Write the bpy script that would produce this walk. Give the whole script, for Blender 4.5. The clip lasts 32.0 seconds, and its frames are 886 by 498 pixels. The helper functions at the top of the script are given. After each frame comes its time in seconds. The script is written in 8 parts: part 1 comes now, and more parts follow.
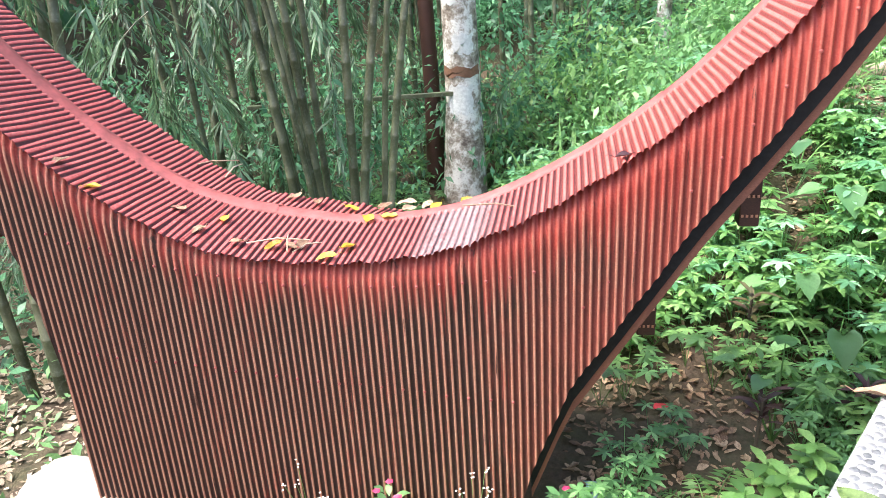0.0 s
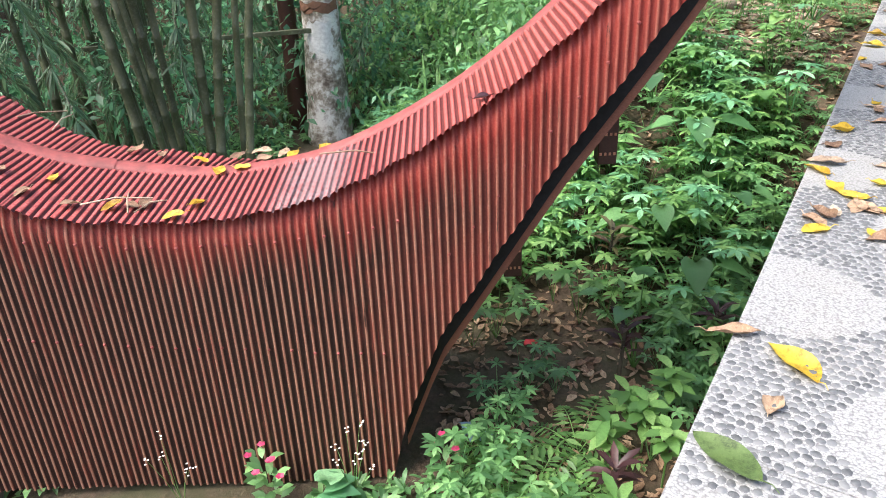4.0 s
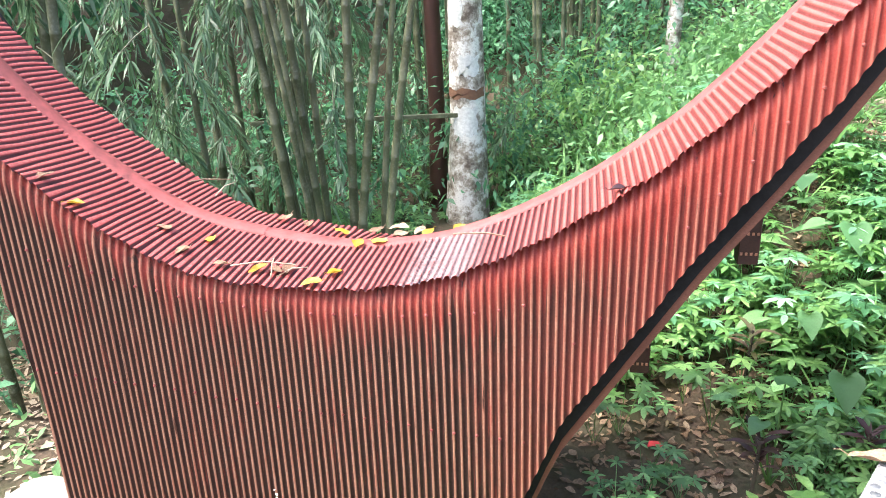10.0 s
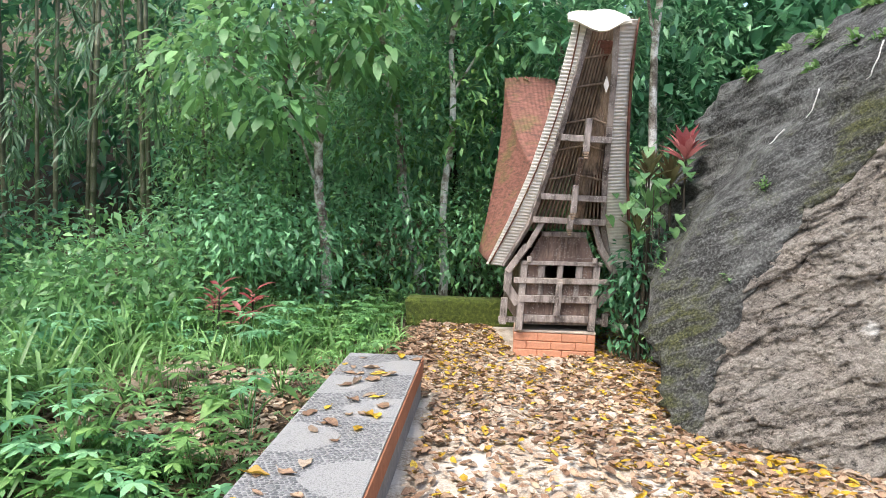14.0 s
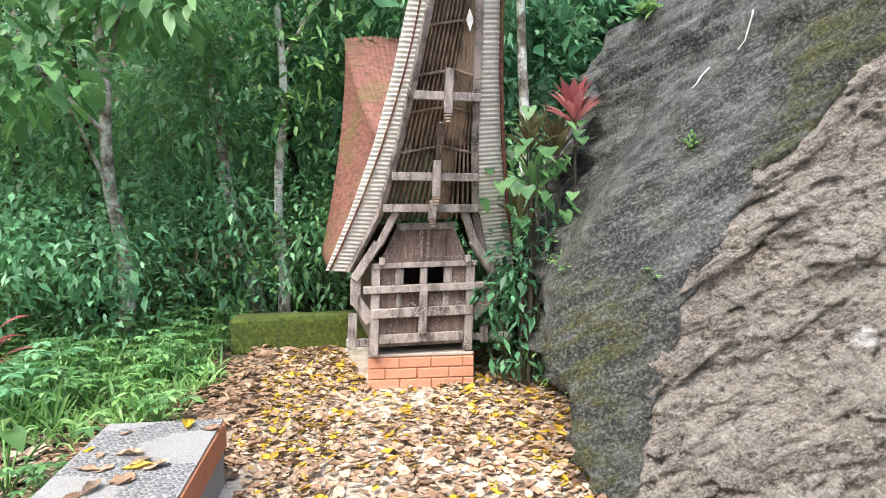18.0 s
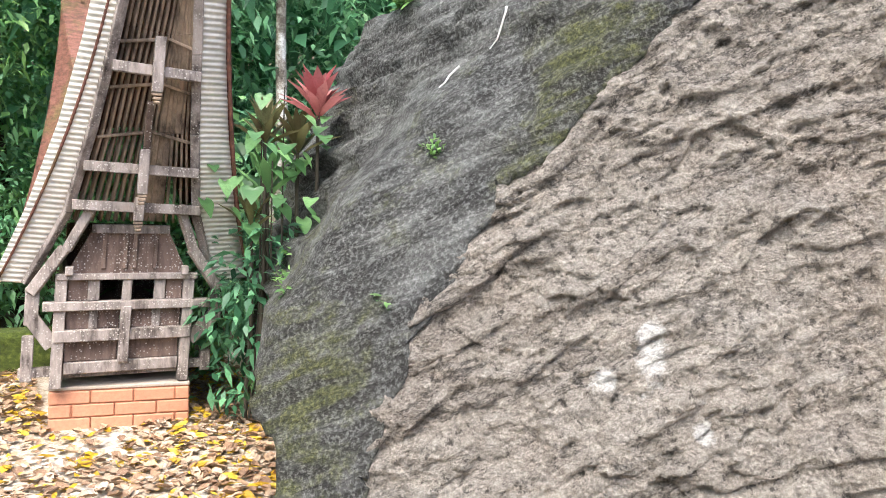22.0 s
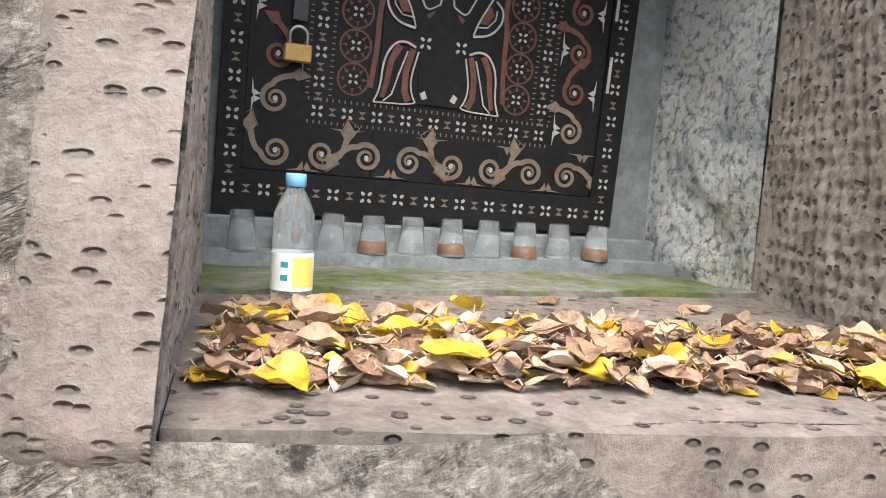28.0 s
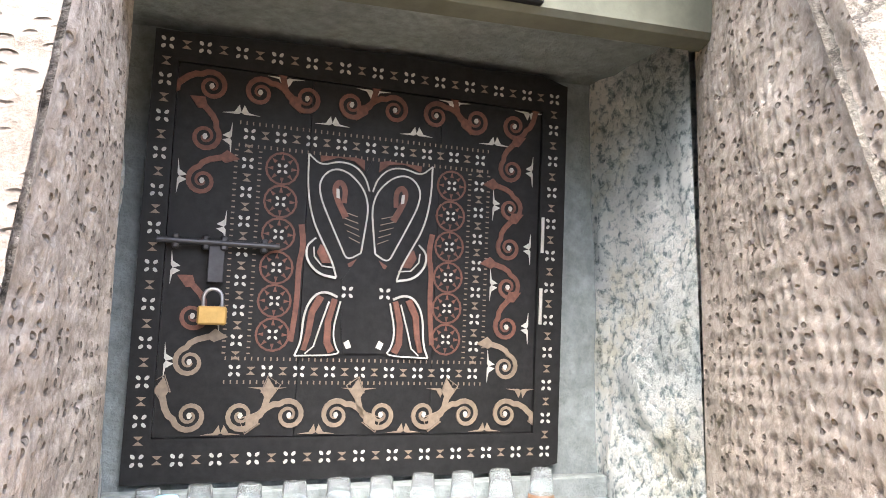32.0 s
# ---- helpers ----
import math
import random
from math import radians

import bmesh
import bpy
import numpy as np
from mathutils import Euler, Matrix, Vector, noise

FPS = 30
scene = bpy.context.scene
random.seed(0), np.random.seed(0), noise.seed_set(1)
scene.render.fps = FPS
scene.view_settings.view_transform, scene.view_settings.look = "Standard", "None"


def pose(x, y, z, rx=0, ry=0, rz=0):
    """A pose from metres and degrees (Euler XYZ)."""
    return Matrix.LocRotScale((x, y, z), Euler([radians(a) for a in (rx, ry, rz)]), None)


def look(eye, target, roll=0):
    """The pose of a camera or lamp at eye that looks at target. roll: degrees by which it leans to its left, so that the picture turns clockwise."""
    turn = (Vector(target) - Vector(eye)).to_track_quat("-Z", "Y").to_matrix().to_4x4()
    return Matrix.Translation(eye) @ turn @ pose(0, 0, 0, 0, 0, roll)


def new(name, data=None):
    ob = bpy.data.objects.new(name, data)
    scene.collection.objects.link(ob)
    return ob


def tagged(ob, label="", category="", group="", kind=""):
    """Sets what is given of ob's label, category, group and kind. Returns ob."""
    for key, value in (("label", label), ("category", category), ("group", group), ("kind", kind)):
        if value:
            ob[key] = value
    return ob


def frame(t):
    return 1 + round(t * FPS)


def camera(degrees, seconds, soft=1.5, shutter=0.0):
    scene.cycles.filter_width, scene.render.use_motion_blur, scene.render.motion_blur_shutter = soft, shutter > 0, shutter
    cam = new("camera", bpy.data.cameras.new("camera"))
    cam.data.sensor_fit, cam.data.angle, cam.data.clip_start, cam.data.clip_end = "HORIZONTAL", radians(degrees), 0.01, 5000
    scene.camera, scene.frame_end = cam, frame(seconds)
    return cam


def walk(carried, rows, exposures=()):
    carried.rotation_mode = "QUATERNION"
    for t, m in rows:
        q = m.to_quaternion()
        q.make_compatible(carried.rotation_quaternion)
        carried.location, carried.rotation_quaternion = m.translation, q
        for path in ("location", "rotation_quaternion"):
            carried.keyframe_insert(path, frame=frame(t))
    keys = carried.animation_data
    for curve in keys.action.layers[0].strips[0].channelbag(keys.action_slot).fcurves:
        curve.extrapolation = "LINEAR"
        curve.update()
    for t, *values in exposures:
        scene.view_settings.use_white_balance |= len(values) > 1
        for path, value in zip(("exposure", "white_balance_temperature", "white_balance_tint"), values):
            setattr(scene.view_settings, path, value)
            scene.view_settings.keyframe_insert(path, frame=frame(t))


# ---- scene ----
EXPO = 1.1
cam = camera(61.80, 32.0, soft=0.9)
PATH = [
    (0, (-1.496, -1.559, 1.323), (-2.518, -0.011, 0.575), -3.64),
    (0.5, (-1.529, -1.548, 1.309), (-2.605, -0.034, 0.567), -3.43),
    (1, (-1.514, -1.526, 1.309), (-2.571, -0.007, 0.549), -3.02),
    (1.5, (-1.503, -1.527, 1.309), (-2.518, 0.015, 0.538), -3.02),
    (2, (-1.498, -1.506, 1.318), (-2.448, 0.069, 0.533), -2.98),
    (2.5, (-1.496, -1.475, 1.308), (-2.320, 0.145, 0.476), -2.47),
    (3, (-1.498, -1.429, 1.322), (-2.237, 0.213, 0.452), -2.22),
    (3.5, (-1.497, -1.409, 1.315), (-2.182, 0.240, 0.413), -2.15),
    (4, (-1.510, -1.420, 1.313), (-2.209, 0.216, 0.399), -2.37),
    (4.5, (-1.501, -1.425, 1.304), (-2.134, 0.238, 0.392), -1.78),
    (6.5, (-1.508, -1.440, 1.298), (-2.105, 0.278, 0.466), -1.19),
    (7, (-1.508, -1.435, 1.305), (-2.136, 0.276, 0.482), -1.39),
    (7.5, (-1.516, -1.464, 1.298), (-2.213, 0.229, 0.492), -1.09),
    (8, (-1.542, -1.475, 1.297), (-2.346, 0.182, 0.517), -0.24),
    (8.5, (-1.540, -1.508, 1.300), (-2.449, 0.111, 0.558), 0.19),
    (9, (-1.513, -1.502, 1.304), (-2.490, 0.087, 0.583), -0.72),
    (9.5, (-1.514, -1.489, 1.303), (-2.544, 0.061, 0.572), -1.64),
    (10, (-1.487, -1.426, 1.328), (-2.532, 0.128, 0.627), -2.09),
    (10.5, (-1.339, -1.120, 1.335), (-2.272, 0.513, 0.653), -0.67),
    (10.9, (-1.221, -0.979, 1.326), (-2.008, 0.732, 0.655), 0.46),
    (11, (-1.195, -0.957, 1.337), (-1.951, 0.769, 0.665), 0.17),
    (11.2, (-1.141, -0.862, 1.337), (-1.844, 0.888, 0.672), 0.34),
    (11.5, (-1.077, -0.656, 1.363), (-1.652, 1.162, 0.760), 1.41),
    (12, (-0.927, -0.329, 1.485), (-1.277, 1.603, 1.106), 2.47),
    (12.2, (-0.818, -0.213, 1.518), (-1.075, 1.748, 1.219), 2.62),
    (12.5, (-0.608, -0.047, 1.559), (-0.737, 1.936, 1.338), 2.56),
    (12.7, (-0.540, 0.052, 1.520), (-0.564, 2.044, 1.335), 2.73),
    (13, (-0.498, 0.200, 1.508), (-0.379, 2.189, 1.340), 2.64),
    (13.5, (-0.456, 0.436, 1.528), (-0.260, 2.420, 1.377), 2.08),
    (15.5, (0.022, 1.348, 1.566), (0.123, 3.331, 1.328), -0.82),
    (16, (0.079, 1.576, 1.545), (0.228, 3.561, 1.347), -1.18),
    (16.5, (0.156, 1.828, 1.540), (0.335, 3.813, 1.378), -1.25),
    (17, (0.153, 2.010, 1.519), (0.428, 3.986, 1.374), -0.88),
    (17.5, (0.081, 2.148, 1.487), (0.440, 4.112, 1.361), -1.26),
    (18, (0.108, 2.301, 1.432), (0.636, 4.223, 1.262), -0.86),
    (18.5, (0.217, 2.461, 1.436), (0.905, 4.331, 1.263), 1.00),
    (19, (0.237, 2.553, 1.444), (0.899, 4.433, 1.282), 1.61),
    (19.5, (0.114, 2.704, 1.420), (0.793, 4.582, 1.307), 2.47),
    (20, (0.071, 2.791, 1.411), (0.735, 4.674, 1.305), 3.28),
    (20.5, (0.120, 2.792, 1.424), (0.775, 4.679, 1.327), 3.44),
    (21, (0.269, 2.764, 1.467), (0.945, 4.645, 1.400), 2.88),
    (21.5, (0.452, 2.724, 1.440), (1.211, 4.573, 1.377), 3.07),
    (21.8, (0.552, 2.734, 1.438), (1.461, 4.512, 1.332), 2.61),
    (22, (0.643, 2.794, 1.443), (1.697, 4.487, 1.291), 2.63),
    (22.2, (0.715, 2.833, 1.447), (1.866, 4.459, 1.270), 2.89),
    (22.5, (0.849, 2.876, 1.445), (2.061, 4.458, 1.277), 3.66),
    (23, (1.057, 2.878, 1.416), (2.309, 4.434, 1.315), 3.56),
    (23.5, (1.322, 2.861, 1.407), (2.658, 4.349, 1.364), 3.03),
    (24, (1.504, 2.843, 1.392), (2.882, 4.292, 1.335), 2.78),
    (24.5, (1.752, 2.894, 1.382), (3.188, 4.287, 1.347), 4.42),
    (25, (1.966, 2.921, 1.380), (3.502, 4.201, 1.339), 4.13),
    (25.2, (2.082, 2.901, 1.368), (3.647, 4.146, 1.325), 3.75),
    (25.5, (2.267, 2.904, 1.375), (3.892, 4.071, 1.339), 3.48),
    (26, (2.470, 2.891, 1.346), (4.114, 4.028, 1.255), 2.24),
    (26.5, (2.720, 2.954, 1.323), (4.342, 4.114, 1.179), 3.26),
    (28.5, (3.428, 3.270, 1.272), (4.894, 4.618, 1.091), 4.20),
    (29, (3.480, 3.335, 1.292), (4.928, 4.706, 1.139), 4.78),
    (29.5, (3.523, 3.326, 1.372), (4.939, 4.737, 1.305), 3.65),
    (30, (3.517, 3.264, 1.449), (4.909, 4.699, 1.495), 1.88),
    (30.5, (3.494, 3.190, 1.490), (4.884, 4.618, 1.662), 0.19),
    (31, (3.491, 3.139, 1.486), (4.925, 4.521, 1.672), -0.25),
    (31.5, (3.487, 3.137, 1.480), (4.974, 4.458, 1.688), 0.10),
    (32, (3.475, 3.121, 1.484), (4.973, 4.422, 1.735), 0.35),
]
# the phone brightens its picture when it points at the dark door
walk(cam, [(t, look(e, g, r)) for t, e, g, r in PATH], ((0, EXPO + 1.35), (2.3, EXPO + 1.3), (2.9, EXPO + 0.65), (8.2, EXPO + 0.65), (8.9, EXPO + 1.3), (10.2, EXPO + 1.45), (10.8, EXPO + 0.7), (13.0, EXPO + 0.35), (16.0, EXPO + 0.55), (20.5, EXPO + 0.8), (22.0, EXPO + 0.88), (26.0, EXPO + 0.9), (29.2, EXPO + 0.82), (30.0, EXPO + 1.75), (30.6, EXPO + 2.15), (31.3, EXPO + 2.2), (32, EXPO + 2.2)))

# ---- world and sun: bright overcast sky ----
world = bpy.data.worlds.new("sky")
scene.world = world
world.use_nodes = True
wn = world.node_tree
sky = wn.nodes.new("ShaderNodeTexSky")
sky.sky_type = "NISHITA"
sky.sun_disc = False
sky.sun_elevation, sky.sun_rotation = radians(60), radians(228)
sky.dust_density, sky.ozone_density = 4.0, 1.0
wn.links.new(sky.outputs[0], wn.nodes["Background"].inputs[0])
wn.nodes["Background"].inputs[1].default_value = 0.15
sun = new("sun", bpy.data.lights.new("sun", "SUN"))
sun.data.energy, sun.data.angle, sun.data.color = 1.5, radians(40), (1.0, 0.97, 0.92)
sun.matrix_world = look((0, 0, 20), (8.6, 7.75, 0))


# ---- materials ----
class Nodes:
    """A small builder for node materials."""

    def __init__(self, name, rough=0.7, metal=0.0):
        self.mat = bpy.data.materials.new(name)
        self.mat.use_nodes = True
        self.nt = self.mat.node_tree
        self.bsdf = self.nt.nodes["Principled BSDF"]
        self.bsdf.inputs["Roughness"].default_value = rough
        self.bsdf.inputs["Metallic"].default_value = metal
        self.coord = self.nt.nodes.new("ShaderNodeTexCoord")

    def link(self, a, b):
        self.nt.links.new(a, b)

    def noise(self, scale, detail=4.0, rough=0.6, space="Object", stretch=None, distort=0.0):
        n = self.nt.nodes.new("ShaderNodeTexNoise")
        n.inputs["Scale"].default_value = scale
        n.inputs["Detail"].default_value = detail
        n.inputs["Roughness"].default_value = rough
        n.inputs["Distortion"].default_value = distort
        self.link(self.vec(space, stretch), n.inputs["Vector"])
        return n.outputs["Fac"]

    def vec(self, space="Object", stretch=None):
        src = self.coord.outputs[space]
        if stretch:
            m = self.nt.nodes.new("ShaderNodeMapping")
            m.inputs["Scale"].default_value = stretch
            self.link(src, m.inputs["Vector"])
            src = m.outputs["Vector"]
        return src

    def skew(self, *rows):
        """A vector of three dot products with the object coordinates."""
        comb = self.nt.nodes.new("ShaderNodeCombineXYZ")
        for k, r in enumerate(rows):
            d = self.nt.nodes.new("ShaderNodeVectorMath")
            d.operation = "DOT_PRODUCT"
            d.inputs[1].default_value = r
            self.link(self.coord.outputs["Object"], d.inputs[0])
            self.link(d.outputs["Value"], comb.inputs[k])
        return comb.outputs[0]

    def noise_on(self, vector, scale, detail=4.0, rough=0.6, distort=0.0):
        n = self.nt.nodes.new("ShaderNodeTexNoise")
        for key, val in (("Scale", scale), ("Detail", detail), ("Roughness", rough), ("Distortion", distort)):
            n.inputs[key].default_value = val
        self.link(vector, n.inputs["Vector"])
        return n.outputs["Fac"]

    def voronoi(self, scale, feature="F1", stretch=None, space="Object", out="Distance", rand=1.0):
        n = self.nt.nodes.new("ShaderNodeTexVoronoi")
        n.feature = feature
        n.inputs["Scale"].default_value = scale
        n.inputs["Randomness"].default_value = rand
        self.link(self.vec(space, stretch), n.inputs["Vector"])
        return n.outputs[out]

    def ramp(self, fac, stops):
        n = self.nt.nodes.new("ShaderNodeValToRGB")
        r = n.color_ramp
        while len(r.elements) < len(stops):
            r.elements.new(0.5)
        for e, (p, c) in zip(r.elements, stops):
            e.position = p
            e.color = (c, c, c, 1) if isinstance(c, (int, float)) else (*c, 1)
        self.link(fac, n.inputs["Fac"])
        return n.outputs["Color"]

    def mix(self, fac, a, b, blend="MIX"):
        n = self.nt.nodes.new("ShaderNodeMix")
        n.data_type, n.blend_type = "RGBA", blend
        for sock, val in ((n.inputs[0], fac), (n.inputs[6], a), (n.inputs[7], b)):
            if isinstance(val, (int, float)):
                sock.default_value = val
            elif isinstance(val, tuple):
                sock.default_value = (*val, 1)
            else:
                self.link(val, sock)
        return n.outputs[2]

    def math(self, op, a, b=0.0):
        n = self.nt.nodes.new("ShaderNodeMath")
        n.operation = op
        for sock, val in ((n.inputs[0], a), (n.inputs[1], b)):
            if isinstance(val, (int, float)):
                sock.default_value = val
            else:
                self.link(val, sock)
        return n.outputs[0]

    def attribute(self, name):
        n = self.nt.nodes.new("ShaderNodeAttribute")
        n.attribute_name = name
        return n.outputs["Fac"]

    def per_step(self, value):
        """A random number for each whole number nearest to value."""
        r = self.math("FLOOR", self.math("ADD", value, 0.5))
        n = self.nt.nodes.new("ShaderNodeTexWhiteNoise")
        n.noise_dimensions = "1D"
        self.link(r, n.inputs["W"])
        return n.outputs["Value"]

    def rand(self):
        n = self.nt.nodes.new("ShaderNodeObjectInfo")
        return n.outputs["Random"]

    def island(self):
        n = self.nt.nodes.new("ShaderNodeNewGeometry")
        return n.outputs["Random Per Island"]

    def axis(self, which, space="Object"):
        n = self.nt.nodes.new("ShaderNodeSeparateXYZ")
        self.link(self.coord.outputs[space], n.inputs[0])
        return n.outputs[which]

    def color(self, c):
        if isinstance(c, tuple):
            self.bsdf.inputs["Base Color"].default_value = (*c, 1)
        else:
            self.link(c, self.bsdf.inputs["Base Color"])

    def bump(self, height, strength=0.4, dist=0.01):
        n = self.nt.nodes.new("ShaderNodeBump")
        n.inputs["Strength"].default_value = strength
        n.inputs["Distance"].default_value = dist
        self.link(height, n.inputs["Height"])
        self.link(n.outputs[0], self.bsdf.inputs["Normal"])

    def rough(self, r):
        self.link(r, self.bsdf.inputs["Roughness"])


def simple(name, col, rough=0.7, var=0.3, scale=20.0, metal=0.0, bump=0.3, dist=0.004, stretch=None):
    """Two scales of noise round one base colour, with fine relief."""
    m = Nodes(name, rough, metal)
    a = m.noise(scale, 6, 0.65, stretch=stretch)
    b = m.noise(scale * 0.12, 3, 0.5)
    dark = tuple(c * (1 - var) for c in col)
    light = tuple(min(1, c * (1 + var)) for c in col)
    m.color(m.mix(m.ramp(b, [(0.3, 0.0), (0.7, 0.6)]), m.ramp(a, [(0.25, dark), (0.75, light)]), dark))
    m.bump(a, bump, dist)
    return m.mat



# ---- mesh helpers ----
def mesh_object(name, verts, faces, mat, parent=None, label="", smooth=False):
    me = bpy.data.meshes.new(name)
    me.from_pydata([tuple(v) for v in verts], [], faces)
    if mat:
        me.materials.append(mat)
    if smooth:
        me.shade_smooth()
    ob = new(name, me)
    ob.parent = parent
    return tagged(ob, label)


def part(name, bm, mat, parent=None, label="", smooth=False):
    me = bpy.data.meshes.new(name)
    bm.to_mesh(me)
    bm.free()
    me.materials.append(mat)
    if smooth:
        me.shade_smooth()
    ob = new(name, me)
    ob.parent = parent
    return tagged(ob, label)


def box_bm(size, m=None, bevel=0.0, bm=None):
    """A box of full size, centred, placed by m."""
    bm = bm or bmesh.new()
    r = bmesh.ops.create_cube(bm, size=1.0, matrix=(m or Matrix()) @ Matrix.Diagonal((*size, 1)))
    if bevel:
        edges = {e for v in r["verts"] for e in v.link_edges}
        bmesh.ops.bevel(bm, geom=list(edges), offset=bevel, segments=1, affect="EDGES", profile=0.5)
    return bm


def beam(name, a, b, w, h, mat, parent=None, label="", bevel=0.004, up=(0, 0, 1)):
    """A squared timber from a to b."""
    a, b = Vector(a), Vector(b)
    x = (b - a).normalized()
    z = Vector(up) - x * x.dot(Vector(up))
    z.normalize()
    y = z.cross(x)
    m = Matrix((x, y, z)).transposed().to_4x4()
    m.translation = (a + b) / 2
    return part(name, box_bm(((b - a).length, w, h), m, bevel), mat, parent, label)


def thing(name, label, category, group="", kind="", at=(0, 0, 0)):
    ob = new(name)
    ob.location = at
    ob.empty_display_size = 0.1
    return tagged(ob, label, category, group, kind)


def fbm(x, y, z=0.0, octaves=4):
    s, a = 0.0, 1.0
    for _ in range(octaves):
        s += a * noise.noise((x, y, z))
        x, y, z, a = x * 2.1, y * 2.1, z * 2.1, a * 0.5
    return s


# ---- plane of the brown rock face ----
FA = Vector((0.75, -0.66, 0)).normalized()
FN = Vector((-0.66, -0.75, 0)).normalized()
NICHE = (0.25, 1.255, 1.05, 2.75)


def face_point(a, z, push=0.0):
    p = FA * a + FN * (-5.2 - 0.37 * (z - 0.8) + push)
    return Vector((p.x, p.y, z))


# ---- surface materials ----
def mat_soil():
    m = Nodes("forest_soil", 0.95)
    a, b = m.noise(35, 8, 0.7), m.noise(2.5, 4, 0.6)
    c = m.ramp(a, [(0.25, (0.035, 0.024, 0.016)), (0.6, (0.11, 0.075, 0.05)), (0.8, (0.2, 0.15, 0.1))])
    m.color(m.mix(m.ramp(b, [(0.4, 0.0), (0.65, 0.8)]), c, (0.05, 0.055, 0.022)))
    m.bump(a, 0.8, 0.02)
    return m.mat


def mat_litter_floor():
    m = Nodes("trodden_leaf_floor", 0.9)
    a, b = m.noise(60, 6, 0.7), m.noise(3, 3, 0.6)
    c = m.ramp(a, [(0.3, (0.12, 0.085, 0.06)), (0.5, (0.36, 0.3, 0.23)), (0.7, (0.6, 0.55, 0.47))])
    m.color(m.mix(m.ramp(b, [(0.45, 0.0), (0.6, 0.6)]), c, (0.6, 0.57, 0.51)))
    m.bump(a, 0.7, 0.01)
    return m.mat


RC = Vector((-3.75, 1.25, 0))
RU = Vector((0.92, 0.39, 0)).normalized()
RN = Vector((RU.y, -RU.x, 0))
PITCH = 0.0345


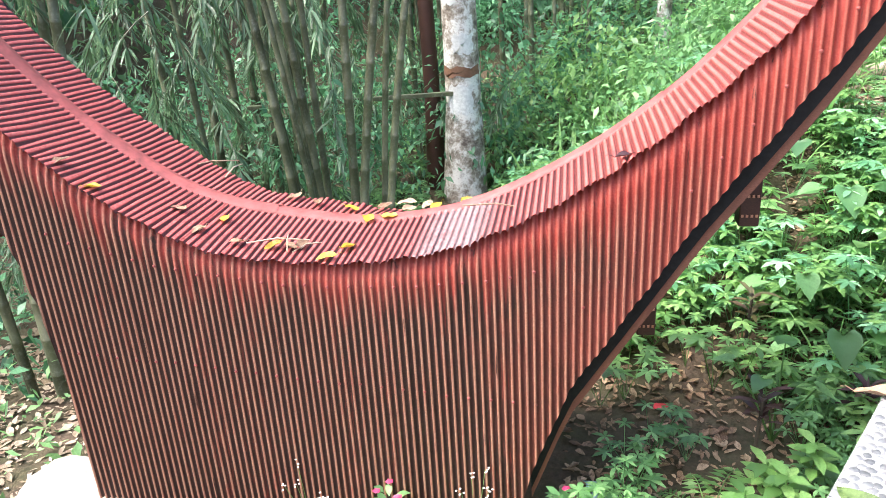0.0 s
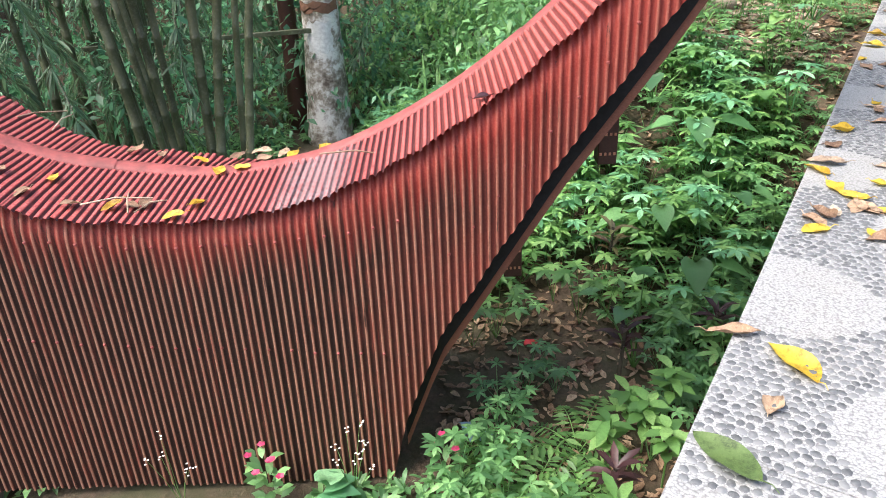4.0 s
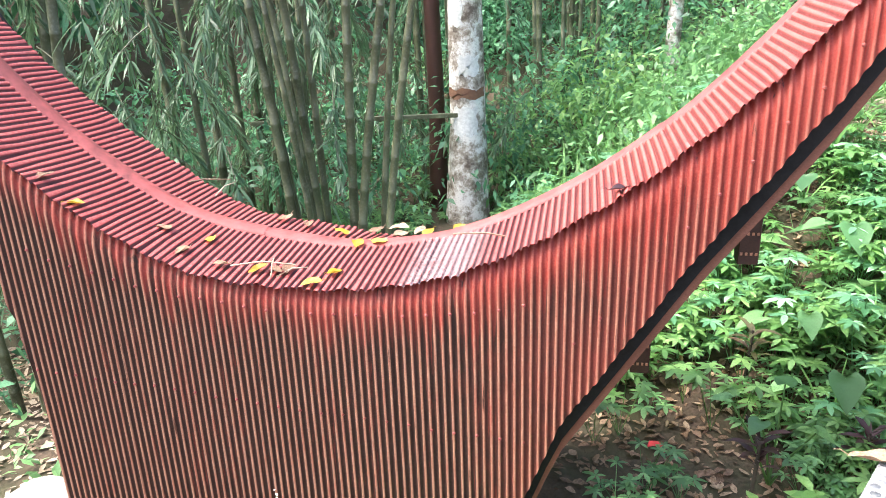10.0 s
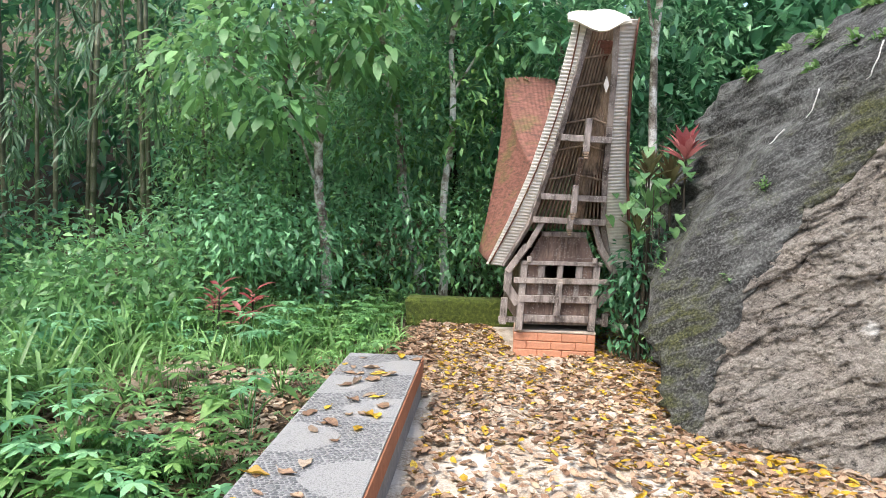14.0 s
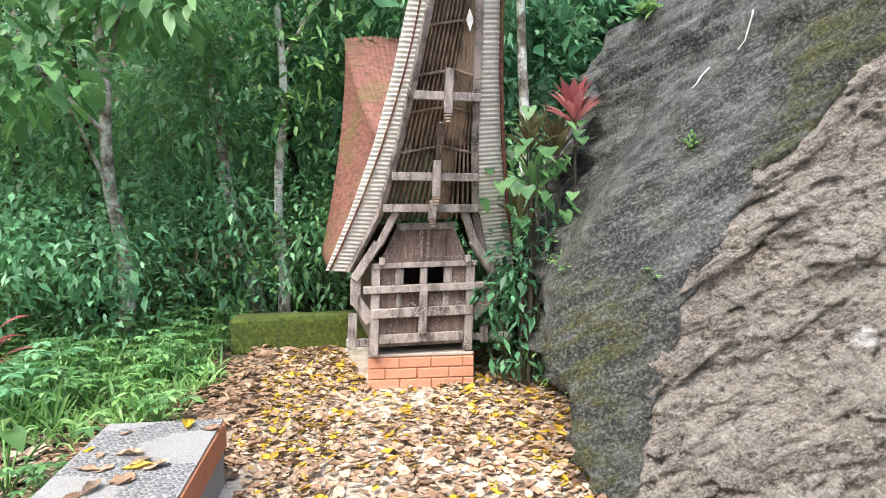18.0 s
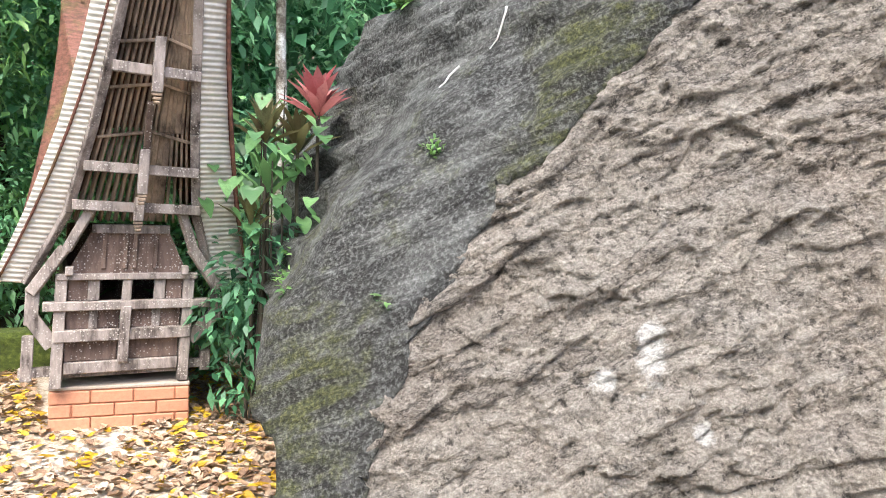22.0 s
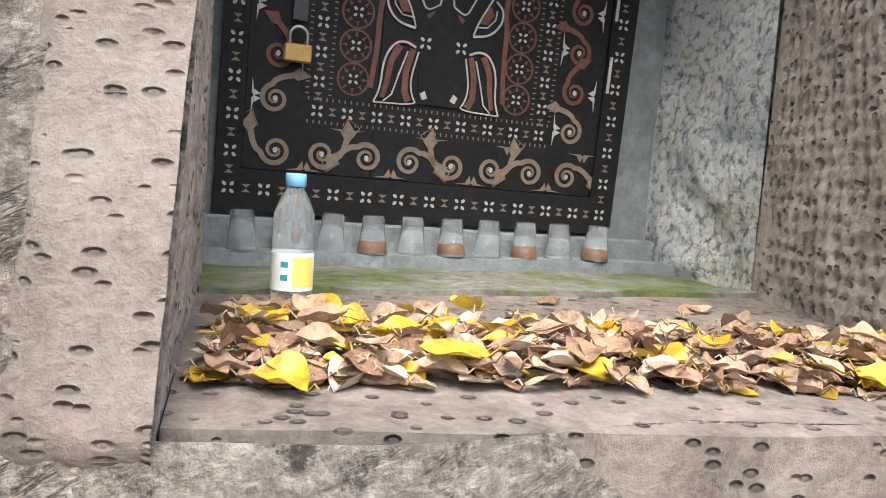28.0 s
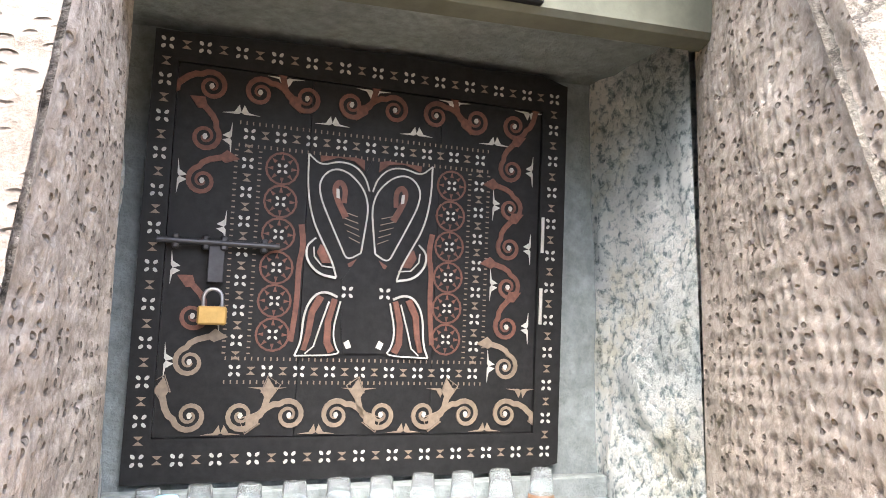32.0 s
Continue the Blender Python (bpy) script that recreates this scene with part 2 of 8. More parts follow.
def mat_red_sheet(name, skirt):
    """Red-painted corrugated steel: paint worn to tan on the flute crests, mouldy black streaks; skirt valleys
    blackened for mouldy dirt and groove shade.
    """
    m = Nodes(name, 0.5)
    m.bsdf.inputs["Specular IOR Level"].default_value = 0.35
    run = m.skew(tuple(RU), (0, 0, 1), (0, 0, 0))
    sep = m.nt.nodes.new("ShaderNodeSeparateXYZ")
    m.link(run, sep.inputs[0])
    s = m.math("SUBTRACT", sep.outputs["X"], RC.dot(RU))
    turn = m.math("DIVIDE", s, PITCH) if skirt else m.attribute("run")
    crest = m.math("ADD", m.math("MULTIPLY", m.math("COSINE", m.math("MULTIPLY", turn, 2 * math.pi)), 0.5), 0.5)
    flute = m.per_step(turn)
    fine = m.noise(110, 6, 0.75)
    streak = m.noise(9, 6, 0.74, stretch=(3.2, 3.2, 0.2))
    streak2 = m.noise(30, 5, 0.72, stretch=(3.0, 3.0, 0.22))
    blot = m.noise(2.1, 5, 0.65)
    col = m.ramp(fine, [(0.25, (0.24, 0.02, 0.016)), (0.55, (0.35, 0.045, 0.033)), (0.8, (0.44, 0.105, 0.075))])
    col = m.mix(m.ramp(blot, [(0.4, 0.0), (0.68, 0.5)]), col, (0.36, 0.085, 0.062))
    if skirt:
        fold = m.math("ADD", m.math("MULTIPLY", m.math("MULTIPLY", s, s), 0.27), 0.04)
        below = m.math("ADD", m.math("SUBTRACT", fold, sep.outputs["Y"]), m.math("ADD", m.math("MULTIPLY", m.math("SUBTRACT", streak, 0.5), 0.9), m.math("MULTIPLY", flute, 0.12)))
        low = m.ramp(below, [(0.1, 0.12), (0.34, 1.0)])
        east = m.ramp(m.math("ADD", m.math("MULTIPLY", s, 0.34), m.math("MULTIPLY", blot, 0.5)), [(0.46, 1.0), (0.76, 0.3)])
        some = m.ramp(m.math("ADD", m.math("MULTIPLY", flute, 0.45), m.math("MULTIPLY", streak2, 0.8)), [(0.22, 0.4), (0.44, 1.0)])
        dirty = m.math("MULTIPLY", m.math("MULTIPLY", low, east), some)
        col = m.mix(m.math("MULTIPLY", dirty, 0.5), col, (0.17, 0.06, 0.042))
        pale = m.math("MULTIPLY", m.ramp(crest, [(0.62, 0.0), (0.86, 1.0)]), m.ramp(streak2, [(0.3, 0.35), (0.55, 1.0)]))
        col = m.mix(m.math("MULTIPLY", pale, m.math("ADD", m.math("MULTIPLY", dirty, 0.7), 0.15)), col, m.ramp(fine, [(0.3, (0.29, 0.145, 0.088)), (0.7, (0.48, 0.3, 0.2))]))
        # mouldy black and groove shade, both painted into the valleys
        mould_shade = m.math("MULTIPLY", m.ramp(crest, [(0.62, 1.0), (0.88, 0.0)]), m.ramp(streak2, [(0.25, 0.65), (0.44, 1.0)]))
        col = m.mix(m.math("MULTIPLY", mould_shade, m.math("ADD", m.math("MULTIPLY", dirty, 0.88), 0.08)), col, m.ramp(fine, [(0.3, (0.016, 0.009, 0.007)), (0.75, (0.06, 0.035, 0.026))]))
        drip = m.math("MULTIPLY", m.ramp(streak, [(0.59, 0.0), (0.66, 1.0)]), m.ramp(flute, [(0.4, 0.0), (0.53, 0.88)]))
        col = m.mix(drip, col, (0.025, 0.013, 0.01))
    else:
        worn = m.math("MULTIPLY", m.ramp(crest, [(0.55, 0.0), (0.9, 1.0)]), m.ramp(streak2, [(0.36, 0.0), (0.62, 0.75)]))
        col = m.mix(m.ramp(m.math("MULTIPLY", s, 0.5), [(0.3, 0.4), (0.6, 0.0)]), col, (0.24, 0.03, 0.04))
        col = m.mix(worn, col, (0.42, 0.16, 0.15))
        # groove darkening painted into the colour so the flutes read deeper
        groove_dark = m.math("MULTIPLY", m.ramp(crest, [(0.34, 1.0), (0.66, 0.0)]), m.math("MULTIPLY", m.ramp(fine, [(0.35, 0.75), (0.6, 1.0)]), m.ramp(m.math("MULTIPLY", s, 0.5), [(0.35, 1.0), (0.6, 0.75)])))
        col = m.mix(groove_dark, col, (0.03, 0.01, 0.012))
        grey = m.math("MULTIPLY", m.ramp(m.math("ABSOLUTE", m.math("SUBTRACT", s, 0.47)), [(0.08, 1.0), (0.2, 0.0)]), m.ramp(streak2, [(0.42, 0.0), (0.56, 0.8)]))
        col = m.mix(grey, col, (0.3, 0.24, 0.245))
        col = m.mix(m.ramp(m.noise(7, 5, 0.7), [(0.58, 0.0), (0.68, 0.6)]), col, (0.1, 0.03, 0.03))
    m.color(col)
    m.rough(m.ramp(streak2, [(0.3, 0.5), (0.75, 0.8)]))
    m.bump(fine, 0.25, 0.003)
    return m.mat


def mat_tuff(name, dark, mid, light, chisel=False, lime=None):
    m = Nodes(name, 0.95)
    fine = m.noise(80, 6, 0.7)
    soft = tuple(x * 0.9 for x in light)
    if chisel:
        mid_n = m.noise(9, 10, 0.78, distort=0.5)
        c = m.ramp(mid_n, [(0.36, dark), (0.5, mid), (0.64, light)])
        c = m.mix(0.22, c, m.ramp(fine, [(0.38, tuple(x * 0.5 for x in dark)), (0.5, mid), (0.62, tuple(min(1, x * 1.3) for x in light))]))
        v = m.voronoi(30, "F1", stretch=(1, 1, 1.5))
        # tool pits: their shade darkened into the colour, their depth in the bump
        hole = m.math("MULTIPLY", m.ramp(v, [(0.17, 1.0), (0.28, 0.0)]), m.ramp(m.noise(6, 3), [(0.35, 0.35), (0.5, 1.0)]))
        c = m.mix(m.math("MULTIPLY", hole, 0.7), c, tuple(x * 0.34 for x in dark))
        h = m.math("SUBTRACT", m.math("ADD", m.math("MULTIPLY", mid_n, 0.6), m.math("MULTIPLY", fine, 0.3)), m.math("MULTIPLY", hole, 1.4))
    else:
        # bedding that climbs along the face
        flow = m.skew(tuple(FA), tuple(FN), (-0.45 * FA.x * 2.4, -0.45 * FA.y * 2.4, 2.4))
        big = m.noise_on(flow, 1.3, 6, 0.65, 0.2)
        bed = m.noise_on(flow, 3.0, 8, 0.68, 0.15)
        grit = m.noise(19, 8, 0.72)
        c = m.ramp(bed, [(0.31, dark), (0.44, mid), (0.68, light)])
        c = m.mix(m.ramp(big, [(0.42, 0.0), (0.6, 0.55)]), c, soft)
        c = m.mix(m.ramp(m.noise(0.9, 4), [(0.5, 0.0), (0.66, 0.45)]), c, (mid[0] * 1.05, mid[1] * 0.84, mid[2] * 0.72))
        c = m.mix(0.36, c, m.ramp(grit, [(0.4, tuple(x * 0.6 for x in dark)), (0.5, mid), (0.6, light)]))
        c = m.mix(0.3, c, m.ramp(fine, [(0.4, tuple(x * 0.2 for x in dark)), (0.5, mid), (0.6, tuple(min(1, x * 1.3) for x in light))]))
        # crack shade darkened into the colour as well as cut into the bump
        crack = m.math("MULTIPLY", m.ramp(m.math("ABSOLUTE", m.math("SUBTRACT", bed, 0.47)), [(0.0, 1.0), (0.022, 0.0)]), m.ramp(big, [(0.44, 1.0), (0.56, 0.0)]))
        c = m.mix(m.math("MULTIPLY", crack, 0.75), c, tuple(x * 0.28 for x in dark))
        # low grit darkened too, like small shaded pits
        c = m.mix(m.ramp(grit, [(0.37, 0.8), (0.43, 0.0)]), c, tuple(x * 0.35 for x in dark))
        h = m.math("ADD", m.math("ADD", m.math("MULTIPLY", bed, 1.2), m.math("MULTIPLY", grit, 1.5)), m.math("SUBTRACT", m.math("MULTIPLY", fine, 0.45), m.math("MULTIPLY", crack, 0.35)))
        v = m.voronoi(13, "F1", stretch=(1, 1, 1.5))
        h = m.math("ADD", h, m.math("MULTIPLY", m.ramp(v, [(0.1, 1.0), (0.6, 0.0)]), 0.35))
        v = m.voronoi(31, "F1", stretch=(1, 1, 1.4))
        h = m.math("ADD", h, m.math("MULTIPLY", m.ramp(v, [(0.1, 1.0), (0.55, 0.0)]), 0.22))
    for p, (w, ht) in (lime or []):
        g = m.nt.nodes.new("ShaderNodeVectorMath")
        g.operation = "SUBTRACT"
        g.inputs[1].default_value = p
        m.link(m.coord.outputs["Object"], g.inputs[0])
        k = m.nt.nodes.new("ShaderNodeVectorMath")
        k.operation = "MULTIPLY"
        k.inputs[1].default_value = (1 / w, 1 / w, 1 / ht)
        m.link(g.outputs[0], k.inputs[0])
        ln = m.nt.nodes.new("ShaderNodeVectorMath")
        ln.operation = "LENGTH"
        m.link(k.outputs[0], ln.inputs[0])
        edge = m.math("ADD", ln.outputs["Value"], m.math("MULTIPLY", m.math("SUBTRACT", m.noise(14, 6, 0.7), 0.5), 2.2))
        c = m.mix(m.ramp(edge, [(0.55, 0.92), (0.95, 0.0)]), c, m.ramp(fine, [(0.3, (0.4, 0.39, 0.37)), (0.6, (0.74, 0.74, 0.71))]))
    m.color(c)
    m.bump(h, 1.0, 0.055 if not chisel else 0.014)
    return m


def mat_dressed():
    """Tuff dressed smooth, with short slanting pick marks whose shade is darkened into the colour."""
    m = Nodes("dressed_tuff", 0.95)
    a, fine = m.noise(5, 6, 0.7), m.noise(90, 5, 0.7)
    c = m.ramp(a, [(0.36, (0.105, 0.085, 0.071)), (0.5, (0.150, 0.126, 0.107)), (0.64, (0.189, 0.165, 0.144))])
    c = m.mix(0.2, c, m.ramp(fine, [(0.4, (0.060, 0.049, 0.040)), (0.6, (0.230, 0.200, 0.176))]))
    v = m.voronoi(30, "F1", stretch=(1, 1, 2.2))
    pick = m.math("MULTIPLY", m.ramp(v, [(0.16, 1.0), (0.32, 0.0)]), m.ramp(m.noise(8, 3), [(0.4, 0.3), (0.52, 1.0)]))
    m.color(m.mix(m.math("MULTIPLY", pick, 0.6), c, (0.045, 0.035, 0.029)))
    m.bump(m.math("SUBTRACT", m.math("ADD", a, m.math("MULTIPLY", fine, 0.3)), pick), 1.0, 0.014)
    return m.mat


def mat_grey_boulder():
    m = Nodes("mossy_grey_boulder", 0.95)
    v = m.skew((0.5, -0.18, 0.0), (0.1, 0.5, 0.0), (-1.1, 0.38, 2.3))
    band = m.noise_on(v, 3.4, 5, 0.6, 0.3)
    wisp = m.noise_on(v, 8.0, 4, 0.55, 0.15)
    fine = m.noise(55, 6, 0.72)
    pit = m.noise(9, 7, 0.75)
    c = m.ramp(band, [(0.42, (0.011, 0.011, 0.010)), (0.5, (0.048, 0.050, 0.046)), (0.58, (0.168, 0.176, 0.168))])
    c = m.mix(0.45, c, m.ramp(wisp, [(0.4, (0.013, 0.012, 0.010)), (0.5, (0.048, 0.050, 0.046)), (0.6, (0.235, 0.243, 0.235))]))
    c = m.mix(0.3, c, m.ramp(fine, [(0.42, (0.007, 0.006, 0.005)), (0.5, (0.056, 0.057, 0.053)), (0.58, (0.352, 0.369, 0.355))]))
    c = m.mix(m.ramp(pit, [(0.34, 0.75), (0.44, 0.0)]), c, (0.014, 0.013, 0.011))
    mo = m.math("ADD", m.noise(1.7, 7, 0.75), m.math("MULTIPLY", m.axis("Z"), -0.1))
    # a mossy streak along the upper edge of the split
    streak = m.nt.nodes.new("ShaderNodeVectorMath")
    streak.operation = "DISTANCE"
    streak.inputs[1].default_value = (2.80, 5.02, 1.95)
    m.link(m.coord.outputs["Object"], streak.inputs[0])
    mo = m.math("ADD", mo, m.ramp(m.math("DIVIDE", streak.outputs["Value"], 0.9), [(0.2, 0.17), (0.85, 0.0)]))
    green = m.ramp(fine, [(0.36, (0.018, 0.023, 0.006)), (0.5, (0.058, 0.066, 0.016)), (0.64, (0.13, 0.14, 0.035))])
    c = m.mix(m.math("MULTIPLY", m.ramp(mo, [(0.37, 0.0), (0.49, 0.95)]), m.ramp(wisp, [(0.42, 0.15), (0.54, 0.95)])), c, green)
    m.color(c)
    m.bump(m.math("ADD", m.math("ADD", band, m.math("MULTIPLY", wisp, 0.6)), m.math("ADD", m.math("MULTIPLY", pit, 0.6), m.math("MULTIPLY", fine, 0.4))), 1.0, 0.11)
    return m.mat


M_SOIL, M_FLOOR = mat_soil(), mat_litter_floor()
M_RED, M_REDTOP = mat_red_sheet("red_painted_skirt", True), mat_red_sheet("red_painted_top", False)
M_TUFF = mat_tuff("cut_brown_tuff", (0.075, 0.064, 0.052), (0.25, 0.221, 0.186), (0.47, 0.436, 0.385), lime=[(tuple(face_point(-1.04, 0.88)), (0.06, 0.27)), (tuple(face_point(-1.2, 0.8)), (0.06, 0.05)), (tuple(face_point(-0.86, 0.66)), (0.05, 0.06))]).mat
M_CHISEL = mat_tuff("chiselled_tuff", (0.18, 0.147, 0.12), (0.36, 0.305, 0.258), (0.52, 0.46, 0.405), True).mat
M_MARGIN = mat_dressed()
# chiselled tuff in darker tones, to offset the strong light on the floor
M_NICHEFLOOR = mat_tuff("darkened_niche_floor", (0.085, 0.07, 0.058), (0.16, 0.135, 0.113), (0.25, 0.215, 0.185), True).mat
M_BOULDER = mat_grey_boulder()
M_BLACK = simple("black_painted_board", (0.0125, 0.0125, 0.013), 0.6, 0.55, 40)
M_BLACK.node_tree.nodes["Principled BSDF"].inputs["Specular IOR Level"].default_value = 0.2
M_LOWBOARD = simple("orange_brown_board", (0.2, 0.075, 0.045), 0.7, 0.4, 40, stretch=(1, 6, 6))
M_DARKWOOD = simple("dark_brown_board", (0.06, 0.022, 0.014), 0.6, 0.4, 40, stretch=(1, 6, 6))
M_ORANGE = simple("orange_brick_paint", (0.54, 0.25, 0.15), 0.85, 0.22, 40)
M_MORTAR = simple("pale_mortar", (0.42, 0.36, 0.3), 0.9, 0.25, 60)
M_KERB = simple("earth_stained_kerb", (0.25, 0.19, 0.135), 0.95, 0.4, 18, bump=0.6)
M_CEMENT = simple("weathered_cement", (0.3, 0.29, 0.27), 0.9, 0.35, 25, bump=0.6)
M_FOOT = simple("lime_stained_cement", (0.36, 0.34, 0.3), 0.9, 0.5, 16, bump=0.8)
M_NAIL = simple("painted_nail", (0.3, 0.07, 0.06), 0.45, 0.3, 80)
M_RIDGE = simple("red_ridge_paint", (0.27, 0.06, 0.055), 0.65, 0.55, 14)
M_YELLOW = simple("ochre_paint", (0.45, 0.33, 0.05), 0.6, 0.25, 30)


# ---- ground ----
def smooth(a, b, v):
    t = min(1.0, max(0.0, (v - a) / (b - a)))
    return t * t * (3 - 2 * t)


def ledge_x(y):
    """Right edge of the tiled ledge."""
    return -0.96 + 0.1594 * y


def ground_z(x, y):
    lx = ledge_x(min(y, 6.2))
    side = smooth(lx - 0.1, lx - 0.75, x)
    low = -1.4 + 1.35 * smooth(2.2, 6.0, y) * (0.12 + 0.88 * max(smooth(-4.8, -2.8, x), smooth(7.0, 12.0, y)))
    z = low * side
    z -= 0.38 * smooth(-4.2, -5.8, x) * smooth(9.0, 6.5, y)
    z += 0.05 * fbm(x * 0.9, y * 0.9) * side
    hill = smooth(3.0, 26.0, math.hypot(x + 1.0, y - 3.0) - 6.0) * 9.0
    west = smooth(-6, -12, x) * smooth(6, -2, y) * -0.6
    z += hill + west
    z += 0.12 * fbm(x * 0.35, y * 0.35) * smooth(8.5, 12, math.hypot(x, y - 2))
    return z


def grid_lines(lo, hi, fine_lo, fine_hi, fine, coarse):
    out, v = [], lo
    while v < hi:
        out.append(v)
        v += fine if fine_lo <= v < fine_hi else coarse
    return out + [hi]


def build_ground():
    xs = [-400, -150, -80, -50] + grid_lines(-36, 36, -6, 4, 0.14, 0.9) + [50, 80, 150, 400]
    ys = [-400, -150, -80, -50] + grid_lines(-36, 44, -3, 11, 0.16, 0.9) + [60, 100, 150, 400]
    vs = [(x, y, ground_z(x, y) if abs(x) < 45 and abs(y) < 55 else 9 + 0.02 * (abs(x) + abs(y))) for y in ys for x in xs]
    w = len(xs)
    fs = [(j * w + i, j * w + i + 1, (j + 1) * w + i + 1, (j + 1) * w + i) for j in range(len(ys) - 1) for i in range(w - 1)]
    tagged(mesh_object("ground", vs, fs, M_SOIL, smooth=True), "dark damp forest soil rising into a wooded slope", "ground", kind="structure")


build_ground()


def build_floor():
    """The trodden yard between ledge and boulder, a thin sheet over the soil."""
    vs, fs, n, k = [], [], 60, 24
    for j in range(n):
        y = -4.0 + 13.0 * j / (n - 1)
        x0, x1 = ledge_x(y) - 0.15 * (y < 6), 5.2
        if y > 6:
            x0 = ledge_x(6) + 0.16 * (y - 6)
        for i in range(k):
            x = x0 + (x1 - x0) * i / (k - 1)
            vs.append((x, y, 0.012 + 0.012 * fbm(x * 1.5, y * 1.5)))
    fs = [(j * k + i, j * k + i + 1, (j + 1) * k + i + 1, (j + 1) * k + i) for j in range(n - 1) for i in range(k - 1)]
    tagged(mesh_object("pavement", vs, fs, M_FLOOR, smooth=True), "trodden earth yard under a carpet of dry leaves", "pavement", kind="structure")


build_floor()

# ---- red boat-shaped roof ----
ROOF_W = 0.55
TIP = 2.43


def roof_fold(s):
    q = min(abs(s), 1.5)
    e = abs(s) - q
    return 0.04 + 0.27 * q * q + 0.01 * q ** 4 + 1.02 * e + 0.18 * e * e


def along(v, tab):
    """Value at v of a curve through the pairs in tab."""
    for (a, za), (b, zb) in zip(tab, tab[1:]):
        if v <= b:
            f = min(1.0, max(0.0, (v - a) / (b - a)))
            return za + (zb - za) * f * f * (3 - 2 * f)
    return tab[-1][1]


FAR_WIDTHS = ((-2.3, 0.3), (-1.2, 0.41), (-0.6, 0.28), (0.0, 0.28), (0.9, 0.55))


def roof_edge(s):
    """Height of the lower edge of the slope sheets on the yard side."""
    return roof_fold(s) + along(s, ((-1.6, -0.05), (-0.8, -0.05), (-0.1, 0.012), (1.1, 0.05), (1.4, 0.045), (1.75, 0.012)))


def far_edge(s):
    """Height of the lower edge of the slope sheets on the far side."""
    return roof_ridge(s) - along(s, ((-0.3, 0.02), (0.9, 0.28)))


def far_width(s):
    return along(s, FAR_WIDTHS)


def roof_ridge(s):
    return roof_fold(s) + along(s, ((-1.9, -0.1), (-1.2, -0.07), (-0.2, 0.035), (1.2, 0.07), (1.7, 0.04)))


def roof_bottom(s):
    pts = [(-2.6, 1.75), (-2.05, 0.95), (-1.66, 0.15), (-1.585, -0.3), (-1.56, -0.8), (-1.58, -1.36), (0.72, -1.38), (0.8, -1.05), (0.98, -0.56), (1.22, -0.18),
           (1.52, 0.3), (1.71, 0.56), (1.93, 0.87), (2.09, 1.12), (2.27, 1.39), (2.6, 1.86)]
    for (a, za), (b, zb) in zip(pts, pts[1:]):
        if a <= s <= b:
            return za + (zb - za) * (s - a) / (b - a)
    return pts[-1][1]


def at_roof(s, n, z):
    p = RC + RU * s + RN * n
    return (p.x, p.y, z)


def arc(s):
    """Length of the roof's curve from its middle to s, signed."""
    n = 24
    d = s / n
    return sum(math.hypot(d, roof_fold(d * (i + 1)) - roof_fold(d * i)) for i in range(n)) * (1 if s >= 0 else -1)


def wave_strip(name, s0, s1, top, bottom, rows, mat, parent, amp=0.0085, tuck=0.0, label="", curved=False):
    """A corrugated sheet that follows the roof: top(s) and bottom(s) give (n, z); the flutes run from one to the other.
    curved: flutes spaced along the curve, with broad crests and narrow grooves."""
    step = PITCH / (9 if curved else 6)
    k = int((s1 - s0) / step)
    vs, fs, run = [], [], []
    for i in range(k + 1):
        s = s0 + i * step
        ph = (arc(s) if curved else s) / PITCH
        w = math.cos(2 * math.pi * ph)
        w = amp * (min(1.0, 2.2 * w + 1.3) if curved else w)
        (n0, z0), (n1, z1) = top(s), bottom(s)
        d = Vector((n1 - n0, z1 - z0))
        d = d.normalized() if d.length > 1e-4 else Vector((0, -1))
        out = Vector((-d.y, d.x))
        if curved and out.y < 0:
            out = -out
        jit = 0.006 * math.sin(s * 31.7) + (0.009 * noise.noise((s * 40, 3.0, 1.0)) if curved else 0.0)
        for r in range(rows + 1):
            f = (r / rows) ** (1.0 if curved else 1.6)
            n, z = n0 + (n1 - n0) * f, z0 + (z1 - z0) * f + (jit if r == rows else 0)
            if curved and r == rows:
                n += math.copysign(0.012, n1) * noise.noise((ph * 0.9, 7.0, 2.0))
            dent = 0.006 * fbm(s * 1.6, f * 1.4, 3.0, 2)
            n -= tuck * max(0.0, 1 - (z0 - z) / 0.12) ** 2
            vs.append(at_roof(s, n + (w + dent) * out.x, z + (w + dent) * out.y))
            run.append(ph)
    m = rows + 1
    for i in range(k):
        for r in range(rows):
            fs.append((i * m + r, i * m + r + 1, (i + 1) * m + r + 1, (i + 1) * m + r))
    ob = mesh_object(name, vs, fs, mat, parent, label, smooth=True)
    ob.data.attributes.new("run", "FLOAT", "POINT").data.foreach_set("value", run)
    return ob


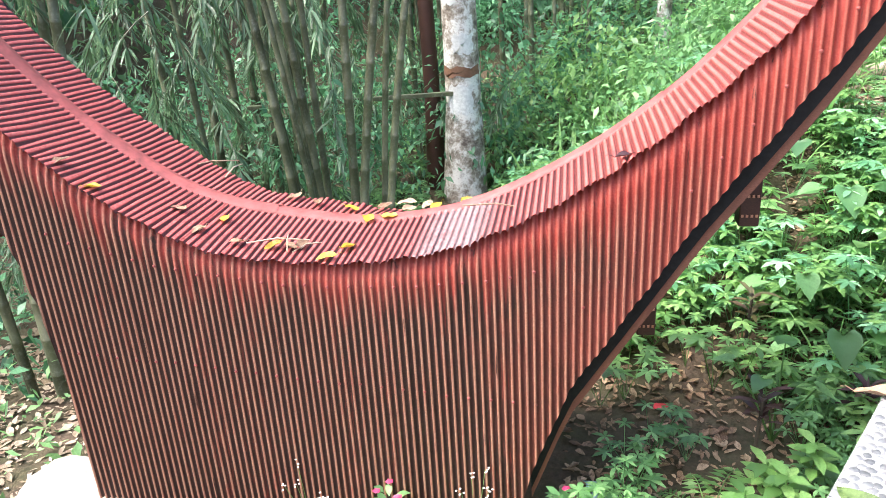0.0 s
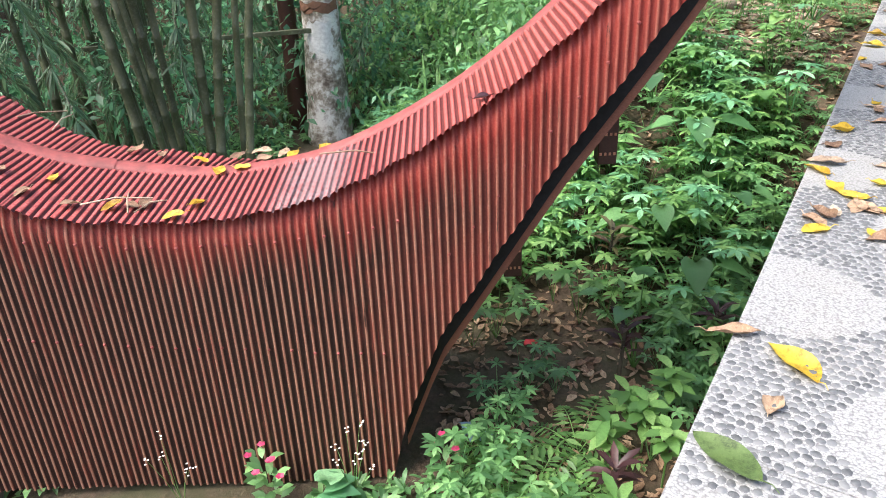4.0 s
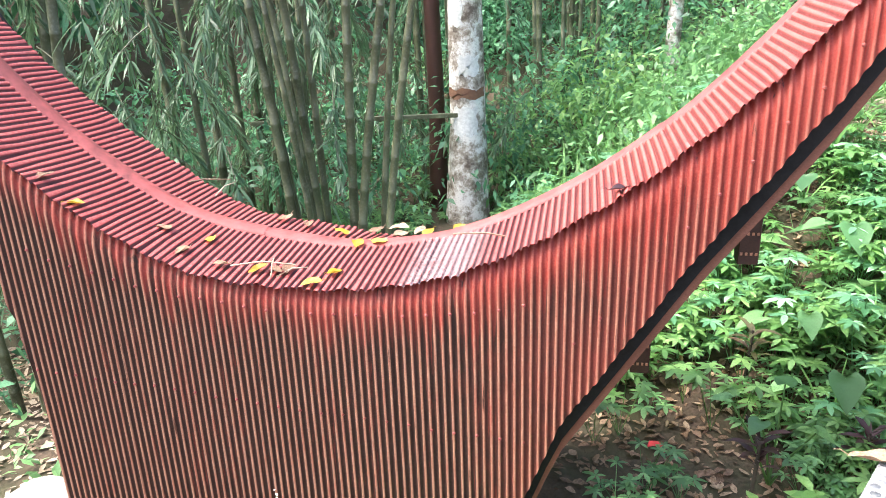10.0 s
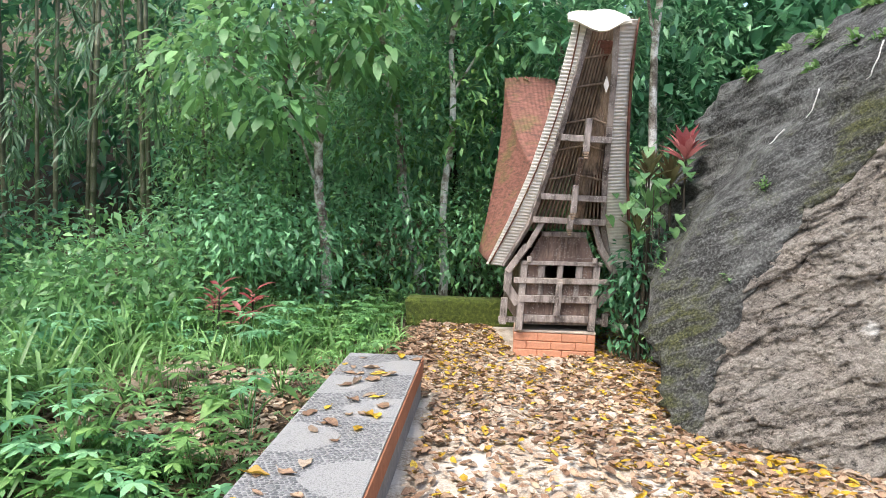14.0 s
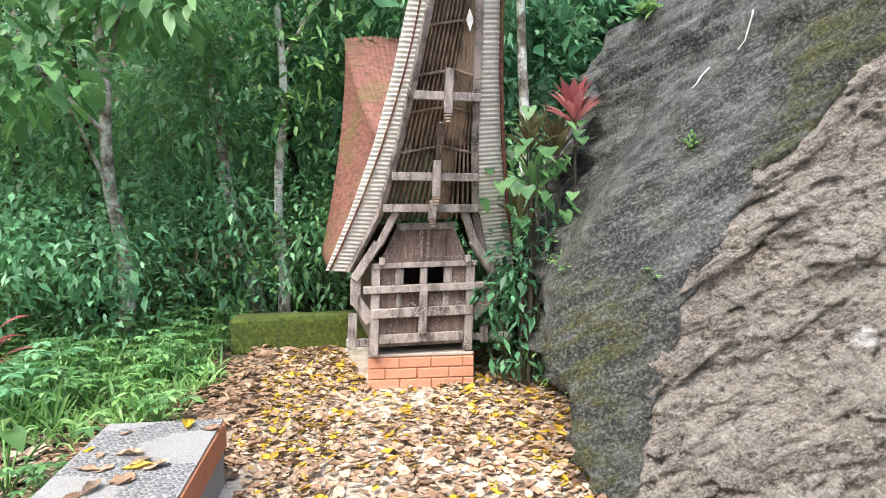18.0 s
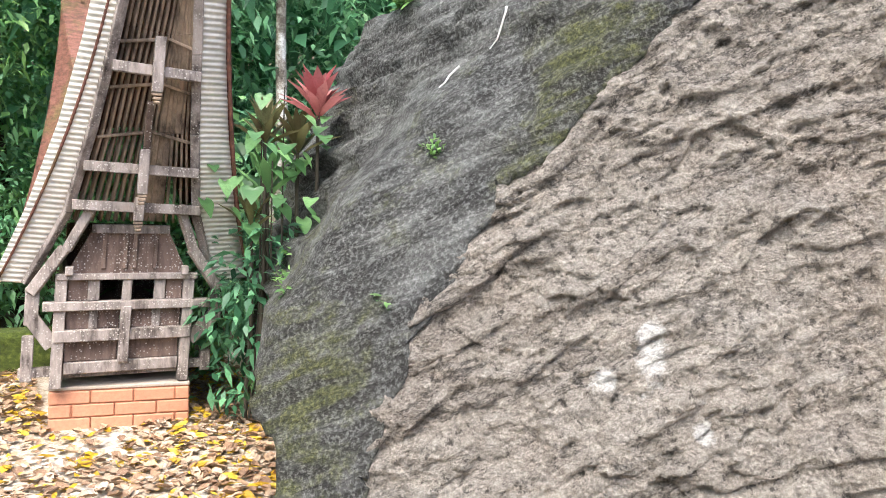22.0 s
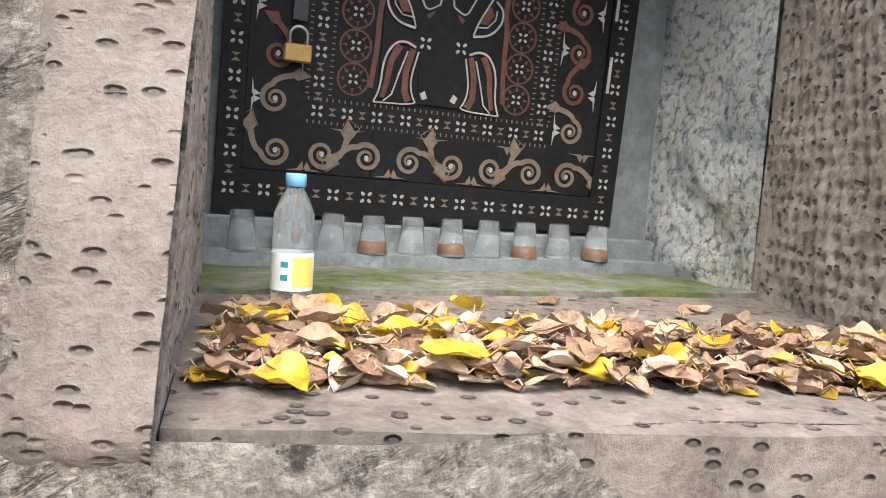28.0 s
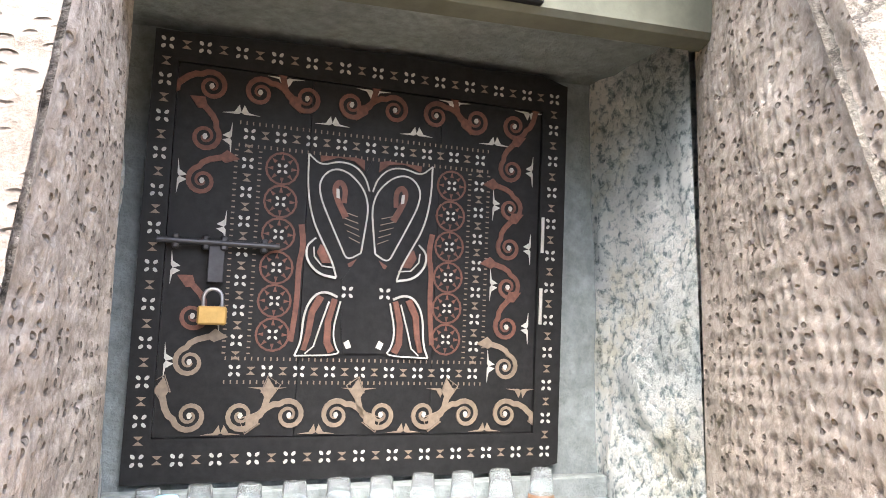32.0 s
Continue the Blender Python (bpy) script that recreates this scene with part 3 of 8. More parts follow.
def build_red_roof():
    t = thing("bier_roof", "red-painted boat-shaped corrugated steel roof with mouldy black streaks and painted groove shade", "roof")
    joints = [-2.43, -1.9, -1.13, -0.36, 0.22, 0.78, 1.35, 1.9, TIP]
    for sgn in (1, -1):
        def edge(s):
            return roof_edge(s) if sgn > 0 else far_edge(s)

        for k, (a, b) in enumerate(zip(joints, joints[1:])):
            lift = 0.0035 * (k % 2)
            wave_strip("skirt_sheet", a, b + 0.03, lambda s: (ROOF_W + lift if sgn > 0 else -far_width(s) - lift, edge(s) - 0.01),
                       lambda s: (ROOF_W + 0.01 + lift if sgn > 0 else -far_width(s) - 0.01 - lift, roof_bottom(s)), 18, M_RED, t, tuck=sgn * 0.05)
        cuts = [-2.43, -1.6, -0.8, 0.0, 0.36, 0.9, 1.7, TIP + 0.02]
        for k, (a, b) in enumerate(zip(cuts, cuts[1:])):
            lift = 0.004 * (k % 2)
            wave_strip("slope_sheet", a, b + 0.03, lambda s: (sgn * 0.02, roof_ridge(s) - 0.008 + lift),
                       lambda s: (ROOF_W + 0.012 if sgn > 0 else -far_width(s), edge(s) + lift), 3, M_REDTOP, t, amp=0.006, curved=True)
    # ridge cap: a folded strip in lapped lengths
    caps = [-2.43, -1.5, -0.55, 0.45, 1.35, TIP + 0.01]
    for k, (a, b) in enumerate(zip(caps, caps[1:])):
        vs, fs = [], []
        for i in range(25):
            s = a + (b + 0.04 - a) * i / 24
            z = roof_ridge(s) + 0.005 * (k % 2)
            for n, dz in ((0.06, -0.014), (0.055, -0.002), (0.028, 0.006), (0, 0.016), (-0.028, 0.006), (-0.055, -0.002), (-0.06, -0.014)):
                vs.append(at_roof(s, n, z + dz + 0.003 * math.sin(s * 9)))
        for i in range(24):
            for j in range(6):
                fs.append((i * 7 + j, i * 7 + j + 1, (i + 1) * 7 + j + 1, (i + 1) * 7 + j))
        mesh_object("ridge_cap", vs, fs, M_RIDGE, t, "folded red ridge cap", smooth=True)
    # nails in rows
    nail = bmesh.new()
    bmesh.ops.create_cone(nail, cap_ends=True, segments=8, radius1=0.0085, radius2=0.004, depth=0.007)
    me = bpy.data.meshes.new("nail")
    nail.to_mesh(me)
    nail.free()
    me.materials.append(M_NAIL)
    rng = random.Random(4)
    for row in range(3):
        s = -1.55
        while s < TIP - 0.05:
            z = (-0.57 - 0.09 * s, -0.06 + 0.12 * s * s, 0.0)[row]
            if row == 0 and s > 0.85 or row == 1 and not -1.5 < s < 0.9:
                s += 3 * PITCH
                continue
            if row == 2:
                z = (roof_fold(s) * 0.42 + roof_bottom(s) * 0.58) if s > 0.95 else None
            if z is not None:
                o = new("nail", me)
                o.parent = t
                r = RN
                o.matrix_local = Matrix.Translation(at_roof(s, ROOF_W + 0.016, z + rng.uniform(-0.008, 0.008))) @ r.to_track_quat("Z", "Y").to_matrix().to_4x4()
            s += 3 * PITCH
    # black edge boards and brown lower boards under the rising ends
    for sgn in (1, -1):
        for a, b in ((0.8, 1.6), (1.6, TIP + 0.02), (-1.75, -2.4)):
            for name, mat, d0, d1, off in (("edge_board", M_BLACK, 0.0, 0.13, 0.03), ("lower_board", M_LOWBOARD, 0.12, 0.2, 0.05)):
                vs, fs = [], []
                for i in range(13):
                    s = a + (b - a) * i / 12
                    z = roof_bottom(s) + 0.02
                    for dn, dz in ((0, 0), (0, -1), (-0.025, -1), (-0.025, 0)):
                        vs.append(at_roof(s, sgn * (ROOF_W - off + dn), z - d0 + dz * (d1 - d0)))
                for i in range(12):
                    for j in range(4):
                        fs.append((i * 4 + j, i * 4 + (j + 1) % 4, (i + 1) * 4 + (j + 1) % 4, (i + 1) * 4 + j))
                fs += [(0, 1, 2, 3), (48, 51, 50, 49)]
                mesh_object(name, vs, fs, mat, t, "black painted board" if mat is M_BLACK else "brown board")
    # end: closed gable with painted crest board
    zf, zb = roof_fold(TIP), roof_bottom(TIP)
    vs = [at_roof(TIP, ROOF_W, zf), at_roof(TIP + 0.03, 0, zf + 0.12), at_roof(TIP, -ROOF_W, zf), at_roof(TIP, -ROOF_W, zb + 0.02), at_roof(TIP, ROOF_W, zb + 0.02)]
    o = mesh_object("end_panel", vs, [(0, 1, 2, 3, 4)], M_RED, t)
    o.modifiers.new("thick", "SOLIDIFY").thickness = 0.02
    vs = [at_roof(TIP + 0.025, n, z) for n, z in ((ROOF_W - 0.02, zb + 0.06), (ROOF_W - 0.12, zb - 0.02), (ROOF_W - 0.2, zb - 0.06), (ROOF_W - 0.28, zb - 0.16), (ROOF_W - 0.36, zb - 0.06),
          (0.05, zb - 0.1), (-0.25, zb - 0.06), (-ROOF_W + 0.05, zb - 0.1), (-ROOF_W + 0.02, zb + 0.06))]
    o = mesh_object("crest_board", vs, [tuple(range(9))], M_YELLOW, t, "ochre painted crest board")
    o.modifiers.new("thick", "SOLIDIFY").thickness = 0.02
    # carved legs of the bier under the right end
    for s, n, foot in ((1.755, 0.2, 0.115), (1.34, 0.2, -0.44), (1.755, -0.2, 0.115), (1.34, -0.2, -0.44)):
        x, y, _ = at_roof(s, n, 0)
        top = roof_bottom(s) + 0.05
        leg = beam("leg", (x, y, foot), (x, y, top), 0.085, 0.085, M_DARKWOOD, t, "dark carved wooden post", up=(RN.x, RN.y, 0))
        for k in range(2):
            z = foot + 0.05 + 0.09 * k
            bm = bmesh.new()
            for j in range(4):
                box_bm((0.01, 0.004, 0.012), Matrix.Translation((-0.03 + 0.02 * j, 0, 0)), 0, bm)
            o = part("carving", bm, M_ORANGE, leg, "orange dotted carving")
            o.matrix_local = Matrix.Translation((x, y, z)) @ Matrix(((RU.x, -RN.x, 0, 0), (RU.y, -RN.y, 0, 0), (0, 0, 1, 0), (0, 0, 0, 1))) @ Matrix.Translation((0, -0.0445, 0))
    for n in (0.2, -0.2):
        beam("rail", at_roof(0.3, n, -0.75), at_roof(2.1, n, roof_bottom(2.1) - 0.1), 0.06, 0.08, M_DARKWOOD, t, "dark timber rail", up=(0, 0, 1))
    fb = box_bm((0.75, 0.5, 0.3), None, 0.04)
    bmesh.ops.subdivide_edges(fb, edges=fb.edges[:], cuts=4, use_grid_fill=True)
    for v in fb.verts:
        v.co += v.co.normalized() * 0.035 * fbm(v.co.x * 5, v.co.y * 5, v.co.z * 5, 3)
    fb.transform(Matrix.Translation((-5.15, 0.14, -1.5)) @ Matrix.Rotation(0.4, 4, "Z"))
    part("footing", fb, M_FOOT, t, "pale weathered cement footing", smooth=True)
    # inner dark frame, added out of view so that light does not pass beneath
    beam("sill_beam", at_roof(-1.5, 0.45, -1.2), at_roof(0.7, 0.45, -1.2), 0.08, 0.1, M_DARKWOOD, t)
    beam("sill_beam", at_roof(-1.5, -0.45, -1.2), at_roof(0.7, -0.45, -1.2), 0.08, 0.1, M_DARKWOOD, t)


build_red_roof()

# ---- brown rock face with the burial niche ----
def border(z):
    """Left border of the cut face at height z."""
    pts = ((-1.0, -2.1), (0.31, -2.02), (0.66, -1.96), (0.84, -1.88), (1.13, -1.77), (1.49, -1.55), (1.83, -1.26), (4.0, 0.6))
    for (za, aa), (zb, ab) in zip(pts, pts[1:]):
        if z <= zb:
            return aa + (ab - aa) * (z - za) / (zb - za) + 0.05 * noise.noise((z * 4, 1.0, 2.0))
    return pts[-1][1]


def face_depth(a, z):
    """Recession of the face beyond its rounded upper-left border, and its relief."""
    line = border(z) - a
    d = -1.1 * max(0.0, line) ** 1.3
    d -= 0.6 * max(0.0, a - 2.2) ** 1.5
    # the dressed west margin of the niche stands proud
    d += (0.09 + 0.06 * (z - 1.05)) * smooth(-0.5, 0.08, a) * smooth(0.8, 0.4, a)
    # bedding ridges that rise to the right, broken by noise
    t = z - 0.45 * a
    r = 0.05 * fbm(a * 0.9, t * 3.0, 1.0, 3) + 0.022 * fbm(a * 2.6, t * 5.5, 7.0, 3)
    for fa, ft, h, seed in ((3.2, 5.5, 0.05, 1.0), (8.0, 13.0, 0.028, 4.0), (19.0, 27.0, 0.013, 8.0)):
        q = Vector((a * fa + 0.5 * noise.noise((a * 3, t * 4, seed)), t * ft, seed))
        c = noise.voronoi(q)[1][0]
        o = q - c
        r += h * (0.6 * noise.noise(c * 2.7) + 0.55 * o.x * noise.noise(c * 1.9 + Vector((5, 0, 0))) + 0.55 * o.y * noise.noise(c * 2.1 + Vector((0, 7, 0))))
    # broken beds: each lips out over the one below
    for ft, h, seed in ((4.2, 0.05, 2.0), (9.5, 0.034, 6.0), (23.0, 0.017, 12.0)):
        q = t * ft + 1.6 * noise.noise((a * ft * 0.3, t * ft * 0.35, seed)) + 0.5 * noise.noise((a * ft * 0.9, t * ft, seed + 3))
        fr = q - math.floor(q)
        r += h * (1 - fr) * min(1.0, fr / 0.12) * max(0.0, 0.35 + 1.2 * noise.noise((a * ft * 0.35, math.floor(q) * 1.7, seed + 9)))
    r -= 0.05 * max(0.0, fbm(a * 1.5, t * 4.6, 11.0, 3) - 0.3)
    r -= 0.022 * abs(noise.noise((a * 11, t * 17, 9.0)))
    # crumbling grit
    r += 0.011 * fbm(a * 15, t * 20, 14.0, 3) - 0.008 * abs(noise.noise((a * 31, t * 37, 17.0)))
    return d, max(-0.16, min(0.16, r))


def build_face():
    a0, a1, z0, z1, st = -2.18, 3.0, -0.15, 3.3, 0.0115
    na, nz = int((a1 - a0) / st), int((z1 - z0) / st)
    vs, fs = [], []
    L, R, B, T = NICHE
    for j in range(nz + 1):
        z = z0 + j * st
        for i in range(na + 1):
            a = a0 + i * st
            d, r = face_depth(a, z)
            # dressed margin round the niche
            gap = max(L - a, a - R, B - z, z - T)
            keep = max(0.22, smooth(0.08, 0.2, gap)) * smooth(0.0, 0.03, gap) if not (z > T) else 1.0
            vs.append(face_point(a, z, d + r * keep - 0.003 * (1 - keep)))
    w = na + 1
    for j in range(nz):
        zc = z0 + (j + 0.5) * st
        for i in range(na):
            ac = a0 + (i + 0.5) * st
            if L < ac < R and B < zc < T:
                continue
            fs.append((j * w + i, j * w + i + 1, (j + 1) * w + i + 1, (j + 1) * w + i))
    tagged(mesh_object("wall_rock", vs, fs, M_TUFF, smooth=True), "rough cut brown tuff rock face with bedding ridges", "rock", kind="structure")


build_face()


def build_boulder():
    bm = bmesh.new()
    bmesh.ops.create_icosphere(bm, subdivisions=7, radius=1.0)
    c, r = Vector((4.6, 6.4, 0.5)), Vector((2.44, 2.55, 2.6))
    for v in bm.verts:
        d = v.co.normalized()
        q = (abs(d.x) ** 2.9 + abs(d.y) ** 2.9 + abs(d.z) ** 2.9) ** (-1 / 2.9)
        p = Vector((d.x * r.x * q, d.y * r.y * q, d.z * r.z * q)) + c
        along_b = 0.94 * p.x - 0.33 * p.y
        t = p.z - 0.5 * along_b
        k = 0.07 * fbm(p.x * 0.7, p.y * 0.7, p.z * 0.9, 3) + 0.055 * fbm(along_b * 0.5, p.y * 0.5, t * 3.4, 3)
        k += 0.1 * (0.35 - abs(noise.noise((along_b * 0.6, 3.0, t * 3.6)))) + 0.034 * fbm(along_b * 3, p.y * 3, t * 9, 3)
        q = Vector((along_b * 3.5, p.y * 2.5, t * 7))
        cell = noise.voronoi(q)[1][0]
        k += 0.035 * noise.noise(cell * 2.3) + 0.02 * (q - cell).z * noise.noise(cell * 1.7)
        for ft, hh, seed in ((4.6, 0.15, 2.0), (10.0, 0.1, 6.0)):
            w = t * ft + 1.5 * noise.noise((along_b * ft * 0.22, p.y * 0.8, t * ft * 0.3 + seed))
            fr = w - math.floor(w)
            k += hh * (1 - fr) * min(1.0, fr / 0.15) * max(0.0, 0.45 + 1.1 * noise.noise((along_b * ft * 0.2, math.floor(w) * 1.7, seed)))
        k += 0.045 * (0.3 - abs(noise.noise((along_b * 1.1, 5.0, t * 8.5)))) + 0.022 * fbm(along_b * 5, p.y * 4, t * 16, 2)
        p += d * max(-0.2, min(0.2, k))
        # the west flank leans back above head height
        p.x += smooth(c.x - 0.4, c.x - 2.0, p.x) * along(p.z, ((0.85, 0.0), (1.46, 0.2), (2.1, 0.33), (2.6, 0.2)))
        # split away where the brown face and the niche were cut
        a, z = FA.dot(p), p.z
        line = border(z) - a
        gone = FN.dot(p) + 5.2 + 0.37 * (z - 0.8)
        if line > 0 and z < 3.2:
            lim, low = 0.02 + 0.3 * line, 0.015 - 0.35 * line
            if line < 1.1 and low - 0.8 < gone < low:
                p += FN * (low - gone) * (1 - smooth(0.6, 1.1, line))
        else:
            lim = -0.12 if a < -0.3 else -1.9
        if gone > lim and z < 3.4:
            p -= FN * (gone - lim)
        v.co = p
    o = part("boulder", bm, M_BOULDER, None, "large grey boulder with lichen bands and yellow-green moss", smooth=True)
    tagged(o, category="boulder")


build_boulder()

# ---- niche: recess, sill, plaster, lintel and door ----
def mat_plaster():
    m = Nodes("limewashed_rock", 0.9)
    a, b, f = m.noise(4, 5, 0.7), m.noise(44, 7, 0.78), m.noise(120, 5, 0.75)
    cell = m.voronoi(52, "F1", stretch=(1, 1, 0.8))
    lump = m.math("SUBTRACT", m.math("ADD", m.math("MULTIPLY", b, 1.1), m.math("MULTIPLY", f, 0.35)), m.math("MULTIPLY", cell, 0.3))
    c = m.ramp(lump, [(0.38, (0.17, 0.22, 0.23)), (0.48, (0.46, 0.52, 0.52)), (0.58, (0.82, 0.83, 0.8))])
    c = m.mix(m.ramp(a, [(0.52, 0.0), (0.64, 0.6)]), c, m.ramp(lump, [(0.44, (0.2, 0.18, 0.11)), (0.6, (0.66, 0.61, 0.46))]))
    c = m.mix(m.ramp(m.noise(1.9, 4), [(0.5, 0.0), (0.62, 0.7)]), c, m.ramp(lump, [(0.44, (0.09, 0.12, 0.13)), (0.6, (0.34, 0.4, 0.41))]))
    m.color(c)
    m.bump(lump, 1.0, 0.03)
    return m.mat


def mat_sill():
    m = Nodes("mossy_cement_sill", 0.95)
    a, b = m.noise(30, 6, 0.7), m.noise(5, 4, 0.65)
    c = m.ramp(a, [(0.3, (0.05, 0.05, 0.042)), (0.55, (0.17, 0.165, 0.145)), (0.75, (0.32, 0.31, 0.28))])
    m.color(m.mix(m.ramp(m.math("ADD", b, m.math("MULTIPLY", m.math("SUBTRACT", a, 0.5), 0.5)), [(0.45, 0.0), (0.56, 0.9)]), c, m.ramp(a, [(0.35, (0.026, 0.042, 0.006)), (0.65, (0.095, 0.135, 0.024))])))
    m.bump(a, 0.7, 0.01)
    return m.mat


M_PLASTER, M_SILL = mat_plaster(), mat_sill()
M_GREYPL = simple("grey_cement_render", (0.2, 0.225, 0.225), 0.9, 0.45, 26, bump=0.9, dist=0.012)
M_LINTEL = simple("green_stained_cement", (0.13, 0.135, 0.105), 0.9, 0.45, 10, bump=0.6)
M_CREAM = simple("bone_white_paint", (0.42, 0.41, 0.37), 0.7, 0.35, 60)
M_RUSSET = simple("russet_carved_wood", (0.125, 0.05, 0.033), 0.7, 0.5, 50)
M_TAN = simple("tan_carved_wood", (0.19, 0.145, 0.105), 0.6, 0.35, 50)
M_STEEL = simple("dull_steel", (0.35, 0.35, 0.36), 0.4, 0.25, 50, metal=0.8)
M_IRON = simple("dark_iron", (0.05, 0.05, 0.055), 0.5, 0.3, 50, metal=0.6)
M_BRASS = simple("brass", (0.42, 0.27, 0.09), 0.4, 0.2, 60, metal=0.5)


def rock_strip(name, p, q, z0, z1, mat, label, step=0.02, bumpy=0.006, pits=True, lean0=None, lean1=None, seed=0.0):
    """A wall of the recess from p to q (plan points), with tool marks as real pits."""
    p, q = Vector((*p, 0)), Vector((*q, 0))
    lean0, lean1 = Vector((*(lean0 or (0, 0)), 0)), Vector((*(lean1 or (0, 0)), 0))
    d = (q - p)
    n = Vector((d.y, -d.x, 0)).normalized()
    w, h = max(2, int(d.length / step)), max(2, int((z1 - z0) / step))
    vs = []
    for j in range(h + 1):
        f = j / h
        for i in range(w + 1):
            g = i / w
            v = p + d * g + (lean0 * (1 - g) + lean1 * g) * f
            z = z0 + (z1 - z0) * f
            k = bumpy * 2 * fbm(g * d.length * 3 + seed, z * 3, seed, 3)
            if pits:
                cu, cv = g * d.length / 0.042 + seed, z / 0.036
                for iu in (0, -1, 1):
                    for iv in (0, -1, 1):
                        hu, hv = math.floor(cu) + iu, math.floor(cv) + iv
                        rx = noise.noise((hu * 3.7, hv * 5.1, seed))
                        ry = noise.noise((hu * 5.3, hv * 2.9, seed + 4))
                        du, dv = cu - (hu + 0.5 + 0.45 * rx), cv - (hv + 0.5 + 0.45 * ry)
                        w2 = (du * 0.9 + dv * 0.5) ** 2 / 0.09 + (dv * 0.9 - du * 0.5) ** 2 / 0.025
                        if w2 < 4:
                            k -= 0.02 * math.exp(-w2 * 1.3) * (0.6 + rx)
            edge = min(1.0, i * (w - i) / max(1.0, w * 3.0), j * (h - j) / max(1.0, h * 3.0))
            edge = min(edge, max(0.0, min(i, w - i) * step - 0.025) / 0.03)
            v = v + n * k * edge
            vs.append((v.x, v.y, z))
    fs = [(j * (w + 1) + i, j * (w + 1) + i + 1, (j + 1) * (w + 1) + i + 1, (j + 1) * (w + 1) + i) for j in range(h) for i in range(w)]
    return tagged(mesh_object(name, vs, fs, mat, smooth=True), label, "wall", kind="structure")


OL, IL, DL = (3.621, 3.745), (4.13, 4.54), (4.24, 4.79)
OR, IR, DR = (4.40, 3.09), (5.14, 3.79), (5.33, 4.17)
UP = (0.42, 0.48)
def build_margin():
    """A dressed band of the rock face along the west edge of the niche."""
    na, nz, vs = 16, 150, []
    for j in range(nz + 1):
        z = 1.0 + 1.74 * j / nz
        for i in range(na + 1):
            f = i / na
            a = 0.08 + 0.03 * noise.noise((z * 3, 4.0, 1.0)) + (0.166 - 0.03 * noise.noise((z * 3, 4.0, 1.0))) * f
            d, r = face_depth(a, z)
            k = 0.016 - 0.075 * (1 - min(1.0, f / 0.4)) ** 2 - 0.05 * (1 - min(1.0, (z - 1.0) / 0.06)) ** 2 + 0.006 * fbm(a * 14, z * 14, 3.0, 3) - 0.012 * max(0.0, noise.noise((a * 45, z * 38, 6.0)) - 0.25)
            vs.append(face_point(a, z, d + k))
    w = na + 1
    fs = [(j * w + i, j * w + i + 1, (j + 1) * w + i + 1, (j + 1) * w + i) for j in range(nz) for i in range(na)]
    tagged(mesh_object("wall_niche_margin", vs, fs, M_MARGIN, smooth=True), "dressed pale band of rock along the niche", "wall", kind="structure")


build_margin()
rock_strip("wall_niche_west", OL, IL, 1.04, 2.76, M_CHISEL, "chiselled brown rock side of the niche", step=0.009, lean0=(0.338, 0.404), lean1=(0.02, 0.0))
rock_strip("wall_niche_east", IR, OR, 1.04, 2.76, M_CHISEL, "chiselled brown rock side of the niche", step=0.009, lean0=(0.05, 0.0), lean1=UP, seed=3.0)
rock_strip("wall_plaster_west", IL, DL, 1.04, 2.4, M_PLASTER, "limewashed grey jamb beside the carved door", bumpy=0.01)
rock_strip("wall_plaster_east", DR, IR, 1.04, 2.4, M_PLASTER, "rough limewashed jamb, white and blue-grey", step=0.013, bumpy=0.018, seed=5.0, lean1=(0.04, 0.02))
rock_strip("wall_plaster_return", (5.2, 4.235), DR, 1.04, 2.4, M_GREYPL, "grey rendered return beside the door", bumpy=0.006, pits=False)


def quad_slab(name, pts, z0, z1, mat, label, cat="sill", step=0.04, rough=0.004):
    """A slab over a four-cornered plan, top face subdivided and uneven."""
    a, b, c, d = (Vector((*p, 0)) for p in pts)
    n = max(4, int(max((b - a).length, (d - a).length) / step))
    vs, fs = [], []
    for j in range(n + 1):
        for i in range(n + 1):
            u, v = i / n, j / n
            p = (a * (1 - u) + b * u) * (1 - v) + (d * (1 - u) + c * u) * v
            vs.append((p.x, p.y, z1 + rough * 2 * fbm(p.x * 6, p.y * 6, z1, 3)))
    w = n + 1
    fs = [(j * w + i, j * w + i + 1, (j + 1) * w + i + 1, (j + 1) * w + i) for j in range(n) for i in range(n)]
    rim = [i for i in range(w)] + [j * w + n for j in range(1, w)] + [n * w + i for i in range(n - 1, -1, -1)] + [j * w for j in range(n - 1, 0, -1)]
    base = len(vs)
    vs += [(vs[i][0], vs[i][1], z0) for i in rim]
    for k in range(len(rim)):
        m = (k + 1) % len(rim)
        fs.append((rim[k], base + k, base + m, rim[m]))
    return tagged(mesh_object(name, vs, fs, mat, smooth=False), label, cat, kind="structure")


rock_strip("wall_niche_corner", (5.36, 4.25), (5.3, 3.5), 1.04, 2.8, M_PLASTER, "limewashed rock in the inner corner of the niche", pits=False)
quad_slab("floor_niche", ((3.64, 3.77), (4.43, 3.125), (5.2, 3.86), (4.14, 4.56)), 0.9, 1.045, M_NICHEFLOOR, "chiselled rock floor of the niche", "floor", rough=0.0012)
quad_slab("floor_sill", ((4.02, 4.36), (5.2, 3.72), (5.42, 4.2), (4.2, 4.84)), 1.0, 1.056, M_SILL, "cement sill green with moss", "sill")
quad_slab("floor_step", ((4.15, 4.66), (5.3, 4.0), (5.36, 4.12), (4.22, 4.77)), 1.03, 1.085, M_GREYPL, "grey cement step under the carved door", "step")
beam("trim_kerb", (4.23, 4.745, 1.115), (5.3, 4.135, 1.095), 0.05, 0.085, M_GREYPL)
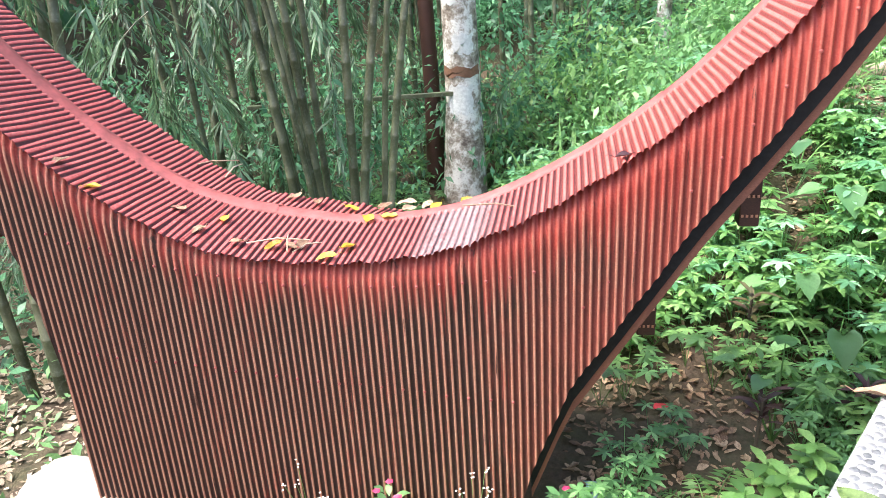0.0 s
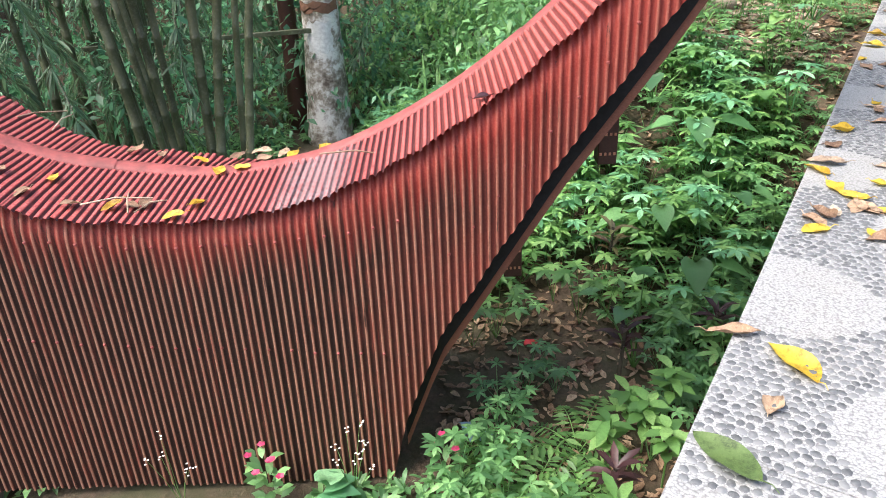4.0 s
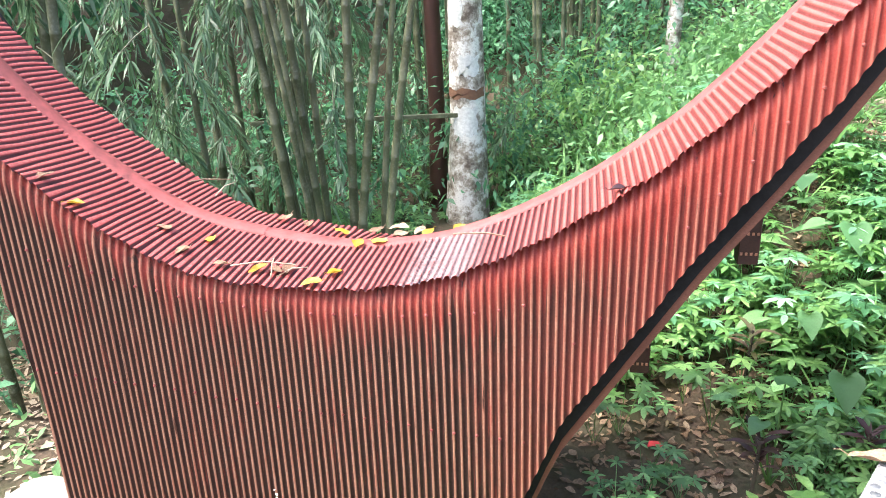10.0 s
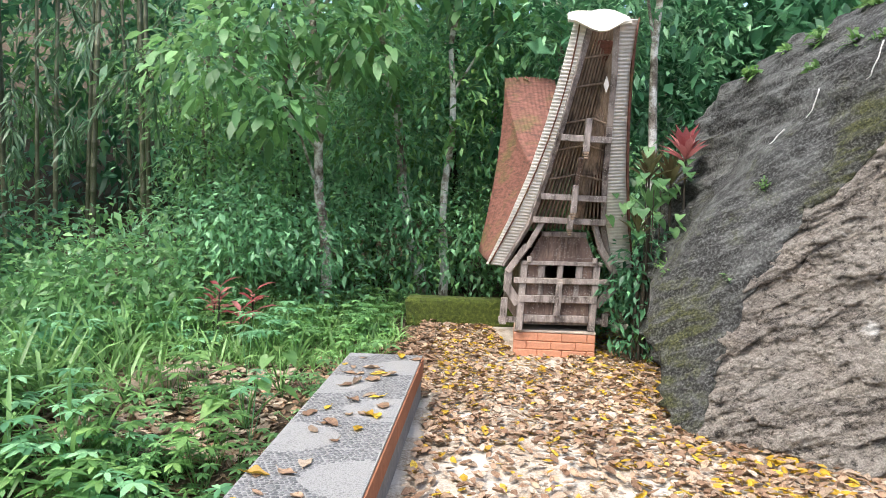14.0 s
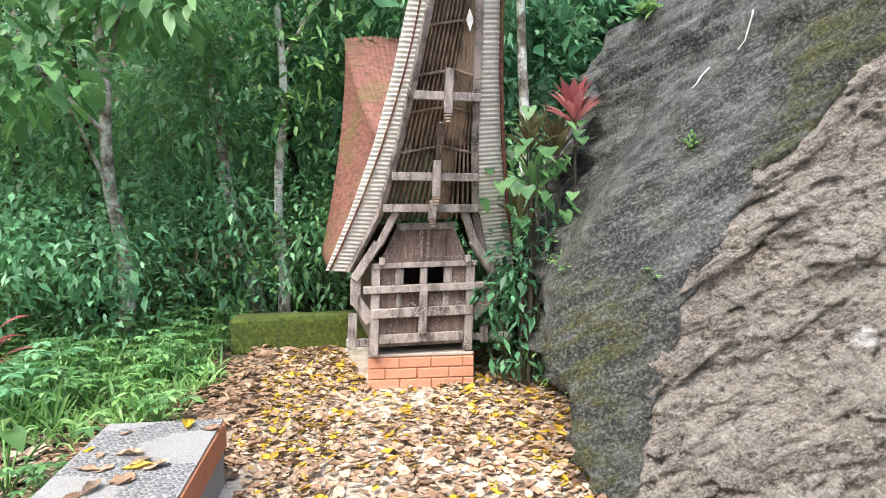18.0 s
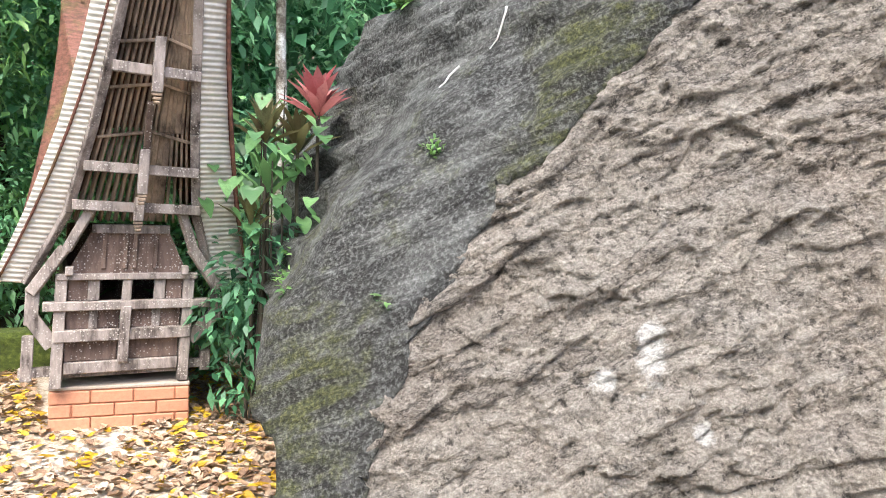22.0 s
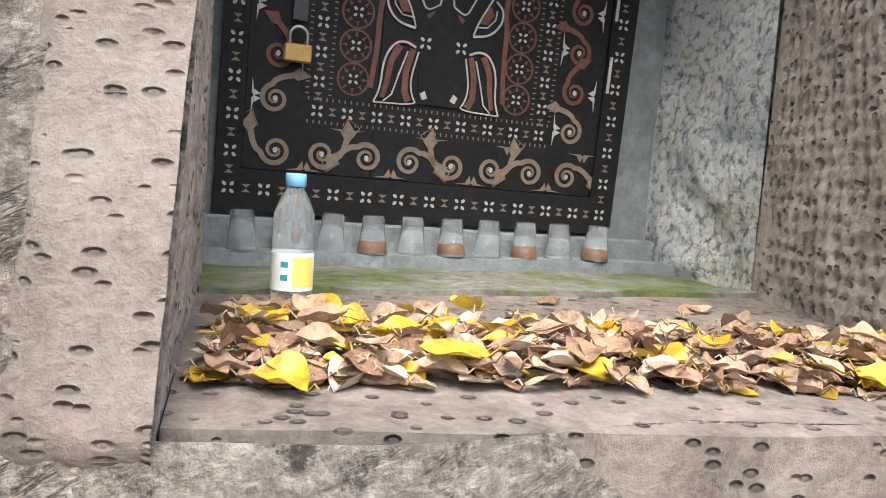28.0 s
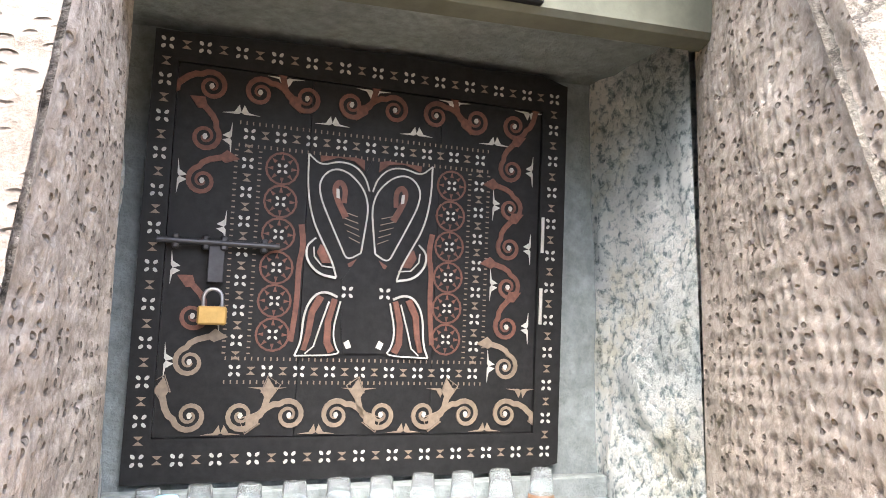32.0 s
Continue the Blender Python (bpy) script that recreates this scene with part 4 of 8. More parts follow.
tagged(bpy.data.objects["trim_kerb"], "low rough cement kerb below the door", "kerb", kind="structure")
# lintel and soffit
beam("wall_lintel", (4.02, 4.37, 2.48), (5.2, 3.69, 2.5), 0.09, 0.66, M_LINTEL, bevel=0.012)
tagged(bpy.data.objects["wall_lintel"], "green-stained cement lintel over the niche", "lintel", kind="structure")
quad_slab("ceiling_niche", ((4.0, 4.36), (5.25, 3.66), (5.5, 4.2), (4.2, 4.95)), 2.215, 2.23, M_GREYPL, "grey cement soffit above the carved door", "ceiling")
quad_slab("ceiling_rock", ((3.9, 4.2), (4.9, 3.4), (5.6, 4.4), (4.3, 5.1)), 2.74, 2.9, M_CHISEL, "rock ceiling of the niche", "ceiling")
rock_strip("wall_niche_back", (4.05, 4.9), (5.6, 4.01), 0.9, 2.8, M_GREYPL, "dark rock behind the carved door", pits=False)

# ---- carved door ----
DR0 = Vector((4.275, 4.74, 1.172))
DRX = Vector((0.869, -0.495, 0)).normalized()
DRN = Vector((DRX.y, -DRX.x, 0))
DW, DH = 1.06, 1.045
# the leaf leans a little out of plumb
DRU = (Vector((0, 0, 1)) + DRN * 0.05 + DRX * 0.02).normalized()
DRA = (DRX - DRU * DRX.dot(DRU)).normalized()
DRF = DRA.cross(DRU)
DOORM = Matrix(((DRA.x, DRU.x, DRF.x, DR0.x), (DRA.y, DRU.y, DRF.y, DR0.y), (DRA.z, DRU.z, DRF.z, DR0.z), (0, 0, 0, 1)))


def flat_poly(bm, pts, h0, h1):
    """A thin plate with the outline pts, from height h0 to h1."""
    lo = [bm.verts.new((x, y, h0)) for x, y in pts]
    hi = [bm.verts.new((x, y, h1)) for x, y in pts]
    n = len(pts)
    bm.faces.new(hi)
    for i in range(n):
        bm.faces.new((lo[i], lo[(i + 1) % n], hi[(i + 1) % n], hi[i]))


def ribbon(bm, pts, w0, w1, h0, h1):
    """A flat raised band along pts, tapering from width w0 to w1."""
    P = [Vector(p) for p in pts]
    for _ in range(2 if 4 < len(P) < 14 else 0):
        mids = []
        for a, b in zip(P, P[1:]):
            mids += [a * 0.75 + b * 0.25, a * 0.25 + b * 0.75]
        P = [P[0]] + mids + [P[-1]]
    n = len(P)
    lft, rgt = [], []
    for i, p in enumerate(P):
        d = (P[min(n - 1, i + 1)] - P[max(0, i - 1)]).normalized()
        o = Vector((-d.y, d.x)) * (w0 + (w1 - w0) * i / (n - 1)) / 2
        lft.append(p + o)
        rgt.append(p - o)
    rows = [[bm.verts.new((v.x, v.y, h)) for v in side] for side, h in ((lft, h0), (lft, h1), (rgt, h1), (rgt, h0))]
    for a, b in zip(rows, rows[1:]):
        for i in range(n - 1):
            bm.faces.new((a[i], a[i + 1], b[i + 1], b[i]))
    for k in (0, n - 1):
        try:
            bm.faces.new([r[k] for r in rows])
        except ValueError:
            pass


def shared(name, make, mat):
    bm = bmesh.new()
    make(bm)
    bmesh.ops.recalc_face_normals(bm, faces=bm.faces)
    me = bpy.data.meshes.new(name)
    bm.to_mesh(me)
    bm.free()
    me.materials.append(mat)
    return me


def place(name, me, parent, x, y, ang=0.0, sx=1.0, sy=1.0, z=0.0, label=""):
    o = new(name, me)
    o.parent = parent
    o.matrix_local = Matrix.Translation((x, y, z)) @ Matrix.Rotation(ang, 4, "Z") @ Matrix.Diagonal((sx, sy, 1, 1))
    return tagged(o, label)


def build_door():
    t = thing("carved_door", "black wooden tomb door carved with russet spirals, white rosettes and a horned head", "door")
    t.matrix_world = DOORM
    top = [(0.0, DH - 0.015), (0.3, DH), (0.62, DH + 0.005), (DW - 0.03, DH + 0.02), (DW, DH - 0.01)]
    # planks of the leaf and its frame boards
    for a, b in ((0.055, 0.365), (0.367, 0.70), (0.702, 0.985)):
        bm = bmesh.new()
        flat_poly(bm, [(a, 0.1), (b, 0.1), (b, DH - 0.09), (a, DH - 0.09)], -0.04, 0.0)
        part("plank", bm, M_BLACK, t)
    for pts in ([(-0.005, 0), (0.053, 0), (0.053, DH - 0.02), (0.0, DH - 0.02)], [(0.987, 0.0), (DW, 0.02), (DW, DH - 0.01), (0.987, DH + 0.01)],
                [(0.053, 0.0), (0.987, 0.0), (0.987, 0.098), (0.053, 0.098)],
                [(0.053, DH - 0.088), (0.987, DH - 0.088), (0.987, DH + 0.012), (0.8, DH + 0.004), (0.6, DH + 0.008), (0.3, DH - 0.006), (0.053, DH - 0.02)]):
        bm = bmesh.new()
        flat_poly(bm, pts, -0.04, 0.008)
        part("frame_board", bm, M_BLACK, t)

    def petals(bm):
        for k in range(4):
            a = math.pi / 4 + k * math.pi / 2
            pts = []
            for i in range(7):
                f = 2 * math.pi * i / 7
                u, v = 0.0125 + 0.0062 * math.cos(f), 0.0042 * math.sin(f)
                pts.append((u * math.cos(a) - v * math.sin(a), u * math.sin(a) + v * math.cos(a)))
            flat_poly(bm, pts, 0.0, 0.0016)

    def hourglass(bm):
        flat_poly(bm, [(-0.013, 0.012), (0, 0.001), (0.013, 0.012)], 0.0, 0.0012)
        flat_poly(bm, [(-0.013, -0.012), (0.013, -0.012), (0, -0.001)], 0.0, 0.0012)

    def spiral(bm):
        pts = [(0.043 * (1 - 0.82 * i / 26) * math.cos(-0.5 - i * 0.4), 0.043 * (1 - 0.82 * i / 26) * math.sin(-0.5 - i * 0.4)) for i in range(27)]
        lead = [(0.098, 0.052), (0.085, 0.028), (0.068, 0.0), (0.052, -0.016)]
        ribbon(bm, lead + pts, 0.018, 0.005, 0.0, 0.0032)
        flat_poly(bm, [(0.082, 0.018), (0.113, 0.038), (0.1, 0.08), (0.074, 0.046)], 0.0, 0.0036)

    def rim(bm):
        pts = [(0.043 * (1 - 0.8 * i / 26) * math.cos(-0.5 - i * 0.4), 0.043 * (1 - 0.8 * i / 26) * math.sin(-0.5 - i * 0.4)) for i in range(25)]
        ribbon(bm, [(p[0] * 1.13, p[1] * 1.13) for p in pts], 0.0028, 0.0018, 0.0, 0.0042)
        ribbon(bm, [(0.07, 0.045), (0.1, 0.085), (0.128, 0.05), (0.09, 0.02)], 0.003, 0.002, 0.0, 0.0044)

    def eye(bm):
        flat_poly(bm, [(0.0075 * math.cos(i), 0.009 * math.sin(i)) for i in (0, 1, 2, 3, 4, 5)], 0.0, 0.004)

    def wing(bm):
        flat_poly(bm, [(-0.055, 0.0), (-0.02, 0.006), (-0.006, 0.03), (0.0, 0.006), (-0.008, 0.0)], 0.0, 0.0025)
        flat_poly(bm, [(0.055, 0.0), (0.008, 0.0), (0.0, 0.006), (0.008, 0.03), (0.022, 0.006)], 0.0, 0.0025)

    def star(bm):
        for k in range(8):
            a = k * math.pi / 4
            flat_poly(bm, [(0.022 * math.cos(a - 0.2), 0.022 * math.sin(a - 0.2)), (0.036 * math.cos(a), 0.036 * math.sin(a)), (0.022 * math.cos(a + 0.2), 0.022 * math.sin(a + 0.2))], 0.0, 0.0016)
        ribbon(bm, [(0.038 * math.cos(i * 0.4), 0.038 * math.sin(i * 0.4)) for i in range(17)], 0.005, 0.005, 0.0, 0.002)

    petal_me, glass_me = shared("rosette", petals, M_CREAM), shared("hourglass", hourglass, M_TAN)
    spiral_me, spiral_tan = shared("scroll", spiral, M_RUSSET), shared("scroll", spiral, M_TAN)
    rim_me, eye_me, wing_me, star_me = shared("scroll_rim", rim, M_TAN), shared("boss", eye, M_CREAM), shared("wing", wing, M_TAN), shared("star", star, M_RUSSET)
    wing_w = shared("wing", wing, M_CREAM)

    def ring(x0, x1, y0, y1, nx, ny, scale, z):
        spots = [(x0 + (x1 - x0) * i / nx, y) for y in (y0, y1) for i in range(nx + 1)] + [(x, y0 + (y1 - y0) * j / ny) for x in (x0, x1) for j in range(1, ny)]
        for k, (x, y) in enumerate(spots):
            place("rosette", petal_me, t, x, y, 0, scale, scale, z)
        gx = [(x0 + (x1 - x0) * (i + 0.5) / nx, y, 0) for y in (y0, y1) for i in range(nx)] + [(x, y0 + (y1 - y0) * (j + 0.5) / ny, math.pi / 2 * 0) for x in (x0, x1) for j in range(ny)]
        for x, y, a in gx:
            place("hourglass", glass_me, t, x, y, a, scale * 0.8, scale * 0.8, z)

    ring(0.027, 1.02, 0.052, 0.995, 12, 11, 1.0, 0.0085)
    ring(0.222, 0.812, 0.25, 0.805, 8, 8, 0.95, 0.0)
    # small dashes bordering the inner band
    bm = bmesh.new()
    for y in (0.224, 0.278, 0.777, 0.831):
        for i in range(44):
            box_bm((0.0028, 0.008, 0.003), Matrix.Translation((0.2 + 0.634 * i / 43, y, 0.0005)), 0, bm)
    for x in (0.195, 0.25, 0.785, 0.838):
        for j in range(36):
            box_bm((0.008, 0.0028, 0.003), Matrix.Translation((x, 0.29 + 0.475 * j / 35, 0.0005)), 0, bm)
    tagged(part("dash_border", bm, M_TAN, t, "fine carved dashes"), kind="stuff")
    # scrolls round the middle: alternate hands
    xs = [0.13 + 0.111 * i for i in range(8)]
    for i, x in enumerate(xs):
        for y, flip, me in ((0.148, 1, spiral_tan), (0.908, -1, spiral_me)):
            f = 1 if i % 2 else -1
            s = 0.82
            a = 0.35 if i % 2 else -0.35
            place("scroll", me, t, x, y, 0.3 * f, s * f, s * (1 if (i // 2) % 2 == 0 else -1) * flip, 0.0)
            if me is spiral_tan:
                place("scroll_rim", rim_me, t, x, y, 0.3 * f, s * f, s * (1 if (i // 2) % 2 == 0 else -1) * flip, 0.0)
            place("boss", eye_me, t, x, y, 0, 0.8, 0.8, 0.0)
    for j in range(6):
        y = 0.268 + 0.104 * j
        for x, side in ((0.122, 1), (0.902, -1)):
            if side == 1 and j in (2, 3):
                continue
            place("scroll", spiral_me if j else spiral_tan, t, x, y, 1.3 * side, 0.78 * side, 0.78 * (1 if j % 2 else -1), 0.0)
            place("boss", eye_me, t, x, y, 0, 0.8, 0.8, 0.0)
    for i in range(4):
        for y, a, me in ((0.104, 0, wing_me), (0.212, math.pi, wing_me), (0.85, 0, wing_w), (0.952, math.pi, wing_w)):
            place("wing", me, t, 0.2 + 0.217 * i + (0.1 if y in (0.212, 0.952) else 0), y, a, 0.8, 0.75)
    for j in range(3):
        for x, a in ((0.068, -math.pi / 2), (0.182, math.pi / 2), (0.852, -math.pi / 2), (0.965, math.pi / 2)):
            place("wing", wing_w, t, x, 0.27 + 0.21 * j + (0.1 if a > 0 else 0), a, 0.75, 0.7)
    # red star columns on either side of the head
    for x in (0.303, 0.735):
        for j in range(6):
            y = 0.335 + 0.079 * j
            place("star", star_me, t, x, y)
            place("rosette", petal_me, t, x, y, 0, 0.85, 0.85, 0.001)
    # horned head: twin loops, neck and lower scrolls, one half mirrored
    cx = 0.522
    for f in (1, -1):
        def P(pts):
            return [(cx + f * x, y) for x, y in pts]
        field = [(0.0, 0.69), (0.016, 0.73), (0.045, 0.757), (0.085, 0.762), (0.128, 0.747), (0.157, 0.772), (0.157, 0.69), (0.142, 0.615), (0.11, 0.555), (0.088, 0.515), (0.076, 0.478), (0.0, 0.46)]
        bm = bmesh.new()
        flat_poly(bm, P(field)[::f], 0.0, 0.004)
        part("horn", bm, M_BLACK, t, "black carved horn")
        bm = bmesh.new()
        ribbon(bm, P([(0.004, 0.695), (0.016, 0.73), (0.045, 0.757), (0.085, 0.762), (0.128, 0.747), (0.158, 0.773)]), 0.004, 0.0035, 0.003, 0.0066)
        ribbon(bm, P([(0.158, 0.773), (0.157, 0.69), (0.142, 0.615), (0.11, 0.555), (0.088, 0.515), (0.076, 0.478)]), 0.004, 0.004, 0.003, 0.0066)
        ribbon(bm, P([(0.018, 0.54), (0.01, 0.6), (0.004, 0.655), (0.018, 0.7), (0.058, 0.738), (0.098, 0.744), (0.128, 0.715), (0.127, 0.673), (0.092, 0.6), (0.068, 0.552), (0.052, 0.52), (0.018, 0.54)]), 0.004, 0.004, 0.003, 0.0064)
        ribbon(bm, P([(0.076, 0.476), (0.12, 0.483), (0.15, 0.515), (0.152, 0.55), (0.13, 0.57)]), 0.006, 0.004, 0.003, 0.0062)
        ribbon(bm, P([(0.08, 0.5), (0.112, 0.503), (0.132, 0.525), (0.134, 0.548)]), 0.0035, 0.003, 0.003, 0.0062)
        ribbon(bm, P([(0.07, 0.43), (0.098, 0.442), (0.126, 0.434), (0.149, 0.392), (0.152, 0.322), (0.166, 0.287)]), 0.006, 0.004, 0.003, 0.0062)
        ribbon(bm, P([(0.062, 0.42), (0.078, 0.35), (0.07, 0.31), (0.054, 0.291), (0.166, 0.287)]), 0.004, 0.0035, 0.003, 0.0062)
        ribbon(bm, P([(0.09, 0.418), (0.108, 0.36), (0.122, 0.31), (0.142, 0.292)]), 0.004, 0.003, 0.003, 0.0062)
        part("outline", bm, M_CREAM, t, "cream carved outline")
        bm = bmesh.new()
        ribbon(bm, P([(0.06, 0.625), (0.082, 0.665), (0.092, 0.695), (0.08, 0.714), (0.064, 0.698), (0.066, 0.66)]), 0.016, 0.012, 0.003, 0.0054)
        flat_poly(bm, P([(0.084, 0.512), (0.112, 0.51), (0.126, 0.535), (0.118, 0.556), (0.104, 0.548)])[::f], 0.0, 0.0048)
        flat_poly(bm, P([(0.02, 0.772), (0.042, 0.776), (0.13, 0.772), (0.128, 0.756), (0.085, 0.772), (0.045, 0.767), (0.018, 0.745)])[::f], 0.0, 0.0045)
        flat_poly(bm, P([(0.02, 0.53), (0.05, 0.512), (0.046, 0.504), (0.022, 0.512)])[::f], 0.0, 0.005)
        ribbon(bm, P([(0.11, 0.43), (0.13, 0.39), (0.136, 0.34), (0.146, 0.3)]), 0.018, 0.012, 0.0, 0.0048)
        ribbon(bm, P([(0.076, 0.425), (0.09, 0.37), (0.09, 0.32), (0.078, 0.298)]), 0.014, 0.018, 0.0, 0.0046)
        ribbon(bm, P([(0.166, 0.6), (0.158, 0.55), (0.168, 0.5), (0.166, 0.42), (0.176, 0.32)]), 0.014, 0.012, 0.0, 0.003)
        part("inlay", bm, M_RUSSET, t, "russet carved inlay")
        bm = bmesh.new()
        for k in range(5):
            y = 0.565 + 0.016 * k
            ribbon(bm, P([(0.022 + 0.002 * k, y), (0.05 + 0.006 * k, y + 0.012)]), 0.0022, 0.0018, 0.003, 0.0048)
        part("hatching", bm, M_TAN, t, "fine carved hatching")
        bm = bmesh.new()
        flat_poly(bm, P([(0.03, 0.31), (0.043, 0.305), (0.05, 0.32), (0.038, 0.328)])[::f], 0.0, 0.0066)
        flat_poly(bm, P([(0.078, 0.67), (0.086, 0.672), (0.087, 0.694), (0.08, 0.694)])[::f], 0.0, 0.007)
        part("chip", bm, M_CREAM, t)
        place("rosette", petal_me, t, cx + f * 0.047, 0.443, 0, 1.0, 1.0, 0.0056)
    bm = bmesh.new()
    flat_poly(bm, [(cx - 0.062, 0.47), (cx - 0.06, 0.4), (cx - 0.052, 0.295), (cx + 0.052, 0.295), (cx + 0.06, 0.4), (cx + 0.062, 0.47), (cx + 0.012, 0.55), (cx, 0.66), (cx - 0.012, 0.55)], 0.0, 0.0052)
    part("head", bm, M_BLACK, t, "black carved buffalo head")
    bm = bmesh.new()
    flat_poly(bm, [(cx - 0.014, 0.742), (cx, 0.68), (cx + 0.014, 0.742), (cx, 0.775)], 0.0, 0.0062)
    part("crest", bm, M_BLACK, t)
    # bolt, hasp, hinges
    bm = bmesh.new()
    bmesh.ops.create_cone(bm, cap_ends=True, segments=12, radius1=0.007, radius2=0.007, depth=0.27, matrix=Matrix.Translation((0.17, 0.54, 0.022)) @ Matrix.Rotation(math.pi / 2, 4, "Y"))
    b = part("bolt", bm, M_IRON, t, "dark iron sliding bolt")
    for x in (0.075, 0.14, 0.18, 0.27):
        bm = box_bm((0.016, 0.034, 0.02), Matrix.Translation((x, 0.54, 0.016)), 0.004)
        part("staple", bm, M_IRON, b)
    bm = box_bm((0.035, 0.09, 0.004), Matrix.Translation((0.165, 0.495, 0.018)), 0.0015)
    part("hasp", bm, M_IRON, t, "dark iron hasp")
    for y in (0.62, 0.43):
        bm = bmesh.new()
        bmesh.ops.create_cone(bm, cap_ends=True, segments=10, radius1=0.0045, radius2=0.0045, depth=0.095, matrix=Matrix.Translation((0.995, y, 0.012)) @ Matrix.Rotation(math.pi / 2, 4, "X"))
        part("hinge_pin", bm, M_CREAM, t, "pale hinge pin")
    # padlock is a thing of its own
    pl = thing("padlock", "small brass padlock with a steel shackle hanging from the hasp", "padlock")
    pl.matrix_world = DOORM @ Matrix.Translation((0.163, 0.375, 0.03))
    bm = box_bm((0.064, 0.042, 0.016), None, 0.004)
    part("body", bm, M_BRASS, pl)
    cu = bmesh.new()
    path = [(-0.02, 0.015), (-0.02, 0.04)] + [(0.02 * math.cos(math.pi - i * math.pi / 8), 0.04 + 0.02 * math.sin(i * math.pi / 8)) for i in range(1, 8)] + [(0.02, 0.04), (0.02, 0.015)]
    ring_v = []
    for i, (x, y) in enumerate(path):
        d = (Vector(path[min(len(path) - 1, i + 1)]) - Vector(path[max(0, i - 1)])).normalized()
        nrm = Vector((-d.y, d.x, 0))
        ring_v.append([cu.verts.new(Vector((x, y, 0)) + 0.0045 * (nrm * math.cos(k) + Vector((0, 0, 1)) * math.sin(k))) for k in [j * math.pi / 3 for j in range(6)]])
    for a, c in zip(ring_v, ring_v[1:]):
        for k in range(6):
            cu.faces.new((a[k], a[(k + 1) % 6], c[(k + 1) % 6], c[k]))
    part("shackle", cu, M_STEEL, pl, smooth=True)


build_door()


def text_part(body, size, m, mat, parent, depth=0.0015):
    cu = bpy.data.curves.new("lettering", "FONT")
    cu.body, cu.size, cu.align_x, cu.align_y, cu.extrude = body, size, "CENTER", "CENTER", depth
    o = bpy.data.objects.new("lettering", cu)
    scene.collection.objects.link(o)
    dg = bpy.context.evaluated_depsgraph_get()
    me = bpy.data.meshes.new_from_object(o.evaluated_get(dg))
    bpy.data.objects.remove(o)
    me.materials.clear()
    me.materials.append(mat)
    ob = new("lettering", me)
    ob.parent = parent
    ob.matrix_local = m
    return ob


def build_sign():
    t = thing("name_plaque", "small black plaque with pale gilt capitals fixed to the cement lintel", "plaque")
    o = DR0 + DRX * 0.572 + DRN * 0.507 + Vector((0, 0, 1.075))
    t.matrix_world = Matrix(((DRX.x, 0, DRN.x, o.x), (DRX.y, 0, DRN.y, o.y), (0, 1, 0, o.z), (0, 0, 0, 1)))
    part("board", box_bm((0.405, 0.15, 0.02), None, 0.003), M_BLACK, t)
    gilt = simple("gilt_paint", (0.5, 0.42, 0.22), 0.5, 0.2, 60)
    for w, h, x, y in ((0.395, 0.004, 0, 0.068), (0.395, 0.004, 0, -0.068), (0.004, 0.14, -0.196, 0), (0.004, 0.14, 0.196, 0)):
        part("border", box_bm((w, h, 0.004), Matrix.Translation((x, y, 0.0105))), gilt, t)
    text_part("TEMPAT PERISTIRAHATAN", 0.032, Matrix.Translation((0, 0.028, 0.011)), gilt, t)
    text_part("KEL. J R PAEMBONAN", 0.036, Matrix.Translation((0, -0.03, 0.011)), gilt, t)


build_sign()


# ---- plastic cups and water bottle on the sill ----
def mat_clear(name, tint, rough=0.08, clear=1.0):
    m = Nodes(name, rough)
    m.bsdf.inputs["Transmission Weight"].default_value = clear
    m.bsdf.inputs["IOR"].default_value = 1.2
    a = m.noise(30, 4, 0.6)
    m.color(m.mix(m.ramp(a, [(0.4, 0.0), (0.7, 1.0)]), tint, tuple(c * 0.8 for c in tint)))
    return m.mat


M_CUP = mat_clear("milky_clear_plastic", (0.85, 0.9, 0.92), 0.12, 0.91)
M_BOTTLE = mat_clear("clear_bottle_plastic", (0.9, 0.95, 0.97), 0.08, 0.9)
M_CAP = simple("pale_blue_plastic", (0.2, 0.5, 0.78), 0.4, 0.1, 30)
M_LABEL = simple("bottle_label", (0.75, 0.8, 0.78), 0.5, 0.1, 30)
M_LEMON = simple("label_yellow", (0.8, 0.62, 0.15), 0.5, 0.15, 30)
M_TEAL = simple("label_teal", (0.03, 0.3, 0.32), 0.5, 0.15, 30)
M_TEA = simple("dried_tea", (0.14, 0.078, 0.045), 0.6, 0.4, 60)


def lathe(profile, seg=20, bm=None):
    bm = bm or bmesh.new()
    rows = [[bm.verts.new((r * math.cos(2 * math.pi * k / seg), r * math.sin(2 * math.pi * k / seg), z)) for k in range(seg)] for r, z in profile]
    for a, b in zip(rows, rows[1:]):
        for k in range(seg):
            bm.faces.new((a[k], a[(k + 1) % seg], b[(k + 1) % seg], b[k]))
    return bm


